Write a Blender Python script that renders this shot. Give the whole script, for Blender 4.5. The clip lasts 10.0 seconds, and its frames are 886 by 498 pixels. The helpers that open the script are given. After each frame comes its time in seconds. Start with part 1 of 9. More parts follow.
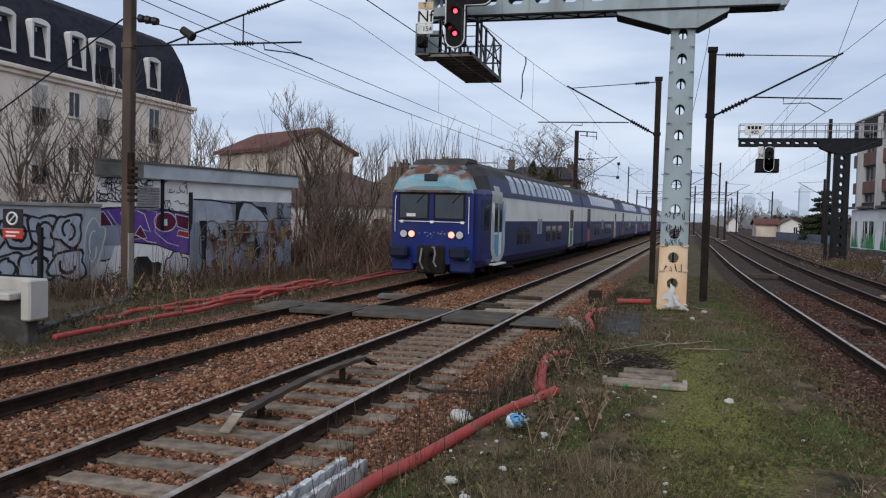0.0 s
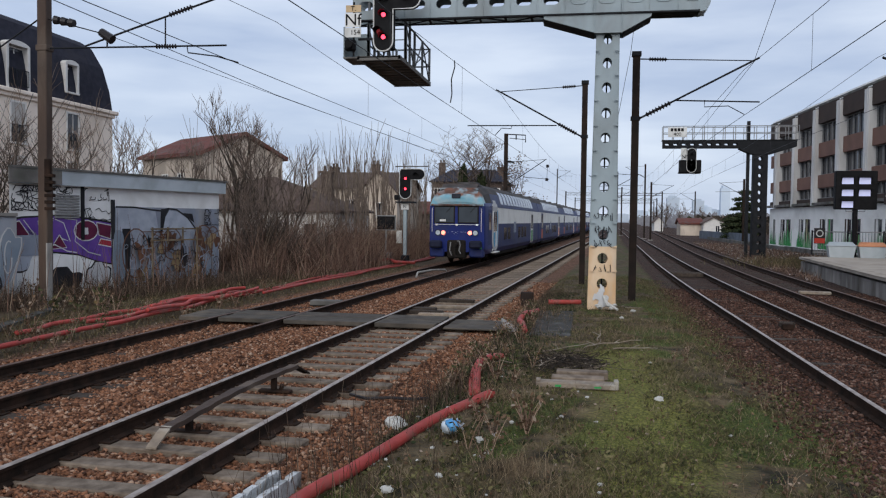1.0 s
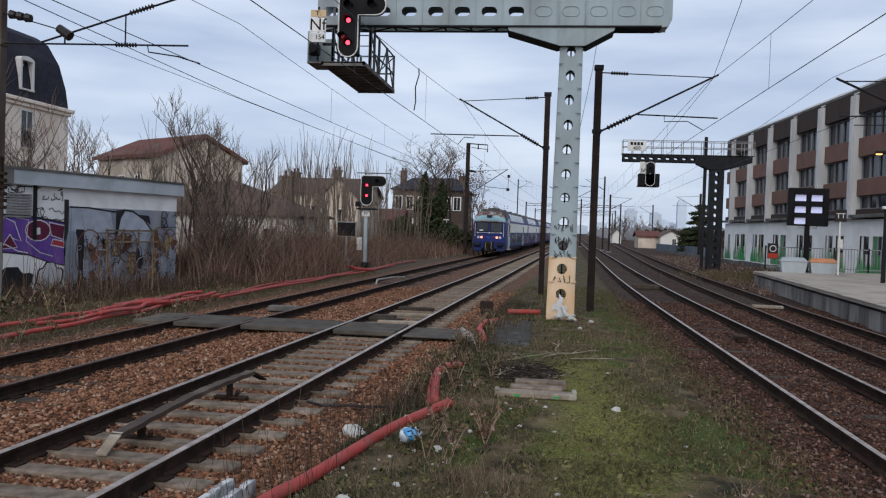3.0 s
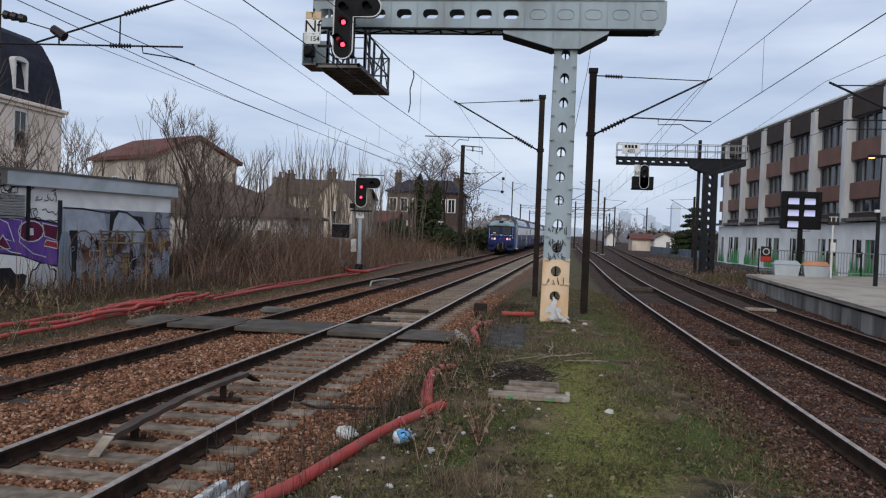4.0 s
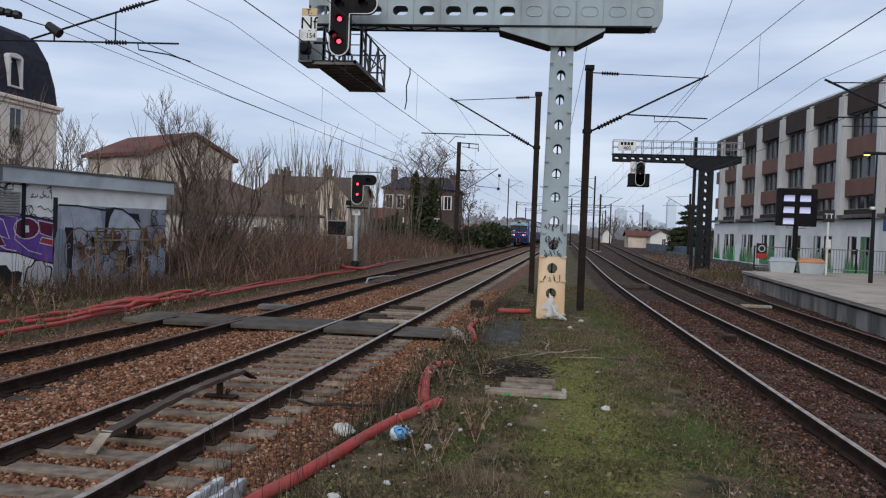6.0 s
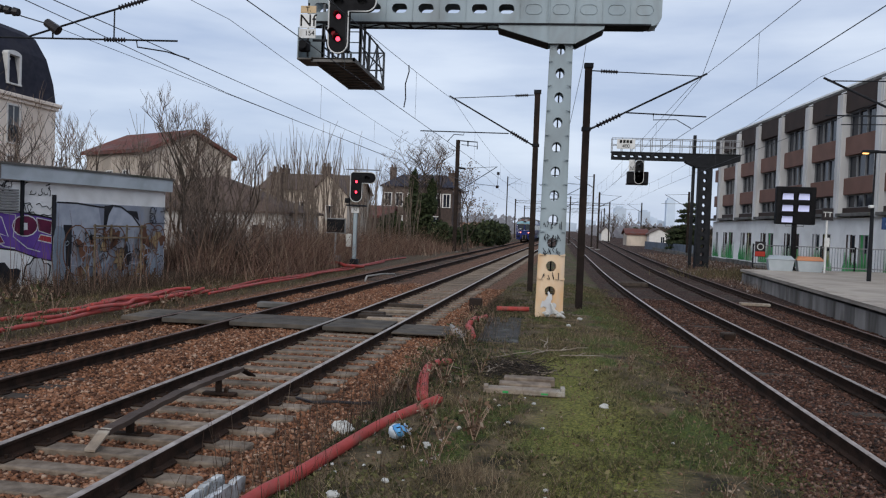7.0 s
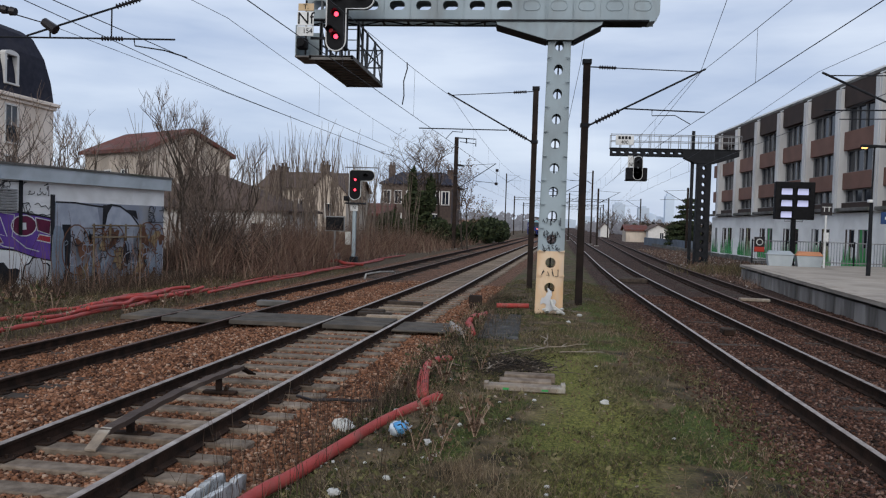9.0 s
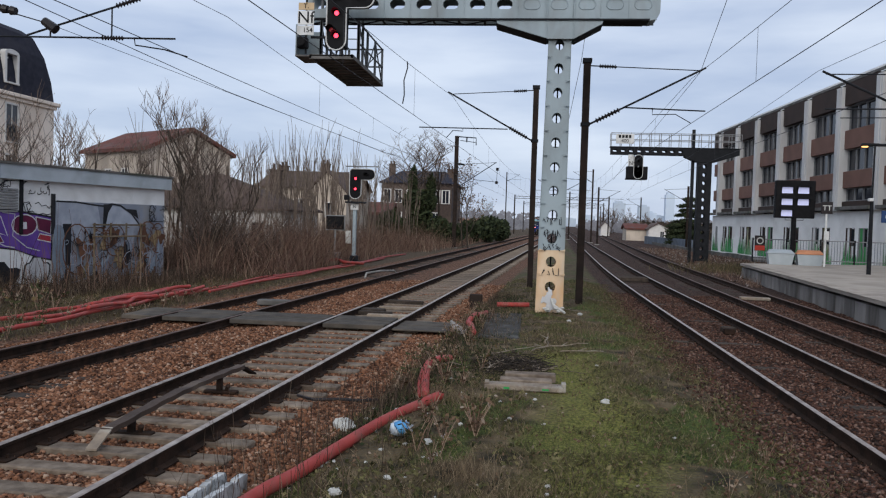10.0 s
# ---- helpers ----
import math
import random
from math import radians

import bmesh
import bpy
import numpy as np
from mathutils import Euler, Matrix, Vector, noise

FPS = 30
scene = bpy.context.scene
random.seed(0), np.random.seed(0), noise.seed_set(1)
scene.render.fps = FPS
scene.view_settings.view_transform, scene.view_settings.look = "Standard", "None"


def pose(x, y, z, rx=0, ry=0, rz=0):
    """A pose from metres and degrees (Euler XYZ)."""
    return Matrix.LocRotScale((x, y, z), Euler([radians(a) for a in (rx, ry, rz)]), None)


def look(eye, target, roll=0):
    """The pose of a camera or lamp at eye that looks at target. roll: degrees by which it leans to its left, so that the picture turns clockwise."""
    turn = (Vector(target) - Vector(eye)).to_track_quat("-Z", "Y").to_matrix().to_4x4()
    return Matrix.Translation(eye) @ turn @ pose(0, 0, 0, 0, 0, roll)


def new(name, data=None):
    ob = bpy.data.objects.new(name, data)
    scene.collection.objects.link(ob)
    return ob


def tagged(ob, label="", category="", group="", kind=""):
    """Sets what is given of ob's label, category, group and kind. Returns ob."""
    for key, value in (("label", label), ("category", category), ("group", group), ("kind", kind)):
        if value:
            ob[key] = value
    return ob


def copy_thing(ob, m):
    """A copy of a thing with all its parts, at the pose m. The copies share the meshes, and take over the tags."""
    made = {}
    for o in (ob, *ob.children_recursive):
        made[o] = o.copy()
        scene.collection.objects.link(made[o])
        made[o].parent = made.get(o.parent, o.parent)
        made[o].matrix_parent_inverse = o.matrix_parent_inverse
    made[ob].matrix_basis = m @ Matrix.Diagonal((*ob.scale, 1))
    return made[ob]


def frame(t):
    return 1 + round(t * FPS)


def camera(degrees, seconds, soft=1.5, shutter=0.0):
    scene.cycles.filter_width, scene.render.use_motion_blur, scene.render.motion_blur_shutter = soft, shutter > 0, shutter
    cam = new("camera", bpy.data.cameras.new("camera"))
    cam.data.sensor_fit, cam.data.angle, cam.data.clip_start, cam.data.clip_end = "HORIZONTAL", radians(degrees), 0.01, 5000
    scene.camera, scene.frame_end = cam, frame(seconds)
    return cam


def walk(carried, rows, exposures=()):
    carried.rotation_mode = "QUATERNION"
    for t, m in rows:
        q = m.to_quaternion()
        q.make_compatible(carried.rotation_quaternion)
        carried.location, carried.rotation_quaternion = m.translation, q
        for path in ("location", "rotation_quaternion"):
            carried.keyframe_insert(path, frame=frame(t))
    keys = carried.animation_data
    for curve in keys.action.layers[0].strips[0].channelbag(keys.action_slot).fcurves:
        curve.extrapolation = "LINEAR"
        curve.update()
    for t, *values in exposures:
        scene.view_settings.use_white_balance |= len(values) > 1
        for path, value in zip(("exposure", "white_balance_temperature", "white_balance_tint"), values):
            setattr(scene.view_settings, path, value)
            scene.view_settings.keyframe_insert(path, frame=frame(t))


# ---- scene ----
# ---------------------------------------------------------------- camera
cam = camera(57.0, 10.0, 1.2)
# seconds, eye, yaw to the left of +y, pitch up, roll
PATH = [
    (0, 0.044, -0.070, 2.174, 14.62, -2.40, 1.48),
    (0.5, 0.033, -0.025, 2.182, 11.42, -2.87, 0.69),
    (1, 0.033, -0.006, 2.194, 9.87, -2.08, 0.68),
    (1.5, 0.022, 0.017, 2.193, 8.77, -1.86, 1.20),
    (2, 0.016, 0.009, 2.194, 8.07, -1.78, 1.58),
    (2.5, 0.006, 0.027, 2.189, 7.48, -1.61, 1.76),
    (4, 0.015, 0.002, 2.189, 6.68, -1.29, 2.09),
    (4.5, 0.010, 0.003, 2.188, 6.56, -1.29, 2.10),
    (5, 0.015, -0.006, 2.191, 6.49, -1.36, 2.15),
    (5.5, 0.009, -0.004, 2.189, 6.44, -1.41, 2.07),
    (7, 0.007, -0.006, 2.191, 6.31, -1.64, 2.14),
    (7.5, 0.005, -0.000, 2.190, 6.31, -1.65, 2.16),
    (8, 0.004, 0.006, 2.188, 6.30, -1.69, 2.21),
    (8.5, 0.003, 0.001, 2.191, 6.26, -1.77, 2.13),
    (9, 0.003, 0.003, 2.186, 6.25, -1.82, 1.78),
    (9.5, 0.003, -0.002, 2.190, 6.27, -1.87, 1.71),
    (10, 0.000, -0.000, 2.195, 6.27, -1.91, 1.74),
]
walk(cam, [(t, pose(x, y, z, 0, 0, yaw) @ pose(0, 0, 0, 90 + pitch) @ pose(0, 0, 0, 0, 0, roll)) for t, x, y, z, yaw, pitch, roll in PATH])

# ---------------------------------------------------------------- light: an overcast winter afternoon
world = bpy.data.worlds.new("overcast_sky")
scene.world = world
world.use_nodes = True
wn, wl = world.node_tree.nodes, world.node_tree.links
wn.clear()
w_out = wn.new("ShaderNodeOutputWorld")
w_bg = wn.new("ShaderNodeBackground")
w_sky = wn.new("ShaderNodeTexSky")
w_sky.sky_type, w_sky.sun_disc = "NISHITA", False
w_sky.sun_elevation, w_sky.sun_rotation = radians(28), radians(150)
w_mul = wn.new("ShaderNodeMix")
w_mul.data_type, w_mul.blend_type = "RGBA", "MULTIPLY"
w_mul.inputs[0].default_value = 1.0
w_mul.inputs[7].default_value = (0.09, 0.09, 0.09, 1)
w_co = wn.new("ShaderNodeTexCoord")
w_map = wn.new("ShaderNodeMapping")
w_map.inputs["Scale"].default_value = (1.4, 1.4, 7.0)
w_no = wn.new("ShaderNodeTexNoise")
w_no.inputs["Scale"].default_value, w_no.inputs["Detail"].default_value = 2.2, 5.0
w_ramp = wn.new("ShaderNodeValToRGB")
w_ramp.color_ramp.elements[0].position, w_ramp.color_ramp.elements[0].color = 0.36, (0.455, 0.55, 0.745, 1)
w_ramp.color_ramp.elements[1].position, w_ramp.color_ramp.elements[1].color = 0.66, (0.695, 0.78, 0.93, 1)
w_mix = wn.new("ShaderNodeMix")
w_mix.data_type = "RGBA"
w_mix.inputs[0].default_value = 0.88
wl.new(w_co.outputs["Generated"], w_map.inputs["Vector"])
wl.new(w_map.outputs["Vector"], w_no.inputs["Vector"])
wl.new(w_no.outputs["Fac"], w_ramp.inputs["Fac"])
wl.new(w_sky.outputs["Color"], w_mul.inputs[6])
wl.new(w_mul.outputs[2], w_mix.inputs[6])
wl.new(w_ramp.outputs["Color"], w_mix.inputs[7])
wl.new(w_mix.outputs[2], w_bg.inputs["Color"])
wl.new(w_bg.outputs["Background"], w_out.inputs["Surface"])
w_bg.inputs["Strength"].default_value = 1.0

sun = new("sun", bpy.data.lights.new("sun", "SUN"))
sun.data.energy, sun.data.angle, sun.data.color = 1.5, radians(50), (1.0, 0.95, 0.88)
sun.matrix_world = look((0, 0, 27), (3, 48, 0))
scene.view_settings.exposure = 0.09


# ---------------------------------------------------------------- materials
def mat(name, a, b=None, scale=3.0, rough=0.8, metal=0.0, bump=0.25, fine=45.0, stain=None, stain_scale=0.7, stain_amount=0.5, vary=0.12, spec=0.2, streak=1.0):
    """A worn surface: two tones by a mid-size noise, a stain by a large one, relief by a fine one."""
    m = bpy.data.materials.new(name)
    m.use_nodes = True
    n, l = m.node_tree.nodes, m.node_tree.links
    p = n["Principled BSDF"]
    b = b or tuple(c * 0.7 for c in a)
    co = n.new("ShaderNodeTexCoord")
    mp = n.new("ShaderNodeMapping")
    mp.inputs["Scale"].default_value = (1, 1, streak)
    l.new(co.outputs["Object"], mp.inputs["Vector"])

    def noise_of(s, detail, distort=0.0):
        t = n.new("ShaderNodeTexNoise")
        t.inputs["Scale"].default_value, t.inputs["Detail"].default_value, t.inputs["Distortion"].default_value = s, detail, distort
        l.new(mp.outputs["Vector"], t.inputs["Vector"])
        return t

    def ramp_of(t, lo, hi):
        r = n.new("ShaderNodeMapRange")
        r.inputs["From Min"].default_value, r.inputs["From Max"].default_value = lo, hi
        l.new(t.outputs["Fac"], r.inputs["Value"])
        return r

    def mix_of(fac, one, two, blend="MIX"):
        x = n.new("ShaderNodeMix")
        x.data_type, x.blend_type = "RGBA", blend
        for sock, val in ((0, fac), (6, one), (7, two)):
            if isinstance(val, (int, float)):
                x.inputs[sock].default_value = val
            elif isinstance(val, tuple):
                x.inputs[sock].default_value = (*val, 1)
            else:
                l.new(val, x.inputs[sock])
        return x.outputs[2]

    col = mix_of(ramp_of(noise_of(scale, 6), 0.35, 0.65).outputs[0], a, b)
    if stain:
        s = n.new("ShaderNodeMath")
        s.operation = "MULTIPLY"
        s.inputs[1].default_value = stain_amount
        l.new(ramp_of(noise_of(stain_scale, 8, 0.6), 0.48, 0.68).outputs[0], s.inputs[0])
        col = mix_of(s.outputs[0], col, stain)
    info = n.new("ShaderNodeObjectInfo")
    hv = n.new("ShaderNodeHueSaturation")
    vr = n.new("ShaderNodeMapRange")
    vr.inputs["To Min"].default_value, vr.inputs["To Max"].default_value = 1 - vary, 1 + vary
    l.new(info.outputs["Random"], vr.inputs["Value"])
    l.new(vr.outputs[0], hv.inputs["Value"])
    l.new(col, hv.inputs["Color"])
    l.new(hv.outputs["Color"], p.inputs["Base Color"])
    f = noise_of(fine, 4)
    rr = n.new("ShaderNodeMapRange")
    rr.inputs["To Min"].default_value, rr.inputs["To Max"].default_value = max(0.02, rough - 0.12), min(1.0, rough + 0.12)
    l.new(f.outputs["Fac"], rr.inputs["Value"])
    l.new(rr.outputs[0], p.inputs["Roughness"])
    p.inputs["Metallic"].default_value = metal
    p.inputs["Specular IOR Level"].default_value = spec
    if bump:
        bp = n.new("ShaderNodeBump")
        bp.inputs["Strength"].default_value, bp.inputs["Distance"].default_value = bump, 0.02
        l.new(f.outputs["Fac"], bp.inputs["Height"])
        l.new(bp.outputs["Normal"], p.inputs["Normal"])
    return m


def island(name, a, b, rough=0.9, spec=0.2, c=None):
    """For joined small pieces: each piece its own tone between a, b (and c)."""
    m = bpy.data.materials.new(name)
    m.use_nodes = True
    n, l = m.node_tree.nodes, m.node_tree.links
    p = n["Principled BSDF"]
    g = n.new("ShaderNodeNewGeometry")
    r = n.new("ShaderNodeValToRGB")
    e = r.color_ramp.elements
    e[0].color, e[1].color = (*a, 1), (*b, 1)
    if c:
        k = e.new(0.82)
        k.color = (*b, 1)
        e[2].color = (*c, 1)
    l.new(g.outputs["Random Per Island"], r.inputs["Fac"])
    l.new(r.outputs["Color"], p.inputs["Base Color"])
    p.inputs["Roughness"].default_value = rough
    p.inputs["Specular IOR Level"].default_value = spec
    return m


def glow(name, colour, strength):
    m = bpy.data.materials.new(name)
    m.use_nodes = True
    p = m.node_tree.nodes["Principled BSDF"]
    p.inputs["Base Color"].default_value = (*colour, 1)
    p.inputs["Emission Color"].default_value = (*colour, 1)
    p.inputs["Emission Strength"].default_value = strength
    return m


def glass(name, tint, rough=0.06):
    """A dark pane: glossy, with the dim inside as its colour."""
    m = bpy.data.materials.new(name)
    m.use_nodes = True
    n, l = m.node_tree.nodes, m.node_tree.links
    p = n["Principled BSDF"]
    no = n.new("ShaderNodeTexNoise")
    no.inputs["Scale"].default_value = 1.3
    co = n.new("ShaderNodeTexCoord")
    l.new(co.outputs["Object"], no.inputs["Vector"])
    mx = n.new("ShaderNodeMix")
    mx.data_type = "RGBA"
    mx.inputs[6].default_value = (*tint, 1)
    mx.inputs[7].default_value = (*(min(1, c * 2.2 + 0.01) for c in tint), 1)
    l.new(no.outputs["Fac"], mx.inputs[0])
    l.new(mx.outputs[2], p.inputs["Base Color"])
    p.inputs["Roughness"].default_value = rough
    p.inputs["Specular IOR Level"].default_value = 0.3
    return m


M_rail_top = mat("worn_rail_head", (0.42, 0.36, 0.315), (0.23, 0.18, 0.15), 6, 0.42, 0.35, 0.05)
# rust brown, deepened so that crevice shade sits in the colour too
M_rail_side = mat("rusty_shaded_rail_side", (0.02, 0.014, 0.011), (0.042, 0.025, 0.018), 5, 0.9, 0.0, 0.4, spec=0.08)
M_rail_rust = mat("rusty_rail_head", (0.16, 0.1, 0.075), (0.1, 0.06, 0.045), 6, 0.55, 0.4, 0.2)
M_sleeper = mat("weathered_sleeper_wood", (0.265, 0.21, 0.16), (0.13, 0.099, 0.074), 7, 0.9, 0, 0.6, 30, (0.1, 0.07, 0.05), 2, 0.6, 0.22)
M_sleeper_dark = mat("dark_oiled_sleeper", (0.07, 0.053, 0.042), (0.035, 0.027, 0.021), 7, 0.9, 0, 0.6, 30, None, 1, 0, 0.2)
M_crossing = mat("crossing_boards", (0.095, 0.082, 0.068), (0.06, 0.052, 0.044), 4, 0.88, 0, 0.4, 25, (0.16, 0.13, 0.1), 1.2, 0.5, 0.12)
M_concrete = mat("stained_concrete", (0.36, 0.34, 0.31), (0.27, 0.255, 0.235), 2, 0.9, 0, 0.35, 40, (0.14, 0.13, 0.11), 0.9, 0.7)
M_concrete_light = mat("pale_concrete", (0.5, 0.47, 0.42), (0.42, 0.4, 0.36), 2, 0.88, 0, 0.25, 40, (0.25, 0.23, 0.2), 0.8, 0.5)
M_concrete_dark = mat("dark_damp_concrete", (0.17, 0.16, 0.15), (0.1, 0.095, 0.088), 1.8, 0.92, 0, 0.4, 35, (0.06, 0.07, 0.045), 0.9, 0.7)
M_grey_paint = mat("grey_blue_steel_paint", (0.31, 0.37, 0.395), (0.255, 0.31, 0.335), 1.5, 0.6, 0.0, 0.08, 50, (0.15, 0.14, 0.125), 1.4, 0.4, 0.03, 0.4, 0.35)
M_post_lower = mat("bleached_rust_paint", (0.7, 0.53, 0.36), (0.6, 0.38, 0.2), 2.5, 0.75, 0, 0.2, 50, (0.45, 0.42, 0.38), 1.8, 0.7, 0.03, 0.4, 0.4)
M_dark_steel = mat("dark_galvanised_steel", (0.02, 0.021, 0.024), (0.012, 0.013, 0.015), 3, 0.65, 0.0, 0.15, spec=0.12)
M_cage = mat("dull_galvanised_cage_steel", (0.11, 0.115, 0.12), (0.07, 0.074, 0.078), 3, 0.65, 0.1, 0.15)
M_brown_steel = mat("rust_brown_mast_steel", (0.03, 0.02, 0.016), (0.016, 0.012, 0.01), 2.5, 0.8, 0.1, 0.3, 40, (0.05, 0.03, 0.02), 1.5, 0.5)
M_mast_wood = mat("brown_painted_mast", (0.08, 0.05, 0.035), (0.05, 0.033, 0.025), 2.0, 0.8, 0.0, 0.3, 40, (0.2, 0.16, 0.125), 1.2, 0.5, 0.05, 0.4, 0.3)
M_insul = mat("dark_glass_insulator", (0.02, 0.018, 0.02), (0.03, 0.025, 0.025), 5, 0.3, 0, 0)
M_wire = mat("oxidised_copper_wire", (0.035, 0.037, 0.042), (0.05, 0.052, 0.057), 5, 0.6, 0.4, 0)
M_black = mat("matt_black_signal_paint", (0.006, 0.006, 0.007), (0.012, 0.012, 0.013), 4, 0.6, 0, 0.05, spec=0.1)
M_white = mat("white_enamel", (0.7, 0.7, 0.68), (0.6, 0.6, 0.58), 4, 0.5, 0, 0.03, 50, (0.35, 0.33, 0.3), 3, 0.35)
M_tan_plate = mat("tan_enamel_plate", (0.55, 0.4, 0.24), (0.48, 0.35, 0.2), 4, 0.5, 0, 0.03)
M_red_lamp = glow("red_signal_lens", (1.0, 0.045, 0.085), 3.6)
M_red_dim = glow("dim_red_lens", (0.3, 0.012, 0.02), 0.25)
M_tail = glow("red_tail_lamp", (1.0, 0.24, 0.16), 2.4)
M_white_lamp = glass("clear_lamp_lens", (0.3, 0.33, 0.36), 0.1)
M_lamp_warm = glow("warm_street_lamp", (1.0, 0.5, 0.16), 2.0)
M_screen = glow("lit_monitor_picture", (0.55, 0.58, 0.85), 0.3)
M_pipe = mat("red_plastic_duct", (0.42, 0.062, 0.052), (0.33, 0.05, 0.042), 5, 0.55, 0, 0.1, 60, (0.22, 0.12, 0.1), 3, 0.5, 0.12)
M_plank = mat("old_grey_plank", (0.3, 0.24, 0.18), (0.2, 0.16, 0.125), 8, 0.9, 0, 0.5, 35, (0.42, 0.4, 0.35), 3, 0.6)
M_timber_dark = mat("ochre_brown_weathered_timber", (0.2, 0.145, 0.085), (0.13, 0.095, 0.06), 8, 0.9, 0, 0.5, 35, (0.28, 0.26, 0.22), 3, 0.4)
M_bag_w = mat("white_plastic_bag", (0.62, 0.68, 0.72), (0.5, 0.58, 0.64), 8, 0.4, 0, 0.1)
M_bag_b = mat("blue_plastic_bag", (0.07, 0.25, 0.5), (0.12, 0.36, 0.62), 8, 0.4, 0, 0.1)
M_litter = mat("crumpled_paper", (0.55, 0.54, 0.5), (0.42, 0.41, 0.38), 8, 0.8, 0, 0.3)
M_bark = mat("grey_brown_bark", (0.085, 0.066, 0.052), (0.05, 0.04, 0.032), 8, 0.95, 0, 0.4)
M_shoot = mat("pale_shoot_bark", (0.21, 0.165, 0.13), (0.13, 0.1, 0.08), 5, 0.95, 0, 0.3, vary=0.25)
M_twig = island("brown_winter_twigs", (0.06, 0.045, 0.037), (0.24, 0.18, 0.145))
M_thicket = island("dry_bramble_stems", (0.045, 0.027, 0.021), (0.27, 0.165, 0.12), c=(0.42, 0.32, 0.225))
M_weed_dark = island("dark_dry_weeds", (0.02, 0.015, 0.011), (0.13, 0.088, 0.062), c=(0.28, 0.21, 0.15))
M_dry = island("dry_weed_stems", (0.085, 0.06, 0.042), (0.28, 0.205, 0.125), c=(0.4, 0.31, 0.2))
M_blade = island("grass_blades", (0.042, 0.038, 0.02), (0.16, 0.13, 0.062), c=(0.34, 0.265, 0.16))
M_blade_green = island("lush_green_blades", (0.033, 0.046, 0.014), (0.135, 0.155, 0.043), c=(0.27, 0.275, 0.09))
M_turf_leaf = island("dull_turf_leaves", (0.03, 0.034, 0.013), (0.115, 0.108, 0.042), c=(0.21, 0.175, 0.085))
M_leaf = island("dead_leaves", (0.07, 0.042, 0.024), (0.19, 0.12, 0.075), c=(0.33, 0.27, 0.21))
M_ever = island("dark_evergreen_leaves", (0.012, 0.02, 0.008), (0.05, 0.06, 0.025))
M_stone_l = island("rust_brown_ballast", (0.045, 0.02, 0.012), (0.285, 0.13, 0.07), c=(0.42, 0.29, 0.205))
M_stone_r = island("dark_red_ballast", (0.02, 0.011, 0.008), (0.122, 0.058, 0.039), c=(0.23, 0.15, 0.115))
M_rubble = island("grey_brown_rubble", (0.04, 0.026, 0.02), (0.17, 0.11, 0.085), c=(0.5, 0.46, 0.42))
M_blue = mat("dark_blue_train_paint", (0.008, 0.021, 0.155), (0.006, 0.016, 0.115), 1.2, 0.4, 0, 0.02, 30, (0.035, 0.04, 0.085), 0.9, 0.45, 0.0)
M_blue_dull = mat("sooty_blue_train_side", (0.014, 0.026, 0.12), (0.012, 0.021, 0.092), 1.0, 0.5, 0, 0.02, 30, (0.045, 0.043, 0.055), 0.8, 0.5, 0.0)
M_cream = mat("dirty_cream_train_side", (0.88, 0.87, 0.82), (0.84, 0.83, 0.78), 0.8, 0.5, 0, 0.02, 30, (0.6, 0.57, 0.53), 0.8, 0.35, 0.0)
M_roof_train = mat("sooty_grey_train_roof", (0.06, 0.055, 0.052), (0.036, 0.032, 0.031), 1.0, 0.75, 0, 0.1, 30, (0.14, 0.1, 0.08), 0.8, 0.4, 0.0)
def dome_paint():
    """Pale blue paint that has rusted away towards the roof, in a ragged edge."""
    m = mat("peeling_pale_blue_dome", (0.17, 0.4, 0.5), (0.3, 0.43, 0.47), 3.0, 0.6, 0, 0.15, 30, (0.42, 0.4, 0.39), 2.1, 0.6, 0.0)
    n, l = m.node_tree.nodes, m.node_tree.links
    p = n["Principled BSDF"]
    old = p.inputs["Base Color"].links[0].from_socket
    co = n.new("ShaderNodeTexCoord")
    xyz = n.new("ShaderNodeSeparateXYZ")
    l.new(co.outputs["Object"], xyz.inputs[0])
    t = n.new("ShaderNodeTexNoise")
    t.inputs["Scale"].default_value, t.inputs["Detail"].default_value = 2.6, 6.0
    l.new(co.outputs["Object"], t.inputs["Vector"])
    add = n.new("ShaderNodeMath")
    add.operation = "MULTIPLY_ADD"
    add.inputs[1].default_value = 0.9
    l.new(t.outputs["Fac"], add.inputs[0])
    l.new(xyz.outputs["Z"], add.inputs[2])
    r = n.new("ShaderNodeMapRange")
    r.inputs["From Min"].default_value, r.inputs["From Max"].default_value = 3.78, 3.98
    l.new(add.outputs[0], r.inputs["Value"])
    x = n.new("ShaderNodeMix")
    x.data_type = "RGBA"
    x.inputs[7].default_value = (0.2, 0.1, 0.07, 1)
    l.new(r.outputs[0], x.inputs[0])
    l.new(old, x.inputs[6])
    l.new(x.outputs[2], p.inputs["Base Color"])
    return m


M_dome = dome_paint()
M_dome_rust = mat("rusty_dome_edge", (0.19, 0.09, 0.062), (0.075, 0.055, 0.05), 2.2, 0.85, 0, 0.3, 30, (0.3, 0.4, 0.44), 2.4, 0.75, 0.0)
M_train_win = glass("pale_train_window", (0.11, 0.12, 0.155), 0.14)
M_train_dark = glass("dark_train_window", (0.012, 0.013, 0.018), 0.08)
M_windscreen = glass("windscreen", (0.026, 0.032, 0.038), 0.08)
M_buffer = mat("blue_black_rubber_pad", (0.016, 0.02, 0.045), (0.012, 0.014, 0.03), 3, 0.7, 0, 0.1)
M_under = mat("black_underframe", (0.012, 0.011, 0.01), (0.025, 0.02, 0.017), 3, 0.9, 0, 0.3)
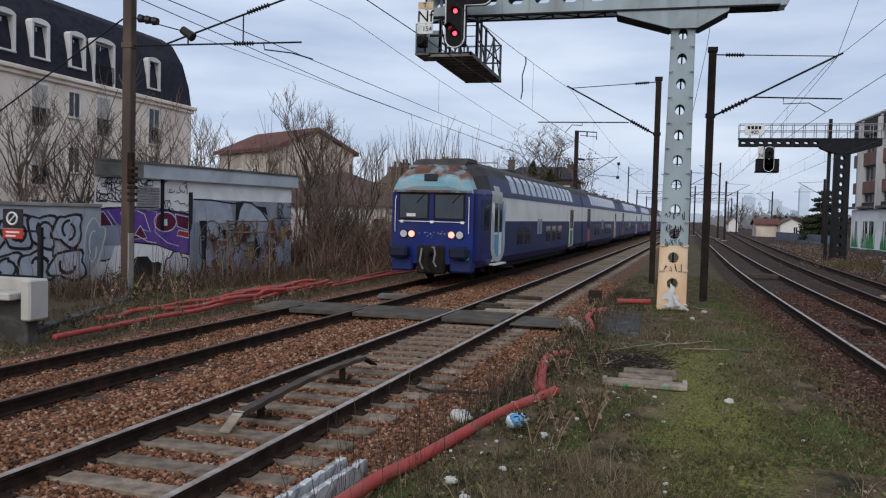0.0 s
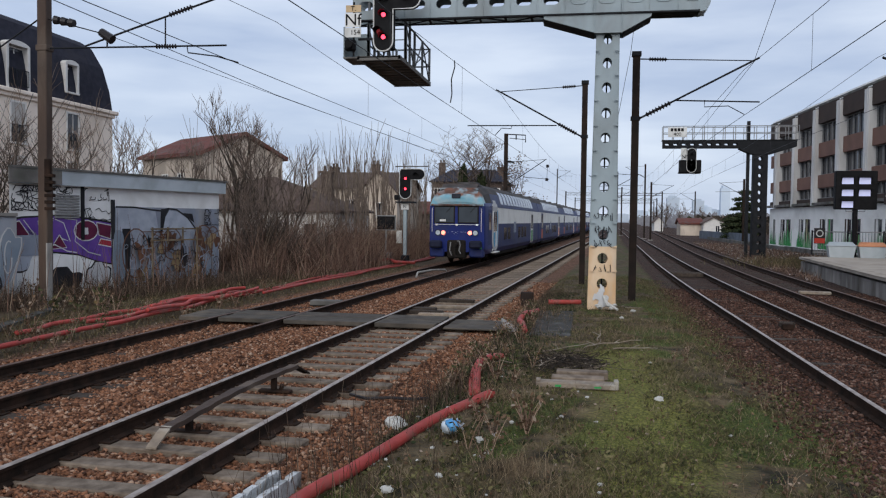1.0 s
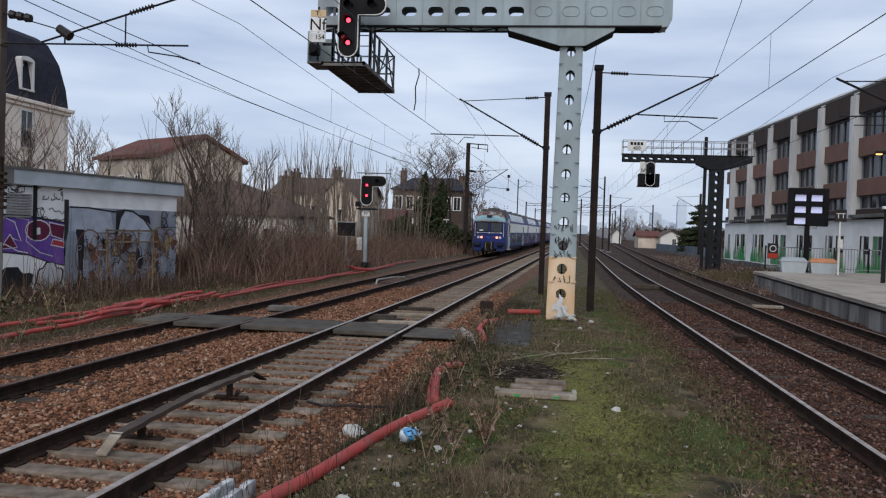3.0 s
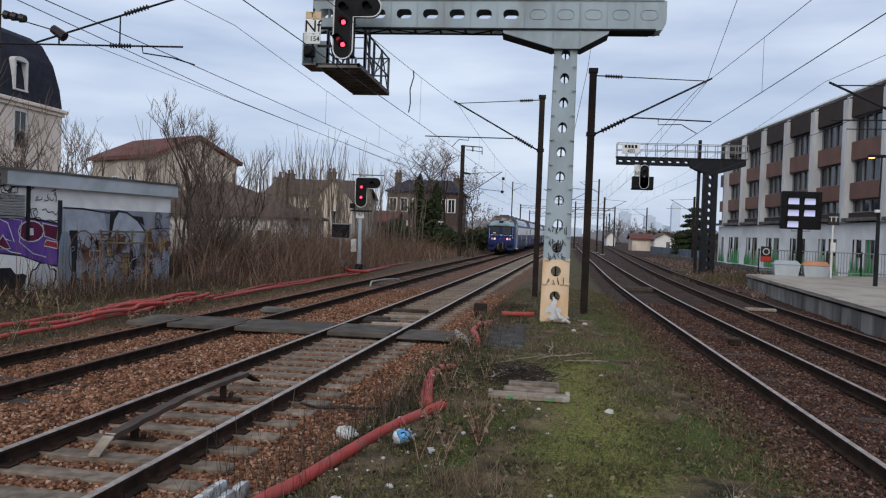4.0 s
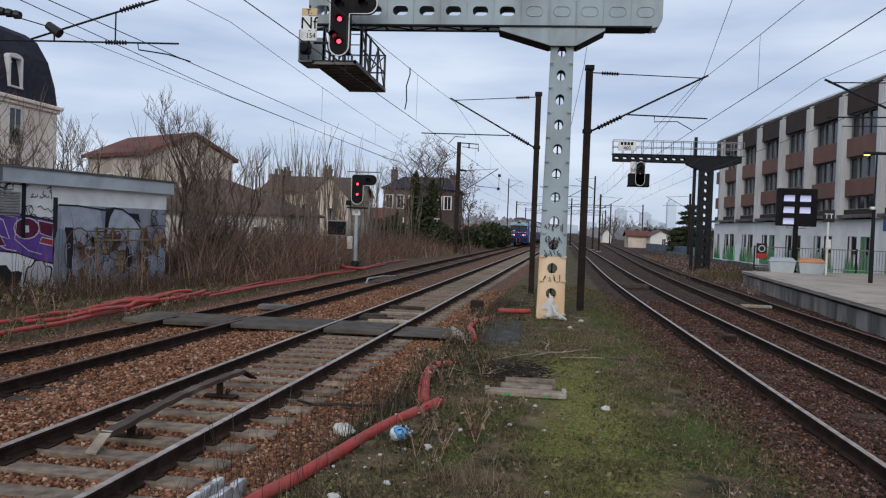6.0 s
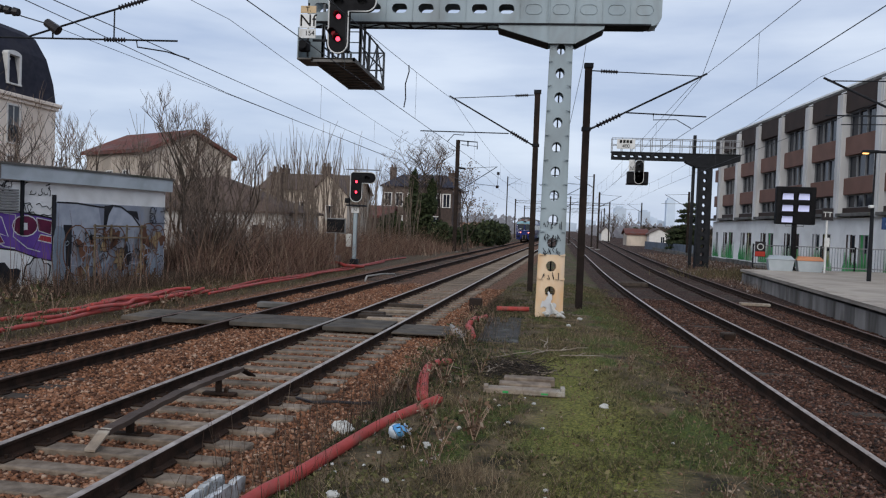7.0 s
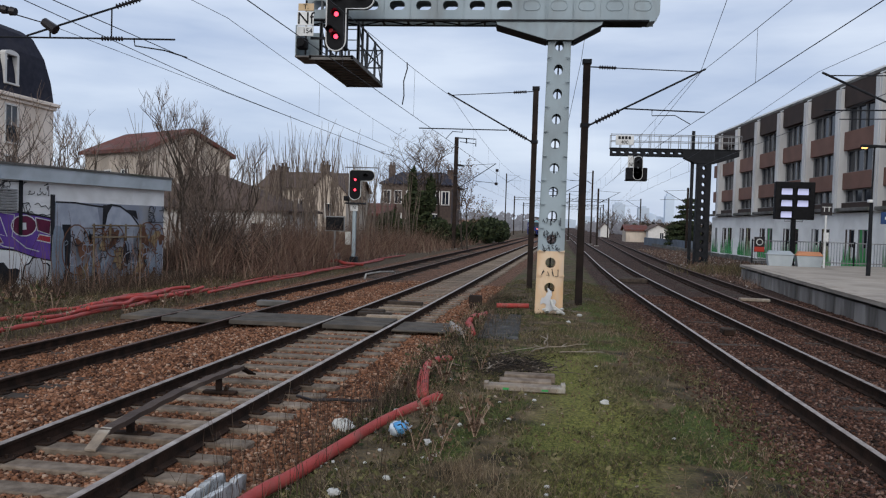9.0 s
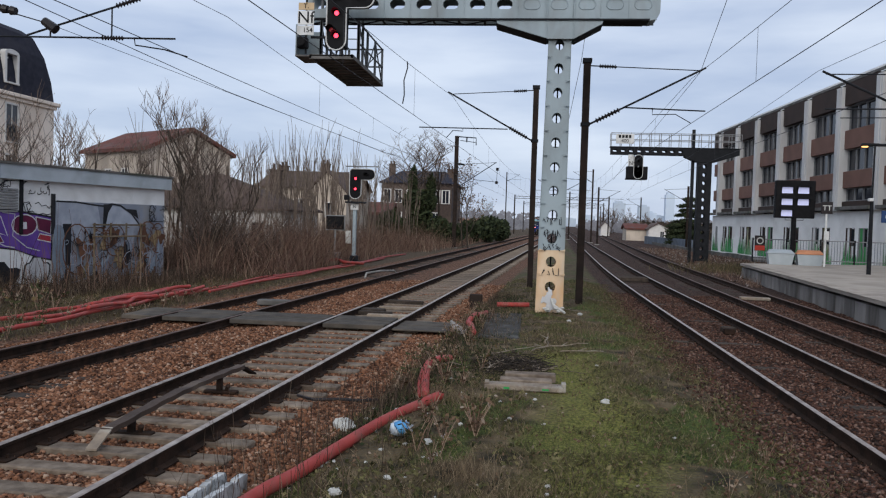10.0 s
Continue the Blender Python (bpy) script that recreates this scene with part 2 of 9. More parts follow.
M_door_blue = mat("light_blue_spray_paint", (0.12, 0.4, 0.62), (0.09, 0.3, 0.5), 2, 0.5, 0, 0.02)
M_spray_green = mat("green_spray_paint", (0.05, 0.35, 0.1), (0.04, 0.25, 0.07), 2, 0.5, 0, 0.02)
M_spray_orange = mat("orange_spray_paint", (0.5, 0.12, 0.04), (0.4, 0.09, 0.03), 2, 0.5, 0, 0.02)
M_spray_black = mat("black_spray_paint", (0.015, 0.015, 0.018), (0.03, 0.03, 0.034), 3, 0.6, 0, 0.05)
M_spray_white = mat("white_spray_paint", (0.6, 0.6, 0.6), (0.5, 0.5, 0.51), 3, 0.7, 0, 0.05)
M_spray_silver = mat("silver_spray_paint", (0.38, 0.41, 0.47), (0.29, 0.32, 0.38), 3, 0.6, 0, 0.05)
M_spray_purple = mat("purple_spray_paint", (0.11, 0.05, 0.28), (0.17, 0.08, 0.36), 2, 0.7, 0, 0.05)
M_spray_wine = mat("wine_red_spray_paint", (0.13, 0.018, 0.05), (0.09, 0.014, 0.04), 2, 0.7, 0, 0.05)
M_spray_red = mat("red_spray_paint", (0.35, 0.03, 0.05), (0.26, 0.025, 0.04), 2, 0.7, 0, 0.05)
M_spray_yellow = mat("ochre_spray_paint", (0.38, 0.29, 0.16), (0.28, 0.2, 0.11), 2, 0.7, 0, 0.05)
M_spray_sky = mat("pale_blue_spray_paint", (0.21, 0.26, 0.32), (0.27, 0.31, 0.36), 2, 0.7, 0, 0.05)
M_spray_brown = mat("brown_spray_paint", (0.16, 0.075, 0.045), (0.11, 0.055, 0.035), 2, 0.7, 0, 0.05)
M_shed_wall = mat("white_rendered_wall", (0.8, 0.8, 0.79), (0.72, 0.72, 0.71), 1.5, 0.9, 0, 0.15, 40, (0.5, 0.49, 0.46), 0.9, 0.45, 0)
M_shed_panel = mat("grey_painted_shed_panel", (0.27, 0.3, 0.36), (0.2, 0.22, 0.27), 1.2, 0.85, 0, 0.15, 40, (0.3, 0.28, 0.25), 1.5, 0.6, 0)
M_fascia = mat("grey_fascia_board", (0.47, 0.52, 0.555), (0.4, 0.445, 0.475), 1.0, 0.6, 0, 0.05, 40, (0.18, 0.19, 0.19), 1.2, 0.3, 0)
M_wall_blue = mat("dull_blue_grey_wall_paint", (0.16, 0.19, 0.23), (0.12, 0.14, 0.17), 1.0, 0.9, 0, 0.2, 40, (0.08, 0.08, 0.08), 0.6, 0.6)
M_wall_grey = mat("painted_boundary_wall", (0.45, 0.48, 0.54), (0.33, 0.35, 0.4), 1.2, 0.9, 0, 0.3, 40, (0.45, 0.44, 0.38), 1.3, 0.7)
M_render = mat("beige_render", (0.9, 0.775, 0.66), (0.83, 0.7, 0.59), 0.6, 0.92, 0, 0.1, 40, (0.5, 0.38, 0.28), 0.4, 0.45, 0.04, 0.2, 0.45)
M_render_house = mat("weathered_cream_render", (0.6, 0.51, 0.42), (0.5, 0.42, 0.34), 0.8, 0.92, 0, 0.15, 40, (0.26, 0.22, 0.18), 0.45, 0.75, 0.04, 0.2, 0.5)
M_slate = mat("dark_slate_roof", (0.019, 0.019, 0.028), (0.029, 0.029, 0.041), 3.0, 0.75, 0, 0.3, 14, (0.045, 0.042, 0.048), 0.8, 0.4, spec=0.1)
M_tile = mat("red_clay_roof_tiles", (0.165, 0.056, 0.042), (0.115, 0.045, 0.036), 3, 0.9, 0, 0.5, 12, (0.12, 0.1, 0.095), 0.9, 0.8)
M_tile_brown = mat("brown_roof_tiles", (0.12, 0.083, 0.068), (0.085, 0.06, 0.05), 3, 0.9, 0, 0.5, 12, (0.055, 0.045, 0.04), 0.6, 0.6)
M_brick = mat("dark_brick", (0.1, 0.072, 0.06), (0.07, 0.052, 0.045), 5, 0.92, 0, 0.4, 18, (0.26, 0.2, 0.16), 0.3, 0.5)
M_trim = mat("white_window_surround", (0.76, 0.73, 0.69), (0.68, 0.65, 0.61), 2, 0.8, 0, 0.05)
M_win = glass("dark_window_glass", (0.01, 0.012, 0.017), 0.08)
M_shutter = mat("pale_roller_shutter", (0.5, 0.47, 0.43), (0.44, 0.41, 0.38), 2, 0.8, 0, 0.2)
M_office_white = mat("white_office_wall", (0.9, 0.89, 0.86), (0.85, 0.84, 0.81), 0.7, 0.85, 0, 0.08, 40, (0.45, 0.43, 0.4), 0.4, 0.4, 0.02)
M_office_pilaster = mat("pale_concrete_pilaster", (0.66, 0.65, 0.63), (0.58, 0.57, 0.55), 1.2, 0.88, 0, 0.1, 40, (0.33, 0.31, 0.3), 0.6, 0.5, 0.03, 0.4, 0.3)
M_office_brown = mat("brown_spandrel_panel", (0.21, 0.115, 0.088), (0.18, 0.098, 0.076), 1.0, 0.8, 0, 0.08, 40, (0.12, 0.075, 0.06), 0.5, 0.4, 0.04)
M_office_dark = mat("dark_brown_parapet", (0.06, 0.04, 0.033), (0.045, 0.032, 0.027), 1.0, 0.8, 0, 0.1, 40, None, 1, 0, 0.04)
M_frame_grey = mat("grey_window_frame", (0.26, 0.26, 0.26), (0.2, 0.2, 0.2), 3, 0.6, 0, 0.03)
M_mural_green = mat("green_mural_paint", (0.07, 0.3, 0.1), (0.22, 0.42, 0.2), 1.4, 0.8, 0, 0.05, 40, (0.5, 0.52, 0.45), 1.6, 0.8)
M_mural_yellow = mat("yellow_mural_paint", (0.4, 0.38, 0.16), (0.5, 0.48, 0.38), 1.4, 0.8, 0, 0.05)
M_platform_block = mat("dirty_platform_blocks", (0.29, 0.27, 0.25), (0.19, 0.175, 0.16), 1.6, 0.92, 0, 0.35, 35, (0.09, 0.078, 0.066), 1.4, 0.8, 0.3, 0.2, 0.3)
M_bramble_dark = island("dark_dead_brambles", (0.012, 0.01, 0.008), (0.06, 0.045, 0.034), c=(0.2, 0.16, 0.13))
M_wall_soot = mat("sooty_blockwork", (0.06, 0.056, 0.052), (0.028, 0.027, 0.025), 2.5, 0.92, 0, 0.5, 30, (0.15, 0.15, 0.14), 2.2, 0.6)
M_kerb = mat("chipped_white_kerb_paint", (0.55, 0.56, 0.56), (0.36, 0.37, 0.37), 9, 0.85, 0, 0.4, 40, (0.1, 0.09, 0.08), 7.0, 0.9)
M_platform_top = mat("pale_platform_paving", (0.46, 0.4, 0.335), (0.38, 0.33, 0.275), 1.0, 0.9, 0, 0.15, 40, (0.24, 0.21, 0.18), 0.6, 0.6)
M_coping = mat("worn_coping_stone", (0.42, 0.36, 0.3), (0.3, 0.26, 0.22), 1.6, 0.9, 0, 0.25, 40, (0.13, 0.11, 0.095), 1.1, 0.7)
M_bin_grey = mat("grey_plastic_grit_bin", (0.42, 0.46, 0.48), (0.36, 0.4, 0.42), 2, 0.5, 0, 0.05)
M_bin_orange = mat("orange_plastic_lid", (0.55, 0.24, 0.12), (0.48, 0.2, 0.1), 2, 0.5, 0, 0.05)
M_sign_red = mat("red_sign_enamel", (0.5, 0.05, 0.03), (0.42, 0.045, 0.03), 3, 0.5, 0, 0.03)
M_sign_dark = mat("black_sign_enamel", (0.02, 0.016, 0.018), (0.03, 0.025, 0.026), 3, 0.5, 0, 0.03)
M_sign_blue = mat("blue_sign_enamel", (0.02, 0.05, 0.14), (0.025, 0.06, 0.16), 3, 0.5, 0, 0.03)
# distance haze is mixed straight into these two base colours
M_haze_tower = mat("hazy_far_tower", (0.52, 0.6, 0.7), (0.58, 0.66, 0.74), 0.05, 0.9, 0, 0)
M_haze_wood = mat("hazy_far_wood", (0.2, 0.2, 0.225), (0.28, 0.28, 0.3), 0.3, 0.95, 0, 0)


def ground_material():
    m = bpy.data.materials.new("trackside_ground")
    m.use_nodes = True
    n, l = m.node_tree.nodes, m.node_tree.links
    p = n["Principled BSDF"]
    co = n.new("ShaderNodeTexCoord")

    def tex(kind, s, **more):
        t = n.new(kind)
        t.inputs["Scale"].default_value = s
        for k, v in more.items():
            t.inputs[k].default_value = v
        l.new(co.outputs["Object"], t.inputs["Vector"])
        return t

    def ramp(src, stops):
        r = n.new("ShaderNodeValToRGB")
        e = r.color_ramp.elements
        while len(e) < len(stops):
            e.new(0.5)
        for k, (pos, c) in zip(e, stops):
            k.position, k.color = pos, (*c, 1)
        l.new(src, r.inputs["Fac"])
        return r.outputs["Color"]

    def mix(fac, a, b):
        x = n.new("ShaderNodeMix")
        x.data_type = "RGBA"
        l.new(fac, x.inputs[0])
        l.new(a, x.inputs[6])
        l.new(b, x.inputs[7])
        return x.outputs[2]

    def soft(attr, t, lo, hi, weight=0.5):
        """An attribute's mask with its border broken up by a noise."""
        a = n.new("ShaderNodeAttribute")
        a.attribute_name = attr
        s = n.new("ShaderNodeMath")
        s.operation = "MULTIPLY_ADD"
        s.inputs[1].default_value = weight
        l.new(t.outputs["Fac"], s.inputs[0])
        l.new(a.outputs["Fac"], s.inputs[2])
        r = n.new("ShaderNodeMapRange")
        r.inputs["From Min"].default_value, r.inputs["From Max"].default_value = lo, hi
        l.new(s.outputs[0], r.inputs["Value"])
        return r.outputs[0]

    cells = tex("ShaderNodeTexVoronoi", 22.0)
    tone = n.new("ShaderNodeSeparateColor")
    l.new(cells.outputs["Color"], tone.inputs["Color"])
    # bed tones lie below the loose stones' own: shade in the gaps, as colour
    left = ramp(tone.outputs[0], [(0, (0.045, 0.024, 0.016)), (0.6, (0.15, 0.075, 0.045)), (1, (0.25, 0.15, 0.1))])
    right = ramp(tone.outputs[0], [(0, (0.014, 0.009, 0.007)), (0.6, (0.056, 0.031, 0.022)), (1, (0.105, 0.065, 0.049))])
    n_big, n_mid, n_fine = (tex("ShaderNodeTexNoise", s, Detail=d) for s, d in ((0.55, 6.0), (2.5, 6.0), (26.0, 4.0)))
    stones = mix(soft("dark", n_mid, 0.35, 0.95), left, right)
    turf = ramp(n_mid.outputs["Fac"], [(0.34, (0.03, 0.026, 0.016)), (0.46, (0.09, 0.068, 0.04)), (0.57, (0.135, 0.1, 0.056)), (0.72, (0.22, 0.16, 0.1))])
    moss = ramp(n_fine.outputs["Fac"], [(0.35, (0.065, 0.066, 0.02)), (0.65, (0.23, 0.22, 0.058))])
    soil = ramp(n_fine.outputs["Fac"], [(0.3, (0.05, 0.037, 0.026)), (0.7, (0.13, 0.095, 0.062))])
    lush = ramp(n_fine.outputs["Fac"], [(0.32, (0.024, 0.036, 0.011)), (0.68, (0.11, 0.135, 0.036))])
    turf = mix(soft("lush", n_mid, 0.6, 1.0, 0.6), turf, lush)
    green = mix(soft("moss", n_big, 0.75, 1.05, 0.7), turf, moss)
    green = mix(soft("soil", n_big, 0.55, 0.95, 0.5), green, soil)
    l.new(mix(soft("grass", n_mid, 0.6, 0.9), stones, green), p.inputs["Base Color"])
    p.inputs["Roughness"].default_value = 0.95
    p.inputs["Specular IOR Level"].default_value = 0.15
    b1, b2 = n.new("ShaderNodeBump"), n.new("ShaderNodeBump")
    b1.inputs["Strength"].default_value, b1.inputs["Distance"].default_value, b1.invert = 0.9, 0.03, True
    b2.inputs["Strength"].default_value, b2.inputs["Distance"].default_value = 0.6, 0.04
    l.new(cells.outputs["Distance"], b1.inputs["Height"])
    l.new(n_fine.outputs["Fac"], b2.inputs["Height"])
    l.new(b1.outputs["Normal"], b2.inputs["Normal"])
    l.new(b2.outputs["Normal"], p.inputs["Normal"])
    return m


M_ground = ground_material()


# ---------------------------------------------------------------- mesh building
class B:
    """Collects corners and faces, with a material slot for each face."""

    def __init__(self):
        self.v, self.f, self.m = [], [], []

    def add(self, verts, faces, slot=0):
        o = len(self.v)
        self.v += [tuple(p) for p in verts]
        self.f += [tuple(o + i for i in f) for f in faces]
        self.m += [slot] * len(faces)
        return self

    def box(self, x0, x1, y0, y1, z0, z1, c=0.0, slot=0, turn=None):
        """A box; c: the chamfer of its edges."""
        lo, hi = (x0, y0, z0), (x1, y1, z1)
        c = min(c, 0.45 * min(hi[i] - lo[i] for i in range(3)))
        if c <= 0:
            vs = [(x, y, z) for x in (x0, x1) for y in (y0, y1) for z in (z0, z1)]
            fs = [(0, 1, 3, 2), (4, 6, 7, 5), (0, 4, 5, 1), (2, 3, 7, 6), (0, 2, 6, 4), (1, 5, 7, 3)]
        else:
            vs, ix = [], {}
            for sx in (0, 1):
                for sy in (0, 1):
                    for sz in (0, 1):
                        s = (sx, sy, sz)
                        for a in range(3):
                            ix[s, a] = len(vs)
                            vs.append(tuple((hi[i] if s[i] else lo[i]) + (0 if i == a else (-c if s[i] else c)) for i in range(3)))
            fs = []
            for a in range(3):
                b, d = (a + 1) % 3, (a + 2) % 3
                for e in (0, 1):
                    q = []
                    for u, w in ((0, 0), (1, 0), (1, 1), (0, 1)):
                        s = [0, 0, 0]
                        s[a], s[b], s[d] = e, u, w
                        q.append(ix[tuple(s), a])
                    fs.append(tuple(q if e else q[::-1]))
                for u in (0, 1):
                    for w in (0, 1):
                        s0, s1 = [0, 0, 0], [0, 0, 0]
                        s0[b] = s1[b] = u
                        s0[d] = s1[d] = w
                        s0[a], s1[a] = 0, 1
                        s0, s1 = tuple(s0), tuple(s1)
                        q = (ix[s0, b], ix[s1, b], ix[s1, d], ix[s0, d])
                        fs.append(q if u != w else q[::-1])
            for s in [(x, y, z) for x in (0, 1) for y in (0, 1) for z in (0, 1)]:
                q = (ix[s, 0], ix[s, 1], ix[s, 2])
                fs.append(q if sum(s) % 2 else q[::-1])
        if turn is not None:
            vs = [tuple(turn @ Vector(p)) for p in vs]
        return self.add(vs, fs, slot)

    def tube(self, pts, r, n=8, slot=0, caps=True):
        """A round bar along points; r may be a list, one for each."""
        pts = [Vector(p) for p in pts]
        rs = r if isinstance(r, (list, tuple)) else [r] * len(pts)
        rings, up = [], None
        for i, p in enumerate(pts):
            d = (pts[min(i + 1, len(pts) - 1)] - pts[max(i - 1, 0)]).normalized()
            if up is None:
                up = d.orthogonal().normalized()
            up = (up - d * up.dot(d)).normalized()
            side = d.cross(up)
            rings.append([p + (up * math.cos(a) + side * math.sin(a)) * rs[i] for a in (2 * math.pi * k / n for k in range(n))])
        vs = [q for ring in rings for q in ring]
        fs = [(i * n + k, i * n + (k + 1) % n, (i + 1) * n + (k + 1) % n, (i + 1) * n + k) for i in range(len(pts) - 1) for k in range(n)]
        if caps:
            fs += [tuple(range(n))[::-1], tuple(range((len(pts) - 1) * n, len(pts) * n))]
        return self.add(vs, fs, slot)

    def prism(self, poly, way, slot=0):
        """A flat outline of points pushed along way."""
        k, w = len(poly), Vector(way)
        vs = [Vector(p) for p in poly] + [Vector(p) + w for p in poly]
        return self.add(vs, [tuple(range(k))[::-1], tuple(range(k, 2 * k))] + [(i, (i + 1) % k, k + (i + 1) % k, k + i) for i in range(k)], slot)

    def plate(self, rect, hole, y0, y1, slot=0, put=None):
        """A plate in x and z, from y0 to y1, with one hole of that outline through it."""
        x0, x1, z0, z1 = rect
        cx, cz = (sum(p[i] for p in hole) / len(hole) for i in (0, 1))
        k, rim = len(hole), []
        corners = [(x0, z0), (x1, z0), (x1, z1), (x0, z1)]
        for hx, hz in hole:
            dx, dz = hx - cx, hz - cz
            t = min([((x1 if dx > 0 else x0) - cx) / dx if abs(dx) > 1e-9 else 1e9, ((z1 if dz > 0 else z0) - cz) / dz if abs(dz) > 1e-9 else 1e9])
            rim.append([cx + dx * t, cz + dz * t])
        for c in corners:
            j = min(range(k), key=lambda i: (rim[i][0] - c[0]) ** 2 + (rim[i][1] - c[1]) ** 2)
            rim[j] = list(c)
        put = put or (lambda x, y, z: (x, y, z))
        vs = [put(x, y, z) for y in (y0, y1) for ring in (hole, rim) for x, z in ring]
        fs = []
        for i in range(k):
            j = (i + 1) % k
            fs += [(i, j, k + j, k + i), (2 * k + i, 3 * k + i, 3 * k + j, 2 * k + j), (i, 2 * k + i, 2 * k + j, j), (k + i, k + j, 3 * k + j, 3 * k + i)]
        return self.add(vs, fs, slot)

    def mesh(self, name, mats, smooth=False, weld=False):
        me = bpy.data.meshes.new(name)
        me.from_pydata(self.v, [], self.f)
        for m in mats if isinstance(mats, (list, tuple)) else [mats]:
            me.materials.append(m)
        me.polygons.foreach_set("material_index", self.m)
        if smooth:
            me.polygons.foreach_set("use_smooth", [True] * len(self.f))
        bm = bmesh.new()
        bm.from_mesh(me)
        if weld:
            bmesh.ops.remove_doubles(bm, verts=bm.verts, dist=0.0008)
        bmesh.ops.recalc_face_normals(bm, faces=bm.faces)
        bm.to_mesh(me)
        bm.free()
        return me


def part(name, b, material, parent=None, label="", smooth=False, at=None, weld=False):
    """One mesh object, under a thing or a part where one is given."""
    ob = new(name, b.mesh(name, material, smooth, weld))
    if parent is not None:
        ob.parent = parent
    if at is not None:
        ob.matrix_local = at
    return tagged(ob, label) if label else ob


def thing(name, label, category, m=None, group="", kind=""):
    ob = new(name)
    ob.empty_display_size = 0.2
    if m is not None:
        ob.matrix_world = m
    return tagged(ob, label, category, group, kind)


def raw(name, verts, faces, material, slots=None):
    """A large mesh from arrays: corners (n, 3) and faces (m, 3 or 4)."""
    me = bpy.data.meshes.new(name)
    k = faces.shape[1]
    me.vertices.add(len(verts))
    me.vertices.foreach_set("co", np.ascontiguousarray(verts, np.float32).ravel())
    me.loops.add(faces.size)
    me.loops.foreach_set("vertex_index", np.ascontiguousarray(faces, np.int32).ravel())
    me.polygons.add(len(faces))
    me.polygons.foreach_set("loop_start", np.arange(0, faces.size, k, dtype=np.int32))
    for m in material if isinstance(material, (list, tuple)) else [material]:
        me.materials.append(m)
    if slots is not None:
        me.polygons.foreach_set("material_index", np.ascontiguousarray(slots, np.int32))
    me.update(calc_edges=True)
    return new(name, me)


def circle(cx, cz, r, n=24):
    return [(cx + r * math.cos(2 * math.pi * i / n), cz + r * math.sin(2 * math.pi * i / n)) for i in range(n)]


def stadium(cx, cz, w, h, n=24):
    r, out = h / 2, []
    for i in range(n):
        a = 2 * math.pi * (i + 0.5) / n
        out.append((cx + math.copysign(w / 2 - r, math.cos(a)) + r * math.cos(a), cz + r * math.sin(a)))
    return out


def cylinder_to(b, p, q, r, n=10, slot=0):
    return b.tube([p, q], r, n, slot)


# ---------------------------------------------------------------- lie of the tracks
LEAN = 0.0475


def smooth_step(y, a, b):
    t = min(1.0, max(0.0, (y - a) / (b - a)))
    return t * t * (3 - 2 * t)


def bend(y, y0, y1, s0, s1):
    """The way sideways of a line whose slope goes from s0 to s1 between y0 and y1."""
    if y < y0:
        return s0 * (y - y0)
    d = min(y, y1) - y0
    return s0 * d + (s1 - s0) * d * d / (2 * (y1 - y0)) + (s1 * (y - y1) if y > y1 else 0.0)


def axis_near(y):
    return -4.4725 + LEAN * y


def axis_far(y):
    return -8.0 + LEAN * y


def axis_right(y):
    return 4.3 + bend(y, 22, 50, 0.0, 0.03)


def axis_outer(y):
    return 7.22 + bend(y, 16, 70, 0.012, 0.055)


# ---------------------------------------------------------------- ground
def ground_height(x, y):
    """Ballast beds under the tracks, a low hump of turf between them, a verge at the side."""
    z = -0.2
    island_l, island_r = axis_near(y) + 1.75, axis_right(y) - 1.75
    if island_l < x < island_r:
        t = min(x - island_l, island_r - x)
        z += 0.13 * smooth_step(t, 0, 0.8)
    left = axis_far(y) - 1.75
    if x < left:
        z += 0.1 * smooth_step(left - x, 0.2, 1.2) + 0.12 * smooth_step(left - x, 3, 6)
    off = axis_near(y) - x
    z += 0.05 * smooth_step(off, 0.9, 1.05) * (1 - smooth_step(off, 1.5, 2.0))
    gap = (axis_near(y) + axis_far(y)) / 2
    z += 0.05 * math.exp(-(((x - gap) / 0.5) ** 2))
    z += 0.035 * noise.noise((x * 0.7, y * 0.7, 0)) + 0.02 * noise.noise((x * 2.6, y * 2.6, 3))
    return z


def lush_patch(x, y):
    """Where the turf is green rather than brown, 0 to 1."""
    k = noise.noise((x * 0.75, y * 0.5, 9.0)) + 0.5 * noise.noise((x * 2.1, y * 1.5, 4.0)) + 0.22 * smooth_step(x, 0.6, 1.8)
    return smooth_step(k, -0.05, 0.4)


def ground_masks(x, y):
    il, ir = axis_near(y) + 1.95, axis_right(y) - 1.7
    g = min(smooth_step(x, il - 0.5, il + 0.6), 1 - smooth_step(x, ir - 0.4, ir + 0.6))
    left = axis_far(y) - 1.7
    g = max(g, 1 - smooth_step(x, left - 0.9, left + 0.1))
    if y > 45:
        g *= 1 - 0.4 * smooth_step(y, 45, 90) * (x > il - 1)
    d = smooth_step(x, 0.5, 2.2)
    moss = math.exp(-(((x - 0.7) / 1.1) ** 2)) * (1 - smooth_step(y, 13, 19)) * 0.75
    soil = 0.75 if x < left else 0.75 * math.exp(-(((x + 0.35) / 0.9) ** 2 + ((y - 17.5) / 3.2) ** 2)) + 0.5 * smooth_step(y, 20, 26)
    return g, d, moss, soil, lush_patch(x, y)


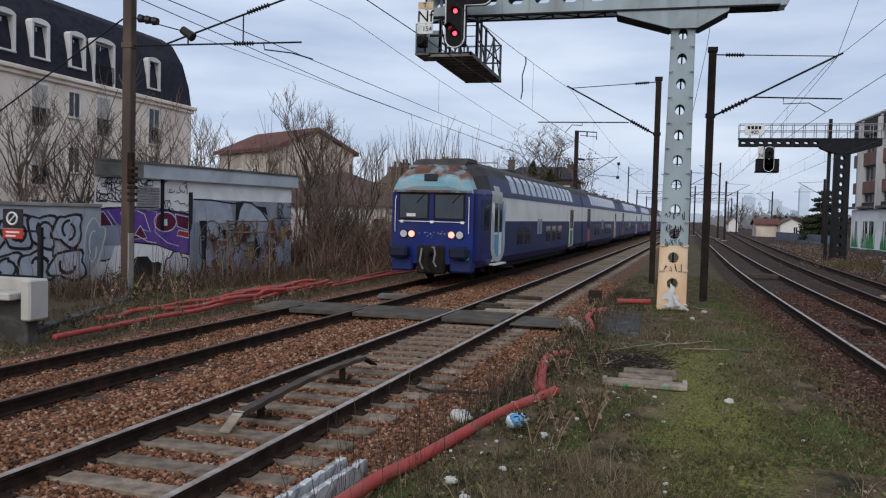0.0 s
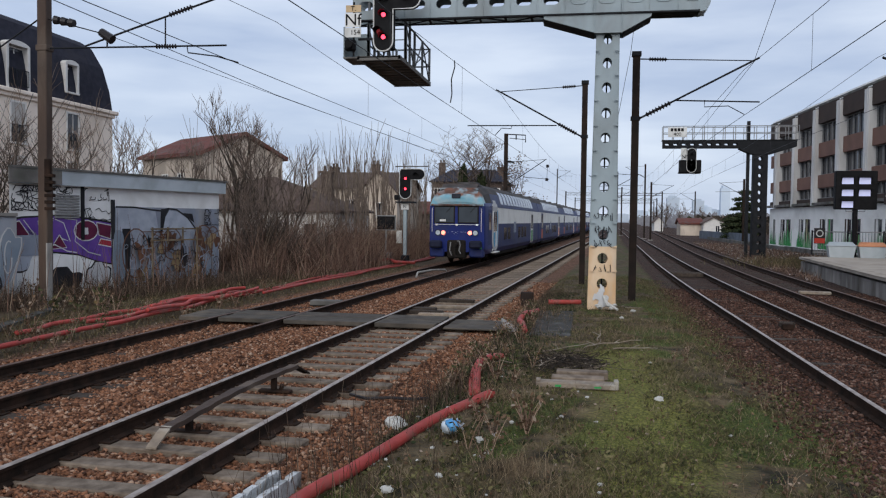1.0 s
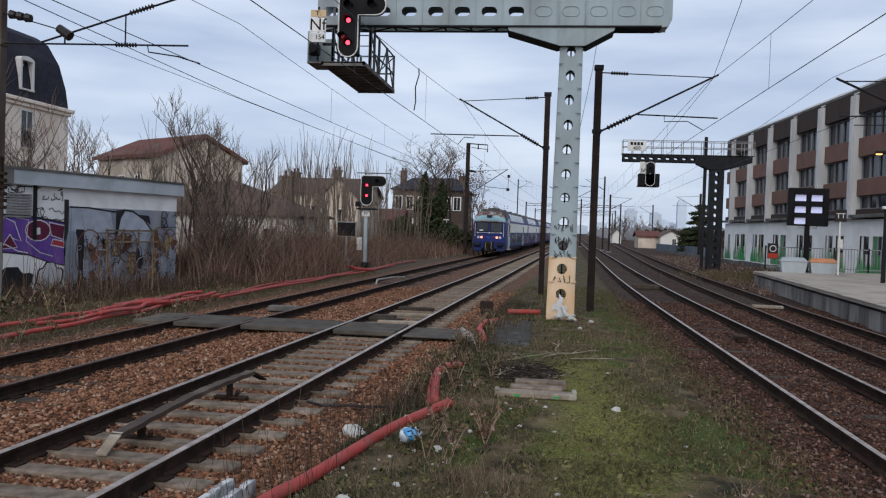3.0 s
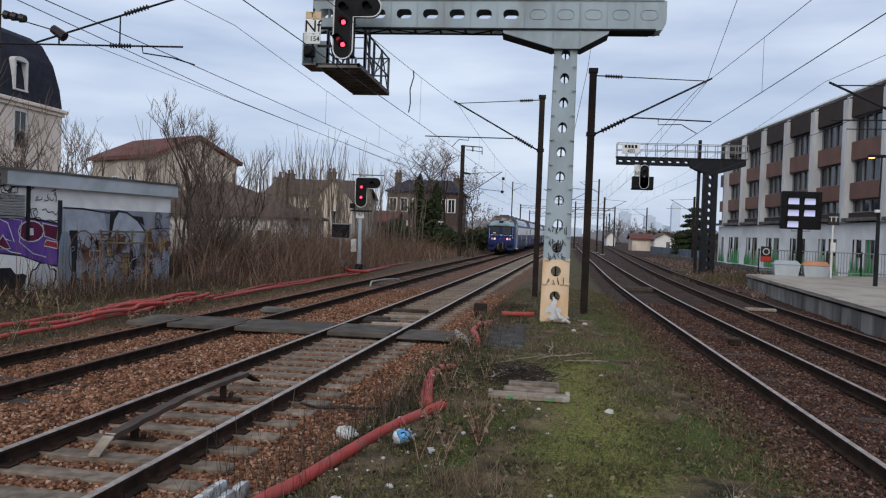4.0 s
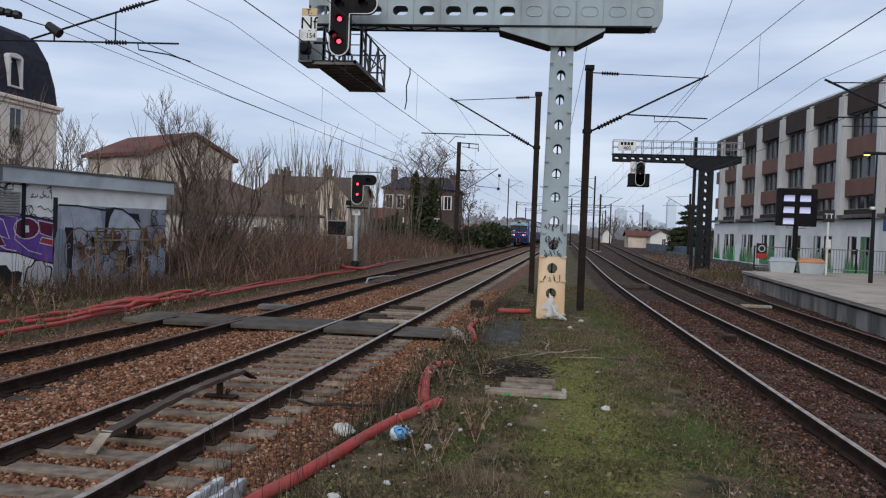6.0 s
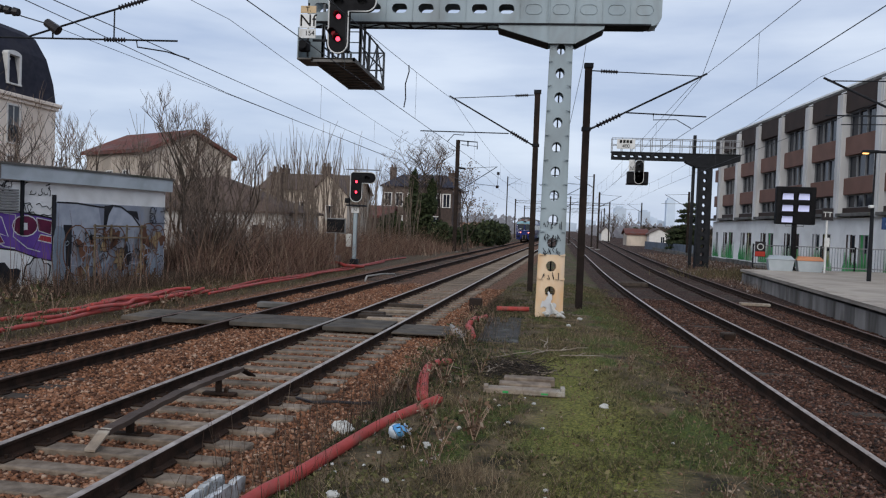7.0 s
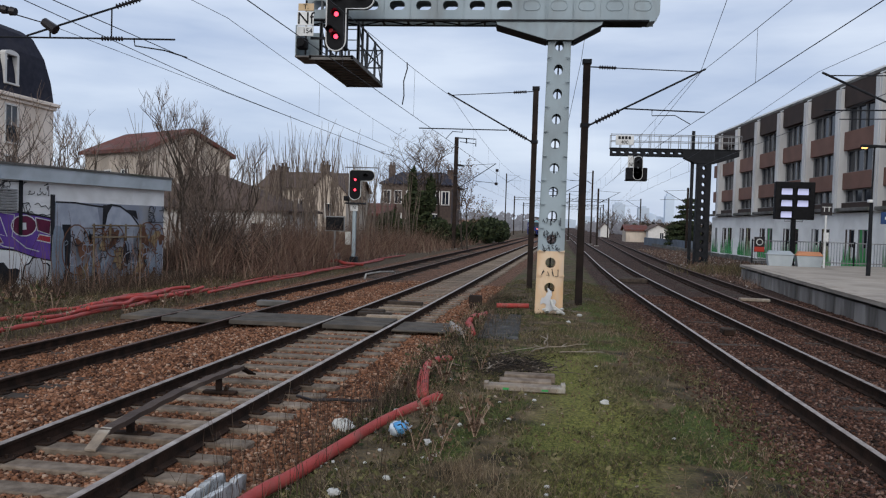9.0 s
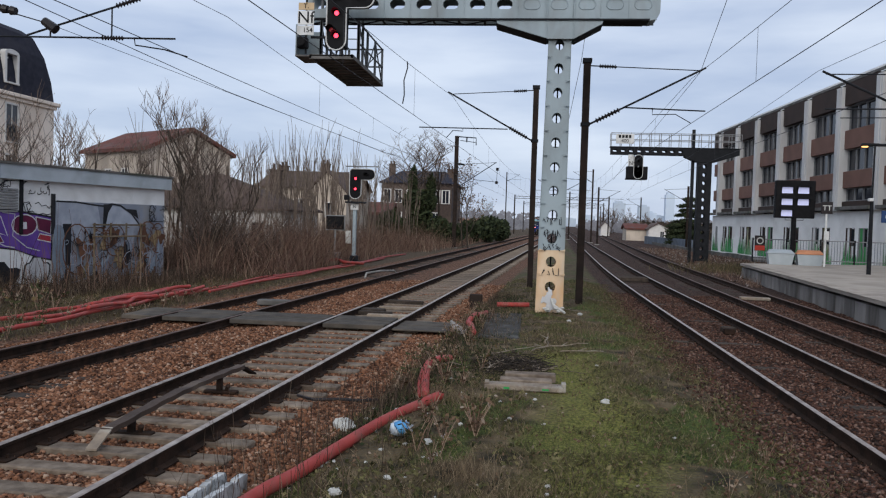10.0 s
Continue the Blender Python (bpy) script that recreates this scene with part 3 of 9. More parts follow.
def build_ground():
    xs = np.unique(np.concatenate([np.geomspace(30, 1500, 16) * -1, np.arange(-30, -11, 0.6), np.arange(-11, 10.5, 0.17), np.arange(10.5, 30, 0.7), np.geomspace(30, 1500, 16)]).round(3))
    ys = np.unique(np.concatenate([np.arange(-60, 3, 4.0), np.arange(3, 26, 0.19), np.arange(26, 60, 0.6), np.arange(60, 200, 5.0), np.geomspace(200, 4000, 16)]).round(3))
    nx, ny = len(xs), len(ys)
    verts = np.empty((ny, nx, 3))
    masks = np.empty((ny, nx, 5))
    for j, y in enumerate(ys):
        for i, x in enumerate(xs):
            verts[j, i] = x, y, ground_height(x, y)
            masks[j, i] = ground_masks(x, y)
    idx = np.arange(nx * ny).reshape(ny, nx)
    faces = np.stack([idx[:-1, :-1], idx[:-1, 1:], idx[1:, 1:], idx[1:, :-1]], -1).reshape(-1, 4)
    ob = raw("ground", verts.reshape(-1, 3), faces, M_ground)
    for k, key in enumerate(("grass", "dark", "moss", "soil", "lush")):
        ob.data.attributes.new(key, "FLOAT", "POINT").data.foreach_set("value", np.ascontiguousarray(masks[..., k], np.float32).ravel())
    return tagged(ob, "brown ballast beds with a mossy turf strip and weedy verges", "ground", kind="structure")


build_ground()


def stones(name, label, count, where, size, material, seed):
    """Loose broken stones, too many to count; where(rng, n) gives their places in x and y."""
    rng = np.random.default_rng(seed)
    xy = where(rng, count)
    n = len(xy)
    base = np.array([(1, 0, 0), (-1, 0, 0), (0, 1, 0), (0, -1, 0), (0, 0, 1), (0, 0, -1)], float)
    tri = np.array([(0, 2, 4), (2, 1, 4), (1, 3, 4), (3, 0, 4), (2, 0, 5), (1, 2, 5), (3, 1, 5), (0, 3, 5)])
    pts = base[None] * rng.uniform(0.55, 1.25, (n, 6, 1)) + rng.normal(0, 0.22, (n, 6, 3))
    q = rng.normal(size=(n, 4))
    q /= np.linalg.norm(q, axis=1)[:, None]
    w, x, y, z = q.T
    rot = np.stack([1 - 2 * (y * y + z * z), 2 * (x * y - z * w), 2 * (x * z + y * w), 2 * (x * y + z * w), 1 - 2 * (x * x + z * z), 2 * (y * z - x * w), 2 * (x * z - y * w), 2 * (y * z + x * w), 1 - 2 * (x * x + y * y)], -1).reshape(n, 3, 3)
    s = rng.uniform(*size, (n, 1, 1))
    pts = np.einsum("nij,nkj->nki", rot, pts * s)
    pts[..., 2] *= 0.75
    zs = np.array([ground_height(a, b) for a, b in xy])
    pts += np.concatenate([xy, (zs + s[:, 0, 0] * rng.uniform(0.0, 0.45, n))[:, None]], 1)[:, None]
    faces = (tri[None] + 6 * np.arange(n)[:, None, None]).reshape(-1, 3)
    return tagged(raw(name, pts.reshape(-1, 3), faces, material), label, "ballast", kind="stuff")


def bed_left(rng, n):
    y = 4.5 + 27 * rng.random(n) ** 1.7
    off = rng.uniform(-5.2, 2.0, n)
    bare = (np.abs((y - 3.4 + 0.3) % 0.6 - 0.3) < 0.14) & (off > -0.98) & (off < 1.12) & (rng.random(n) < 0.5)
    return np.stack([-4.4725 + LEAN * y + off, y], 1)[~bare]


def bed_right(rng, n):
    y = 6 + 24 * rng.random(n) ** 1.5
    x = rng.uniform(2.55, 10.0, n) + rng.normal(0, 0.2, n)
    return np.stack([x, y], 1)


stones("ballast_left", "loose rust-brown crushed stone ballast between the sleepers", 125000, bed_left, (0.015, 0.042), M_stone_l, 3)
stones("ballast_right", "loose dark reddish ballast stones beside the rails", 90000, bed_right, (0.015, 0.036), M_stone_r, 4)


# ---------------------------------------------------------------- rails, sleepers, crossing
PROFILE = [(-0.07, -0.172), (0.07, -0.172), (0.07, -0.16), (0.012, -0.14), (0.01, -0.055), (0.035, -0.04), (0.036, -0.008), (0.026, 0.0), (-0.026, 0.0), (-0.036, -0.008), (-0.035, -0.04), (-0.01, -0.055), (-0.012, -0.14), (-0.07, -0.16)]


def rail(parent, axis, side, y0, y1, top):
    b = B()
    ys = [y0] + [y for y in np.arange(math.ceil(y0), 80, 4.0)] + list(np.geomspace(84, y1, 24))
    k = len(PROFILE)
    vs = []
    for y in ys:
        slope = (axis(y + 0.5) - axis(y - 0.5))
        c = 1 / math.hypot(1, slope)
        for px, pz in PROFILE:
            off = side * 0.7525 + px
            vs.append((axis(y) + off * c, y - off * c * slope, pz))
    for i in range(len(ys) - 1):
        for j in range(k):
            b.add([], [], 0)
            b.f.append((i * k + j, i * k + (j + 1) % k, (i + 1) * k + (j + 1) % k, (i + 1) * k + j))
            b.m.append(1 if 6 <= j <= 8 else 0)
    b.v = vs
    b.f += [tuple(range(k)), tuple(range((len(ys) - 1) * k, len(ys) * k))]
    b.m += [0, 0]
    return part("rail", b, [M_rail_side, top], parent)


def sleeper_mesh(material, wide, high, plates=True):
    b = B()
    b.box(-1.28, 1.28, -wide / 2, wide / 2, -0.15, 0.0, 0.014)
    if plates:
        for s in (-1, 1):
            b.box(s * 0.7525 - 0.16, s * 0.7525 + 0.16, -0.08, 0.08, 0.0, 0.02, 0.005, 1)
            for o in (-0.1, 0.1):
                b.tube([(s * 0.7525 + o, 0.03, 0.0), (s * 0.7525 + o, 0.03, 0.055)], 0.018, 6, 1)
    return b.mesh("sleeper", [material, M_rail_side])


def track(label, axis, y0, y1, top, material, ys, sink, seed):
    t = thing("railway_track", label, "railway track", group="parallel railway tracks", kind="structure")
    for s in (-1, 1):
        rail(t, axis, s, y0, y1, top)
    rng = random.Random(seed)
    me = sleeper_mesh(material, 0.25, 0.15)
    for y in ys:
        ob = new("sleeper", me)
        ob.parent = t
        a = math.degrees(math.atan(axis(y + 0.5) - axis(y - 0.5)))
        ob.matrix_local = pose(axis(y) + rng.uniform(-0.03, 0.03), y, -0.178 + sink + rng.uniform(-0.008, 0.008), rng.uniform(-1, 1), 0, -a + rng.uniform(-1.5, 1.5))
    return t


track("polished steel rails on weathered wooden sleepers in rusty ballast", axis_near, -4, 420, M_rail_top, M_sleeper, np.arange(3.4, 92, 0.6), 0.028, 1)
track("steel rails with sleepers half buried in brown ballast", axis_far, -4, 420, M_rail_rust, M_sleeper_dark, np.arange(5, 70, 0.6), -0.012, 2)
track("shiny steel rails in dark reddish ballast", axis_right, -4, 300, M_rail_top, M_sleeper_dark, np.arange(4, 60, 0.6), -0.022, 3)
track("dull steel rails beside the low station platform", axis_outer, -4, 300, M_rail_rust, M_sleeper_dark, np.arange(6, 60, 0.6), -0.022, 4)


# ---------------------------------------------------------------- level crossing boards
def crossing():
    t = thing("board_crossing", "flat dark timber walkway laid across both tracks", "crossing", kind="structure")
    spans = [(axis_far(16.8) - 1.6, axis_far(16.8) - 0.82), (axis_far(16.8) - 0.66, axis_far(16.8) + 0.66), (axis_far(16.8) + 0.82, axis_near(16.9) - 0.82), (axis_near(16.9) - 0.66, axis_near(16.9) + 0.66), (axis_near(16.9) + 0.82, axis_near(16.9) + 2.35)]
    for i, (x0, x1) in enumerate(spans):
        for k in range(4):
            y = 16.7 + 0.4 * k
            b = B()
            b.box(x0 + random.uniform(-0.03, 0.03), x1 + random.uniform(-0.03, 0.03), y, y + 0.385, -0.1, -0.006 - 0.008 * (k % 2) - (0.06 if i == 4 else 0), 0.01)
            part("plank", b, M_crossing, t)


crossing()


# ---------------------------------------------------------------- signal gantry over the near track
def gantry():
    t = thing("signal_gantry", "grey-blue steel cantilever signal gantry with rusty post foot", "signal gantry", pose(0.47, 21.4, 0))
    # post: two pierced plates with solid sides, tapering upwards
    zs = [0.6, 1.25, 1.85, 2.45, 3.07, 3.68, 4.31, 4.94, 5.58, 6.2, 6.81]
    edges = [-0.12] + [(a + b) / 2 for a, b in zip(zs, zs[1:])] + [7.15]

    def taper(x, y, z):
        k = 1 - 0.19 * (z / 7.1)
        return (x * k + 0.045 * z / 7.1, y * k, z)

    for name, lo, hi, m in (("post_foot", 0, 2, M_post_lower), ("post_shaft", 2, 11, M_grey_paint)):
        words = "bleached rust-stained foot of the post" if lo == 0 else ""
        for y0, y1 in ((-0.24, -0.225), (0.225, 0.24)):
            b = B()
            for i in range(lo, hi):
                b.plate((-0.344, 0.344, edges[i], edges[i + 1]), circle(0, zs[i], 0.135 if y0 < 0 else 0.12, 24), y0, y1, 0, taper)
            part(name + "_plate", b, m, t, words, weld=True)
        for s in (-1, 1):
            b = B()
            for i in range(lo, hi):
                vs = [taper(s * 0.35 + o, y, z) for o in (-0.006, 0.006) for y in (-0.27, 0.27) for z in (edges[i], edges[i + 1])]
                b.add(vs, [(0, 1, 3, 2), (4, 6, 7, 5), (0, 4, 5, 1), (2, 3, 7, 6), (0, 2, 6, 4), (1, 5, 7, 3)])
            part(name + "_side", b, m, t, words, weld=True)
    for i, z in enumerate(edges[1:-1]):
        for s in (-1, 1):
            b = B()
            k = 1 - 0.19 * z / 7.1
            b.prism([(s * 0.345 * k + 0.03, -0.25, z - 0.02), (s * 0.22 * k + 0.03, -0.25, z - 0.01), (s * 0.345 * k + 0.03, -0.25, z + 0.03)], (0, -0.035, 0))
            part("stiffener", b, M_post_lower if i < 2 else M_grey_paint, t)
    b = B()
    b.tube([(0, 0.18, 0.2), (0.045, 0.16, 6.9)], 0.02, 6)
    for z in np.arange(0.5, 6.9, 0.31):
        b.box(-0.14, 0.2, 0.16, 0.19, z, z + 0.02)
    part("inner_ladder", b, M_dark_steel, t)
    b = B()
    b.box(-0.55, 0.55, -0.45, 0.45, -0.35, -0.1, 0.03)
    part("footing", b, M_concrete, t)
    # head with knee brackets
    b = B()
    for y in (-0.33, 0.31):
        b.prism([(-1.6, y, 7.42), (-1.55, y, 7.3), (-0.32, y, 6.93), (0.4, y, 6.93), (1.08, y, 7.3), (1.12, y, 7.42)], (0, 0.02, 0))
    part("knee_bracket", b, M_grey_paint, t)
    # dark steel in place of the grey paint: shade under the bracket, as colour
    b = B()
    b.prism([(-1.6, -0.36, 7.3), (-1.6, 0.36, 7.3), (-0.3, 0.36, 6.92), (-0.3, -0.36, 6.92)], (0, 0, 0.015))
    part("bracket_soffit", b, M_dark_steel, t, "lower flange of the bracket, coloured dark for underside shade")
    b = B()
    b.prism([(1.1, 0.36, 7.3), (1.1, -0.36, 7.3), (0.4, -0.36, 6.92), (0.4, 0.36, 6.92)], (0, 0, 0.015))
    part("bracket_soffit", b, M_dark_steel, t, "lower flange of the bracket, coloured dark for underside shade")
    for x in (-0.3, 0.38):
        b = B()
        b.box(x - 0.008, x + 0.008, -0.36, -0.33, 6.93, 8.1)
        part("stiffener", b, M_grey_paint, t)
    # beam: two pierced webs, flanges above and below
    x0, x1, zb, zt = -6.6, 2.45, 7.42, 8.15
    n = 13
    w = (x1 - 0.02 - x0) / n
    for i in range(n):
        xa = x0 + i * w
        cx = xa + w / 2
        for y0, y1 in ((-0.3, -0.285), (0.285, 0.3)):
            b = B()
            if i < 8:
                b.plate((xa, xa + w, zb, zt), stadium(cx, 7.8, 0.4, 0.24), y0, y1)
            else:
                b.box(xa, xa + w, y0, y1, zb, zt)
            panel = part("web_panel", b, M_grey_paint, t)
            if i >= 8 and y0 < 0:
                b = B()
                ring = stadium(cx, 7.8, 0.42, 0.25)
                b.tube([(px, -0.306, pz) for px, pz in ring + ring[:1]], 0.012, 5, 0, False)
                part("pressed_rim", b, M_grey_paint, panel)
        b = B()
        b.box(xa - 0.006, xa + 0.006, -0.325, -0.3, zb, zt)
        part("web_stiffener", b, M_grey_paint, t)
    b = B()
    b.box(x0, x1, -0.34, 0.34, zt, zt + 0.02)
    part("top_flange", b, M_grey_paint, t)
    # lower flanges and lacing coloured dark, to put the underside's shade in
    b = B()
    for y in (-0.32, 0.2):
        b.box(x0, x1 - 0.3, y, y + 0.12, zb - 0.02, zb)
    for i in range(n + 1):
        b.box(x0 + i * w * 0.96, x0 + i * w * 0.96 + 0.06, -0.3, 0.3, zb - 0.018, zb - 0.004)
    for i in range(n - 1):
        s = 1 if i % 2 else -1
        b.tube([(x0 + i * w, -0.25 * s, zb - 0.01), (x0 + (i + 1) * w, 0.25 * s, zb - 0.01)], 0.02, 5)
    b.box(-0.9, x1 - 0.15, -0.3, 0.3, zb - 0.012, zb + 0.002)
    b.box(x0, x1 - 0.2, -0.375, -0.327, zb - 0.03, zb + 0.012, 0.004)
    part("lower_flange", b, M_dark_steel, t, "laced underside of the beam, coloured dark for shade")
    b = B()
    b.prism([(x1 - 0.03, -0.306, zt), (x1 + 0.06, -0.306, zt)] + [(x1 - 0.2 + 0.26 * math.cos(k / 5 * math.pi / 2), -0.306, zb + 0.24 - 0.26 * math.sin(k / 5 * math.pi / 2)) for k in range(6)] + [(x1 - 0.22, -0.306, zb + 0.1)], (0, 0.61, 0))
    part("beam_end", b, M_grey_paint, t)
    return t


gantry()


def signal_cage():
    """The maintenance cage that hangs at the end of the beam; local x right, y away, z up from its floor."""
    t = thing("signal_cage", "dark steel maintenance cage hanging below the gantry beam", "signal cage", pose(-5.72, 20.25, 6.28))
    b = B()
    W, D = 1.02, 4.15
    b.box(0.0, W, 0.0, D, 0.0, 0.03)
    for y in (0.0, D - 0.06):
        b.box(-0.05, W + 0.05, y, y + 0.06, -0.07, 0.04)
    for x in (-0.05, W):
        b.box(x, x + 0.05, 0.0, D, -0.05, 0.05)
    for y in np.arange(0.4, D, 0.42):
        b.box(0, W, y, y + 0.04, -0.04, 0.0)
    b.box(-0.42, 0.0, 0.0, 0.9, -0.01, 0.03)
    part("floor_grating", b, M_concrete_dark, t)
    for x in (0.0, W):
        b = B()
        for z in (0.52, 1.04):
            b.tube([(x, 0.9, z), (x, D, z)], 0.024, 6)
        ys = np.linspace(0.9, D, 4)
        for i, y in enumerate(ys):
            b.box(x - 0.03, x + 0.03, y - 0.03, y + 0.03, 0.0, 1.06)
            if i < 3:
                b.tube([(x, y, 0.04 if i % 2 else 1.02), (x, ys[i + 1], 1.02 if i % 2 else 0.04)], 0.02, 5)
        part("side_railing", b, M_cage, t)
    b = B()
    for z in (0.52, 1.04):
        b.tube([(0, D, z), (W, D, z)], 0.024, 6)
    for x in (0.0, W / 2, W):
        b.tube([(x, D, 0), (x, D, 1.04)], 0.02, 5)
    b.tube([(0, D, 0.04), (W, D, 1.02)], 0.018, 5)
    part("end_railing", b, M_cage, t)
    b = B()
    b.box(-0.42, -0.39, 0.0, 0.9, 0.03, 0.8, 0.01)
    b.box(-0.39, 0.0, 0.87, 0.9, 0.03, 0.8, 0.01)
    part("side_panel", b, M_grey_paint, t, "grey sheet-steel side panel")
    for x in (0.02, W - 0.02):
        for y in (0.9, 1.45):
            b = B()
            b.box(x - 0.03, x + 0.03, y - 0.03, y + 0.03, 0.0, 1.85)
            part("hanger", b, M_cage, t)
    b = B()
    for z in np.arange(0.1, 1.8, 0.28):
        b.box(0.62, 0.98, 1.1, 1.12, z, z + 0.025)
    for x in (0.62, 0.98):
        b.box(x - 0.02, x + 0.02, 1.08, 1.12, 0, 1.85)
    part("ladder", b, M_grey_paint, t)


signal_cage()


def flat_text(name, words, size, m, material, parent):
    """Built-in font lettering as a thin mesh, standing in x and z, read from -y."""
    cu = bpy.data.curves.new(name, "FONT")
    cu.body, cu.size, cu.extrude, cu.align_x, cu.align_y = words, size, 0.004, "CENTER", "CENTER"
    tmp = bpy.data.objects.new(name + "_curve", cu)
    scene.collection.objects.link(tmp)
    me = bpy.data.meshes.new_from_object(tmp.evaluated_get(bpy.context.evaluated_depsgraph_get()))
    bpy.data.objects.remove(tmp)
    me.materials.clear()
    me.materials.append(material)
    ob = new(name, me)
    ob.parent = parent
    ob.matrix_local = m @ pose(0, 0, 0, 90, 0, 0)
    return ob


def head_outline(w, h, arm, ah, r, n=10):
    """An L-shaped signal board: a rounded upright with an arm to the right at its top; from its lower middle."""
    hw = w / 2
    pts = []
    for i in range(n + 1):
        a = math.pi + math.pi * i / n
        pts.append((hw * math.cos(a), hw + hw * math.sin(a)))
    if arm:
        pts += [(hw, h - ah), (arm - ah / 2, h - ah)]
        for i in range(1, n):
            a = -math.pi / 2 + math.pi * i / n
            pts.append((arm - ah / 2 + ah / 2 * math.cos(a), h - ah / 2 + ah / 2 * math.sin(a)))
        pts += [(arm - ah / 2, h)]
    else:
        pts += [(hw, h - hw)]
        for i in range(1, n):
            a = math.pi * i / n
            pts.append((hw * math.cos(a), h - hw + hw * math.sin(a)))
        pts.append((-hw, h - hw))
    if arm:
        pts += [(-hw + 0.1, h), (-hw, h - 0.1)]
    return pts


def signal_head(parent, w, h, arm, ah, lamps, big):
    """Board, white border, lamps with hoods; faces -y."""
    o = head_outline(w, h, arm, ah, w / 2)
    b = B()
    b.prism([(x, 0.0, z) for x, z in o], (0, 0.14, 0))
    part("signal_board", b, M_black, parent)
    b = B()
    inner = [(x, -0.012, z) for x, z in o]
    b.tube(inner + inner[:1], 0.016 * big, 6, 0, False)
    part("white_border", b, M_white, parent, "white enamel border")
    for x, z, m in lamps:
        b = B()
        b.tube([(x, -0.01, z), (x, 0.005, z)], 0.05 * big, 16)
        part("lamp", b, m, parent, "lit red lens" if m is M_red_lamp else "")
        b = B()
        n = 12
        vs, fs = [], []
        for i in range(n + 1):
            a = math.pi * (-0.08 + 1.16 * i / n)
            for d, k in ((0.0, 1.0), (-0.22, 0.92)):
                vs.append((x + 0.095 * big * k * math.cos(a), d, z + 0.095 * big * k * math.sin(a)))
        fs = [(2 * i, 2 * i + 1, 2 * i + 3, 2 * i + 2) for i in range(n)]
        b.add(vs, fs)
        hood = part("hood", b, M_black, parent)
        sd = hood.modifiers.new("thickness", "SOLIDIFY")
        sd.thickness = 0.006


def gantry_signal():
    t = thing("colour_light_signal", "black railway signal showing two red lights, white border", "railway signal", pose(-5.08, 20.2, 6.42))
    signal_head(t, 0.5, 1.55, 0.95, 0.5, [(0, 0.92, M_red_lamp), (0, 0.36, M_red_lamp), (-0.12, 0.5, M_red_dim), (0.0, 1.28, M_black), (0.6, 1.3, M_black)], 1.15)
    b = B()
    b.box(-0.2, 0.2, 0.14, 0.5, 0.1, 1.45, 0.03)
    part("rear_case", b, M_black, t)
    b = B()
    for x in (-0.15, 0.0, 0.15):
        b.tube([(x, 0.05, -0.14), (x, 0.05, 0.05)], 0.02, 6)
    part("foot_bracket", b, M_dark_steel, t)
    p = thing("signal_plate", "white enamel identification plates on a dark bracket", "sign plate", pose(-5.85, 20.16, 6.42))
    b = B()
    b.box(-0.22, 0.2, 0, 0.02, 0.62, 0.97, 0.004)
    part("plate", b, M_white, p)
    b = B()
    b.box(-0.2, 0.2, 0, 0.02, 0.99, 1.17, 0.004)
    part("upper_plate", b, M_tan_plate, p, "tan enamel plate")
    b = B()
    b.box(-0.1, 0.2, -0.004, 0.018, 0.36, 0.6, 0.004)
    b.box(-0.23, -0.1, 0.0, 0.018, 0.36, 0.6, 0.004)
    part("lower_plate", b, M_white, p)
    flat_text("letters", "Nf", 0.42, pose(-0.01, -0.006, 0.79), M_black, p)
    flat_text("letters", "T.", 0.17, pose(0.0, -0.006, 1.08), M_black, p)
    flat_text("numerals", "154", 0.17, pose(0.05, -0.01, 0.48), M_black, p)
    b = B()
    b.box(-0.2, 0.06, -0.1, 0.1, 0.02, 0.3, 0.03)
    b.tube([(-0.07, -0.1, 0.16), (-0.07, -0.2, 0.16)], [0.075, 0.1], 12)
    part("marker_lamp", b, M_black, p)
    b = B()
    b.box(-0.02, 0.02, 0.02, 0.06, -0.1, 1.25)
    b.box(0.1, 0.5, 0.1, 0.13, 0.3, 0.36)
    part("bracket", b, M_dark_steel, p)


gantry_signal()


# ---------------------------------------------------------------- overhead line masts and wires
def insulator(b, p, q, discs=7, r=0.07, slot=1):
    p, q = Vector(p), Vector(q)
    pts, rs = [], []
    for i in range(discs):
        for f, k in ((0.1, 0.45), (0.4, 1.0), (0.7, 0.45)):
            pts.append(p.lerp(q, (i + f) / discs))
            rs.append(r * k)
    b.tube([p] + pts + [q], [r * 0.4] + rs + [r * 0.4], 8, slot)


def h_mast(parent, w, d, h, m, z0=-0.35):
    b = B()
    b.box(-w / 2, w / 2, -d / 2, -d / 2 + 0.014, z0, h)
    b.box(-w / 2, w / 2, d / 2 - 0.014, d / 2, z0, h)
    b.box(-0.006, 0.006, -d / 2 + 0.014, d / 2 - 0.014, z0, h)
    part("mast", b, m, parent)
    b = B()
    b.box(-0.3, 0.3, -0.3, 0.3, z0, -0.1, 0.03)
    part("footing", b, M_concrete, parent)


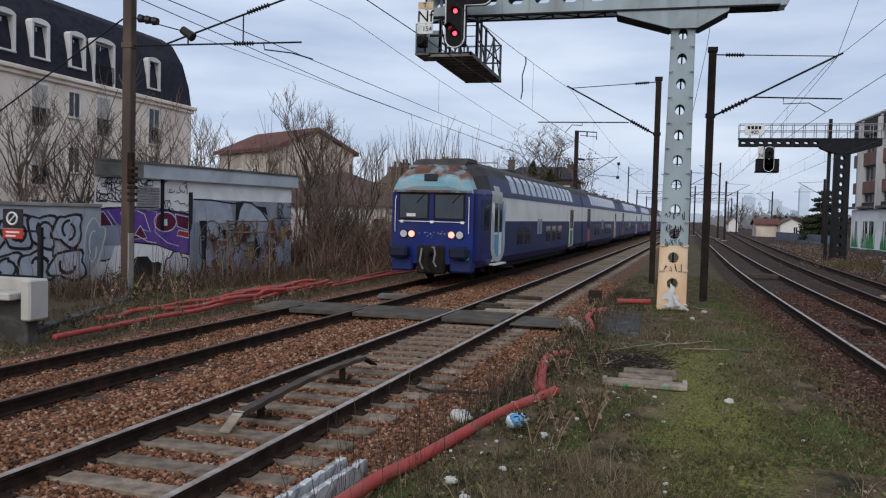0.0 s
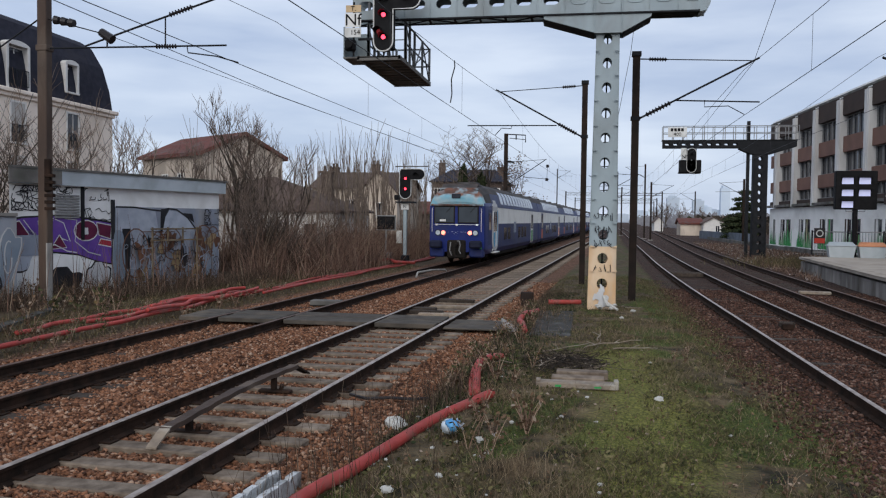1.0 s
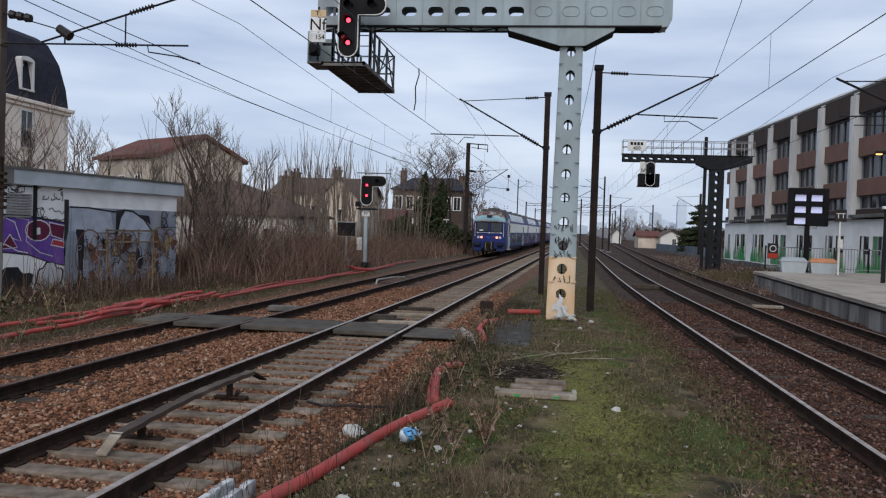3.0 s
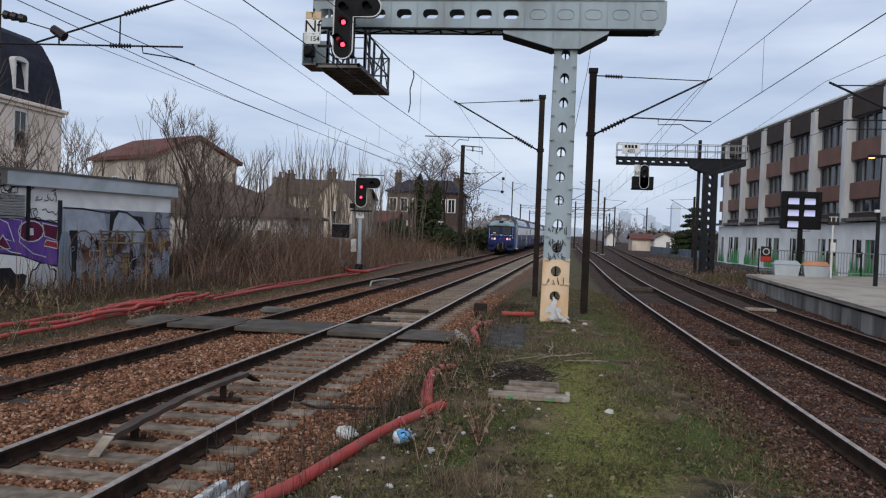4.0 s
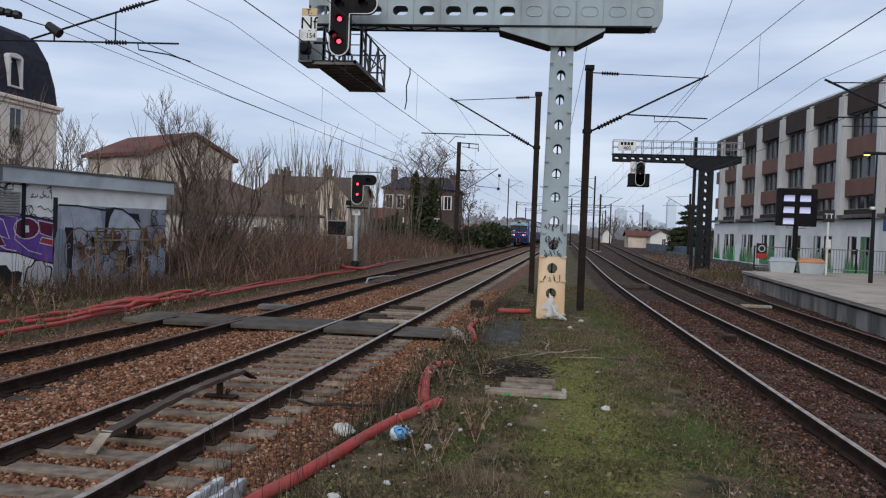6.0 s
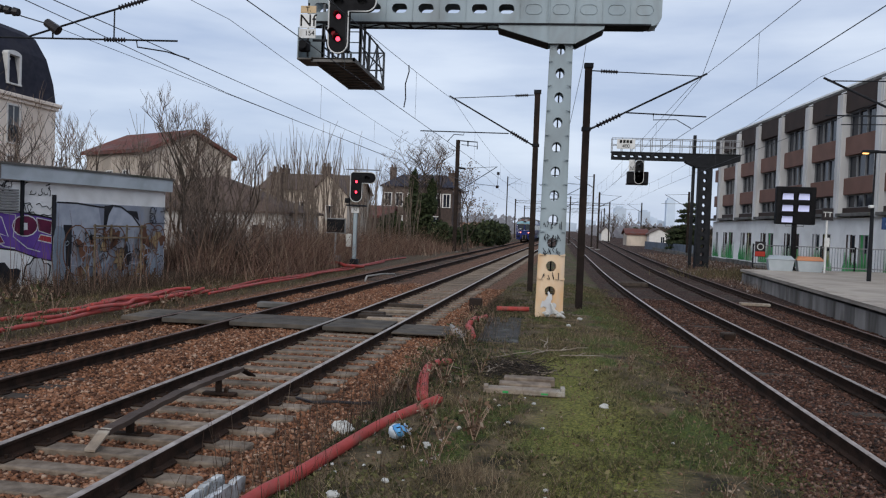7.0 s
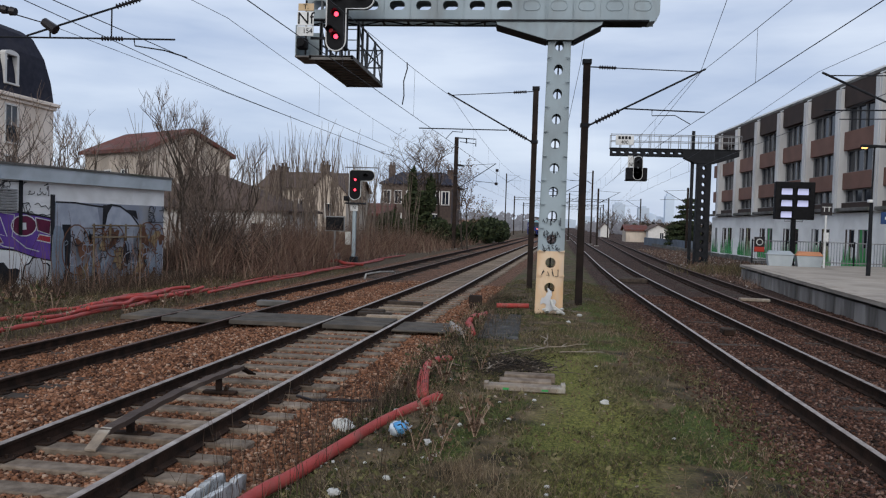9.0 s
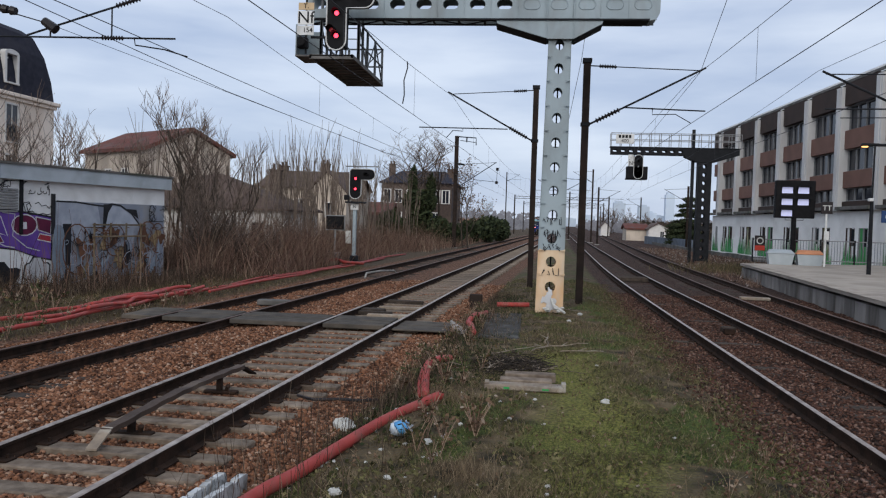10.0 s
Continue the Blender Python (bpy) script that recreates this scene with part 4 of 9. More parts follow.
def bracket_mast(label, x, y, h, s, reach, z_tie, z_foot, end, low, steady, group="overhead line masts"):
    """A mast with its bracket to the side s: tie rod with insulator, slanting tube with insulator, steady arm."""
    t = thing("overhead_line_mast", label, "catenary mast", pose(x, y, 0), group)
    h_mast(t, 0.2, 0.2, h, M_brown_steel)
    ex, ez = end
    b = B()
    a, e = Vector((s * 0.1, 0, z_tie)), Vector((s * ex, 0, ez))
    k0, k1 = a.lerp(e, 0.08), a.lerp(e, 0.24)
    b.tube([a, k0], 0.018, 6)
    b.tube([k1, e], 0.014, 6)
    insulator(b, k0, k1)
    part("tie_rod", b, [M_dark_steel, M_insul], t)
    b = B()
    a = Vector((s * 0.1, 0, z_foot))
    e2 = e + Vector((s * 0.15, 0, 0.08))
    k0, k1 = a.lerp(e2, 0.06), a.lerp(e2, 0.27)
    b.tube([a, k0], 0.03, 6)
    b.tube([k1, e2], 0.028, 8)
    insulator(b, k0, k1, 8, 0.085)
    part("bracket_tube", b, [M_dark_steel, M_insul], t)
    b = B()
    la, lb = low
    b.tube([(s * la[0], 0, la[1]), (s * lb[0], 0, lb[1])], 0.02, 6)
    sa, sb = steady
    b.tube([(s * sa[0], 0, la[1]), (s * sa[0], 0, sa[1]), (s * (sa[0] * 0.4 + sb[0] * 0.6), 0, sa[1] + 0.02), (s * sb[0], 0, sb[1])], 0.014, 6)
    part("registration_arm", b, M_dark_steel, t)
    b = B()
    b.box(-0.13, 0.13, -0.13, 0.13, z_foot - 0.05, z_foot + 0.05)
    part("clamp", b, M_dark_steel, t)
    b = B()
    b.box(-0.13, 0.13, -0.13, 0.13, h - 0.12, h)
    part("clamp", b, M_dark_steel, t)
    return t


bracket_mast("dark brown steel mast with bracket over polished rails", 1.38, 23.9, 7.0, 1, 3, 6.8, 5.12, (3.17, 6.69), None or ((1.1, 5.62), (3.35, 5.55)), ((1.88, 5.43), (2.95, 5.21)))
bracket_mast("dark brown steel mast with bracket over the worn near track", -0.06, 29.6, 7.17, -1, 3, 7.0, 5.2, (3.03, 6.83), ((0.98, 5.6), (4.2, 5.62)), ((2.6, 5.5), (3.2, 5.25)))


def mast_by_shed():
    t = thing("overhead_line_mast", "tall brown overhead line mast with white-painted foot", "catenary mast", pose(-13.12, 18.2, 0), "overhead line masts")
    b = B()
    b.box(-0.125, 0.125, -0.125, 0.125, -0.3, 11.5, 0.02)
    b.box(-0.15, 0.15, -0.145, 0.145, 6.2, 6.34, 0.01)
    part("mast", b, M_mast_wood, t)
    b = B()
    b.box(0.09, 0.131, -0.131, 0.08, -0.2, 1.5, 0.01)
    part("painted_foot", b, M_concrete, t, "pale peeling painted strip")
    b = B()
    b.tube([(0.1, 0, 6.27), (4.75, 0, 6.23)], 0.022, 8)
    insulator(b, (2.95, 0, 6.245), (3.5, 0, 6.24), 8, 0.06)
    part("registration_arm", b, [M_dark_steel, M_insul], t)
    b = B()
    b.tube([(1.1, 0, 6.3), (2.9, 0, 6.85), (5.4, 0, 7.6)], 0.026, 8)
    insulator(b, (3.3, 0, 6.98), (3.9, 0, 7.16), 8, 0.07)
    b.tube([(1.68, 0, 6.5), (1.68, 0, 6.27)], 0.02, 6)
    b.tube([(3.2, 0, 6.95), (3.2, 0, 6.27)], 0.018, 6)
    part("bracket_tube", b, [M_dark_steel, M_insul], t)
    b = B()
    b.tube([(3.75, 0, 6.26), (3.78, 0, 6.08), (4.5, 0, 5.98), (5.05, 0, 5.82)], 0.016, 6)
    part("steady_arm", b, M_dark_steel, t)
    b = B()
    for i in range(3):
        b.tube([(0.3 + i * 0.2, -0.02, 6.95 - i * 0.04), (0.42 + i * 0.2, -0.02, 6.93 - i * 0.04)], [0.11, 0.09], 10)
    b.tube([(0.1, -0.02, 6.98), (1.7, -0.02, 6.55)], 0.014, 6)
    b.tube([(1.55, -0.05, 6.62), (1.85, -0.05, 6.42)], [0.1, 0.12], 10)
    part("strain_insulator", b, M_insul, t)
    b = B()
    b.tube([(-0.1, -0.1, 6.95), (-4.5, -0.6, 3.9)], 0.02, 6)
    part("stay_wire", b, M_dark_steel, t)
    b = B()
    b.box(0.17, 0.32, -0.3, -0.18, 2.75, 3.55, 0.02)
    for i in range(6):
        b.box(0.19, 0.42, -0.32, -0.19, 2.3 + i * 0.16, 2.38 + i * 0.16, 0.01)
    part("counterweight", b, M_rail_side, t)


mast_by_shed()


def plain_mast(x, y, h, s, reach=2.6, small=False):
    t = thing("overhead_line_mast", "distant grey-brown overhead line mast with one bracket", "catenary mast", pose(x, y, 0), "overhead line masts")
    h_mast(t, 0.22, 0.22, h, M_brown_steel)
    b = B()
    b.tube([(s * 0.1, 0, h - 0.3), (s * reach, 0, h - 0.45)], 0.02, 5)
    b.tube([(s * 0.1, 0, h - 1.9), (s * (reach + 0.2), 0, h - 0.4)], 0.03, 5)
    b.tube([(s * 0.7, 0, h - 1.45), (s * (reach + 0.6), 0, h - 1.5)], 0.02, 5)
    insulator(b, (s * 0.2, 0, h - 1.85), (s * 0.7, 0, h - 1.5), 5, 0.08)
    part("bracket", b, [M_dark_steel, M_insul], t)


for px, py, ph, ps in ((18.2, 100, 7.3, -1), (8.3, 108, 7.3, 1), (-5.9, 172, 13.0, 1), (8.2, 118, 10.3, -1), (21, 165, 8.2, -1), (2.3, 82, 7.2, 1), (3.1, 84, 7.2, -1), (5.2, 140, 8, 1), (6.0, 141, 8, -1), (10.5, 175, 8.5, 1)):
    plain_mast(px, py, ph, ps)


def tension_mast():
    t = thing("overhead_line_mast", "dark tension mast with pulley and hanging weights", "catenary mast", pose(-7.15, 73.9, 0), "overhead line masts")
    h_mast(t, 0.34, 0.34, 10.0, M_brown_steel)
    b = B()
    b.tube([(0, 0, 9.95), (1.75, 0, 9.85), (1.75, 0, 9.2)], 0.05, 6)
    b.tube([(0.9, 0, 9.9), (0.9, 0, 9.45)], 0.06, 6)
    b.tube([(0.3, 0, 9.6), (1.7, 0, 9.45)], 0.03, 6)
    part("head_bracket", b, M_dark_steel, t)
    b = B()
    b.tube([(0.1, 0, 5.3), (3.65, 0, 7.7)], 0.035, 6)
    b.tube([(0.1, 0, 7.5), (0.75, 0, 7.42)], 0.09, 6)
    b.tube([(0.7, 0, 7.45), (3.6, 0, 7.68)], 0.018, 6)
    b.tube([(1.6, 0, 6.1), (3.9, 0, 5.9)], 0.022, 6)
    part("bracket_tube", b, M_dark_steel, t)
    b = B()
    b.tube([(3.75, 0, 7.2), (3.7, 0, 5.8)], 0.02, 6)
    b.tube([(3.75, 0, 7.2), (3.75, 0, 6.95)], 0.13, 8)
    b.tube([(3.7, 0, 6.0), (3.7, 0, 5.75)], 0.13, 8)
    part("weight", b, M_insul, t)


tension_mast()


def far_portal(x0, x1, y, h):
    t = thing("overhead_line_portal", "distant thin steel portal carrying the overhead lines", "catenary portal", pose(0, y, 0), "far portals")
    for x in (x0, x1):
        b = B()
        b.box(x - 0.14, x + 0.14, -0.14, 0.14, -0.3, h, 0.01)
        part("post", b, M_brown_steel, t)
    b = B()
    for z in (h - 0.9, h - 0.4):
        b.box(x0, x1, -0.05, 0.05, z, z + 0.09)
    n = 14
    for i in range(n):
        xa, xb = x0 + (x1 - x0) * i / n, x0 + (x1 - x0) * (i + 1) / n
        b.tube([(xa, 0, h - 0.85), (xb, 0, h - 0.35)], 0.03, 4)
    part("cross_beam", b, M_brown_steel, t)


far_portal(-4.5, 17, 190, 9.0)
far_portal(-3.0, 20, 240, 9.0)
far_portal(0.0, 24, 300, 9.5)


def wire_run(name, label, axis, supports, z_c=5.3, z_m=6.65, sag=0.75, stagger=0.2, off_c=0.0):
    """Contact wire, bearer sagging between the masts, droppers."""
    t = thing(name, label, "overhead wire")
    bc, bm_ = B(), B()
    cpts, mpts = [], []
    for i, (a, c) in enumerate(zip(supports, supports[1:])):
        n = 16
        for k in range(n):
            f = k / n
            y = a + (c - a) * f
            g = stagger * (1 if i % 2 else -1) * (1 - 2 * f)
            cpts.append((axis(y) + g + off_c, y, z_c))
            mpts.append((axis(y) + 0.3 * g + off_c, y, z_m - 4 * sag * f * (1 - f)))
    bc.tube(cpts, 0.008, 5, 0, False)
    bm_.tube(mpts, 0.0065, 5, 0, False)
    part("contact_wire", bc, M_wire, t)
    part("bearer_wire", bm_, M_wire, t)
    for k in range(0, len(cpts), 2):
        if cpts[k][1] > 4 and cpts[k][1] < 120 and k % 16:
            b = B()
            b.tube([mpts[k], cpts[k]], 0.0045, 4, 0, False)
            part("dropper", b, M_wire, t)
    return t


wire_run("overhead_wire", "thin dark overhead wires over the polished outer rails", axis_right, [-32, 23.9, 80, 135, 190, 260], 5.17, 6.45, 0.45, 0.0)
wire_run("overhead_wire", "thin dark overhead wires above the worn near track", axis_near, [-27, 29.6, 82, 138, 190, 260], 5.13, 6.75, 0.78, 0.0)
wire_run("overhead_wire", "thin dark overhead wires above the train's track", axis_far, [-38, 18.2, 73.9, 128, 180, 250], 5.42, 6.74, 0.66, 0.0)
wire_run("overhead_wire", "thin dark overhead wires above the platform track", axis_outer, [-33, 22.8, 78, 134, 190, 260], 5.25, 6.5, 0.6)


def loose_wires():
    t = thing("feeder_cable", "dark feeder cables strung beside the overhead line", "cable")
    for pts in ([(-11.3, 18.2, 6.5), (-7.3, 40, 5.5), (-6.6, 73.9, 7.0)], [(-7.7, 2, 5.4), (-7.13, 18.2, 5.05), (-6.38, 34.2, 5.05), (-4.6, 72, 5.8)], [(0.85, 24, 4.9), (1.22, 24, 7.0), (1.5, 24, 9.5)], [(2.9, 8, 9.3), (4.05, 18, 7.5), (4.55, 23.9, 6.65), (5.6, 60, 5.6)]):
        b = B()
        out = []
        for p, q in zip(pts, pts[1:]):
            out += [Vector(p).lerp(Vector(q), k / 8) for k in range(8)]
        b.tube(out + [pts[-1]], 0.007, 5, 0, False)
        part("cable", b, M_wire, t)
    # the cable jumpers on the near wires
    b = B()
    b.tube([(-3.64, 22.6, 6.62), (-3.63, 22.62, 6.45), (-3.72, 22.6, 6.1), (-3.7, 22.6, 5.7), (-3.74, 22.6, 5.45)], 0.018, 6)
    part("jumper", b, M_wire, t)


loose_wires()


def arm_off_platform():
    t = thing("overhead_line_mast", "platform-side overhead line mast with dark bracket tubes", "catenary mast", pose(12.6, 22.8, 0), "overhead line masts")
    h_mast(t, 0.24, 0.24, 8.2, M_brown_steel, 0.4)
    b = B()
    b.tube([(-0.1, 0, 4.2), (-5.1, 0, 6.5)], 0.032, 8)
    insulator(b, (-1.4, 0, 4.8), (-2.2, 0, 5.16), 8, 0.09)
    b.tube([(-0.1, 0, 6.45), (-5.0, 0, 6.42)], 0.016, 6)
    insulator(b, (-2.6, 0, 6.43), (-3.2, 0, 6.43), 8, 0.075)
    b.tube([(-1.2, 0, 5.55), (-5.0, 0, 5.5)], 0.02, 6)
    b.tube([(-3.0, 0, 5.3), (-4.6, 0, 5.27)], 0.014, 6)
    part("bracket_tube", b, [M_dark_steel, M_insul], t)


arm_off_platform()


# ---------------------------------------------------------------- far signal gantry
def far_gantry():
    t = thing("signal_gantry", "dark steel cantilever gantry with railed walkway over far rails", "signal gantry", pose(0, 58.4, 0))
    b = B()
    for i in range(12):
        z0, z1 = 0.0 + i * 0.57, 0.57 + i * 0.57
        for y0, y1 in ((-0.3, -0.28), (0.28, 0.3)):
            b.plate((11.2, 12.05, z0, z1), circle(11.62, (z0 + z1) / 2, 0.14, 16), y0, y1)
    b.box(11.17, 11.2, -0.34, 0.34, -0.3, 6.85)
    b.box(12.05, 12.08, -0.34, 0.34, -0.3, 6.85)
    part("post", b, M_dark_steel, t)
    b = B()
    b.box(10.75, 10.95, -0.1, 0.1, -0.3, 9.1)
    part("side_mast", b, M_dark_steel, t)
    b = B()
    n = 9
    for i in range(n):
        xa, xb = 5.2 + i * 0.56, 5.2 + (i + 1) * 0.56
        for y0, y1 in ((-0.35, -0.33), (0.33, 0.35)):
            b.plate((xa, xb, 7.28, 7.78), stadium((xa + xb) / 2, 7.53, 0.32, 0.16), y0, y1)
    b.prism([(10.24, -0.35, 7.78), (13.9, -0.35, 7.78), (13.9, -0.35, 7.35), (12.3, -0.35, 6.85), (11.0, -0.35, 6.85), (10.24, -0.35, 7.2)], (0, 0.7, 0))
    b.box(5.15, 13.95, -0.4, 0.4, 7.78, 7.82)
    part("beam", b, M_dark_steel, t)
    b = B()
    for y in (-0.42, 0.42):
        for z in (8.3, 8.75):
            b.tube([(5.2, y, z), (14.0, y, z)], 0.025, 5)
        for x in np.linspace(5.2, 14.0, 14):
            b.tube([(x, y, 7.8), (x, y, 8.78)], 0.025, 5)
    part("walkway_railing", b, M_frame_grey, t)
    b = B()
    b.box(5.5, 6.75, -0.5, -0.47, 8.0, 8.68, 0.01)
    board = part("speed_board", b, M_white, t, "white board with black lettering")
    flat_text("numerals", "400", 0.34, pose(6.12, -0.52, 8.18), M_black, board)
    b = B()
    for i in range(4):
        b.box(5.68 + i * 0.23, 5.84 + i * 0.23, -0.52, -0.5, 8.4, 8.6)
    part("illegible_line", b, M_black, board)
    s = thing("colour_light_signal", "black signal with white plates hung under far gantry", "railway signal", pose(7.1, 57.95, 5.6))
    b = B()
    b.box(-0.8, 0.65, 0.1, 0.9, -0.05, 0.05, 0.01)
    b.box(-0.8, 0.65, 0.0, 0.5, 0.0, 0.85, 0.03)
    part("cage_floor", b, M_black, s)
    signal_head(s, 0.62, 1.65, 0, 0, [(0, 0.5, M_black), (0, 0.85, M_white_lamp), (0, 1.2, M_black)], 1.1)
    b = B()
    b.box(-0.72, -0.35, -0.08, -0.05, 0.85, 1.65, 0.005)
    plate = part("plate", b, M_white, s)
    flat_text("letters", "N", 0.38, pose(-0.53, -0.09, 1.05), M_black, plate)
    b = B()
    for x in (-0.3, 0.3):
        b.box(x - 0.03, x + 0.03, 0.1, 0.16, 0.8, 2.2)
    part("hanger", b, M_dark_steel, s)


far_gantry()


# ---------------------------------------------------------------- signal by the train's track
def dwarf_signal():
    t = thing("colour_light_signal", "trackside signal post with L-shaped head showing two reds", "railway signal", pose(-9.0, 40.6, 0))
    b = B()
    b.box(-0.09, 0.09, -0.09, 0.09, -0.15, 3.0, 0.02)
    part("post", b, M_grey_paint, t)
    b = B()
    b.box(-0.32, 0.32, -0.3, 0.3, -0.25, 0.05, 0.04)
    b.box(-0.2, 0.2, -0.2, 0.2, 0.05, 0.35, 0.03)
    part("base_box", b, M_dark_steel, t)
    b = B()
    b.box(-0.45, 0.5, -0.3, 0.4, 3.0, 3.08, 0.01)
    b.tube([(-0.4, 0.3, 3.05), (-0.4, 0.3, 3.7)], 0.03, 6)
    part("bracket", b, M_dark_steel, t)
    hd = new("signal_head")
    hd.parent = t
    hd.matrix_local = pose(0.02, -0.15, 3.22)
    signal_head(hd, 0.6, 1.5, 1.0, 0.55, [(0, 0.5, M_red_lamp), (0, 1.02, M_red_lamp), (0.55, 1.22, M_black)], 1.25)
    b = B()
    b.box(-0.55, 1.15, -0.12, 0.3, 4.85, 4.88, 0.005)
    part("rain_cover", b, M_frame_grey, t)
    b = B()
    b.box(-0.52, -0.32, -0.3, -0.05, 3.15, 3.4, 0.03)
    part("marker_lamp", b, M_black, t)
    b = B()
    b.box(-0.2, 0.2, -0.13, -0.1, 2.66, 2.98, 0.005)
    plate = part("plate", b, M_white, t)
    flat_text("letters", "N", 0.22, pose(0, -0.14, 2.82), M_black, plate)
    b = B()
    b.box(-0.42, -0.14, -0.16, -0.13, 0.95, 1.6, 0.01)
    part("notice_plate", b, M_litter, t)
    m = thing("platform_mirror_board", "black rectangular board on a thin grey post", "signal board", pose(-9.95, 40.4, 0))
    b = B()
    b.box(-0.45, 0.45, -0.06, 0.06, 1.65, 2.32, 0.02)
    part("board", b, M_black, m)
    b = B()
    b.box(-0.5, 0.5, 0.0, 0.1, 1.6, 1.66)
    b.box(-0.5, 0.5, 0.0, 0.1, 2.31, 2.37)
    b.box(0.45, 0.5, 0.0, 0.1, 1.6, 2.37)
    part("frame", b, M_frame_grey, m)
    b = B()
    b.tube([(0, 0, -0.2), (0, 0, 1.65)], 0.05, 8)
    b.box(-0.3, 0.3, -0.2, 0.2, -0.2, 0.5, 0.03)
    part("post", b, M_frame_grey, m)


dwarf_signal()


# ---------------------------------------------------------------- platform beside the outer track
def edge_x(y):
    return 8.75 if y < 20 else 8.75 + 0.0835 * (y - 20.5) * smooth_step(y, 20, 22)


def right_platform():
    t = thing("station_platform", "low pale paved platform with stained block face", "platform", kind="structure")
    ys = list(np.arange(-6, 42.5, 1.0)) + [42.8]
    b = B()
    poly = [(edge_x(y) - 0.12, y, 0.44) for y in ys] + [(19.0, 46.8, 0.44), (22.0, 40, 0.44), (22, -6, 0.44)]
    b.prism(poly, (0, 0, 0.11))
    part("paving", b, M_platform_top, t)
    # dark core shows above the blocks; its colour doubles as the coping's shadow
    b = B()
    back = [(edge_x(y) + 0.25, y, -0.4) for y in ys]
    b.prism(back + [(19.0, 46.6, -0.4), (21.9, 40, -0.4), (21.9, -6, -0.4)], (0, 0, 0.83))
    part("core", b, M_concrete_dark, t)
    for i, y in enumerate(np.arange(3, 42.5, 1.0)):
        x0, x1 = edge_x(y), edge_x(y + 1.0)
        for z0, z1 in ((-0.35, 0.34),):
            b = B()
            b.prism([(x0, y + 0.012, z0), (x1, y + 0.988, z0), (x1 + 0.3, y + 0.988, z0), (x0 + 0.3, y + 0.012, z0)], (0, 0, z1 - z0 - 0.008))
            part("block", b, M_platform_block, t)
    for y in np.arange(2, 42, 2.0):
        b = B()
        b.prism([(edge_x(y) - 0.14, y + 0.01, 0.53), (edge_x(y + 2) - 0.14, y + 1.99, 0.53), (edge_x(y + 2) + 0.36, y + 1.99, 0.53), (edge_x(y) + 0.36, y + 0.01, 0.53)], (0, 0, 0.025))
        part("coping_slab", b, M_coping, t)
    b = B()
    for k in range(9):
        x = 10.9 + k * 0.9
        b.box(x, x + 0.88, 43.0 + k * 0.44, 43.3 + k * 0.44, -0.35, 0.43, 0.01)
    part("end_wall", b, M_platform_block, t)


right_platform()


def monitor_panel():
    t = thing("driver_monitor_panel", "black panel of five lit monitors on a dark post", "monitor panel", pose(13.36, 43.8, 0.55))
    b = B()
    b.box(-0.11, 0.11, 0.05, 0.27, -0.02, 2.5, 0.03)
    b.box(-0.3, 0.3, -0.05, 0.4, -0.02, 0.03, 0.005)
    part("post", b, M_black, t)
    b = B()
    b.box(-0.98, 0.98, 0.0, 0.35, 2.38, 4.32, 0.03)
    part("cabinet", b, M_black, t)
    for i, (x, z) in enumerate([(-0.42, 3.8), (0.38, 3.8), (-0.42, 3.2), (0.38, 3.2), (-0.42, 2.62)]):
        b = B()
        b.box(x - 0.27, x + 0.27, -0.012, 0.01, z - 0.15, z + 0.17)
        part("screen", b, M_screen, t, "lit pale violet monitor picture")
        b = B()
        b.prism([(x - 0.31, 0, z + 0.2), (x + 0.31, 0, z + 0.2), (x + 0.31, -0.18, z + 0.18), (x - 0.31, -0.18, z + 0.18)], (0, 0, 0.02))
        for s in (-1, 1):
            b.prism([(x + s * 0.31, 0, z + 0.2), (x + s * 0.31, -0.18, z + 0.18), (x + s * 0.31, 0, z - 0.17)], (0.015, 0, 0))
        part("visor", b, M_black, t)
    b = B()
    b.tube([(-0.45, 0.1, 2.4), (-0.45, 0.1, 2.28), (0.45, 0.1, 2.28), (0.45, 0.1, 2.4)], 0.02, 6)
    part("handrail", b, M_frame_grey, t)


monitor_panel()


def stop_sign():
    t = thing("platform_stop_sign", "black square sign with white letters on a white post", "sign", pose(14.3, 42.0, 0.55))
    b = B()
    b.tube([(0, 0, 0), (0, 0, 2.65)], 0.05, 8)
    part("post", b, M_white, t)
    b = B()
    b.box(-0.27, 0.27, -0.06, 0.0, 2.6, 3.2, 0.01)
    board = part("board", b, M_sign_dark, t)
    flat_text("letters", "TT", 0.36, pose(0, -0.07, 2.88), M_white, board)
    b = B()
    b.box(-0.1, 0.14, -0.12, -0.05, 1.3, 1.75, 0.01)
    part("call_box", b, M_white, t)


stop_sign()


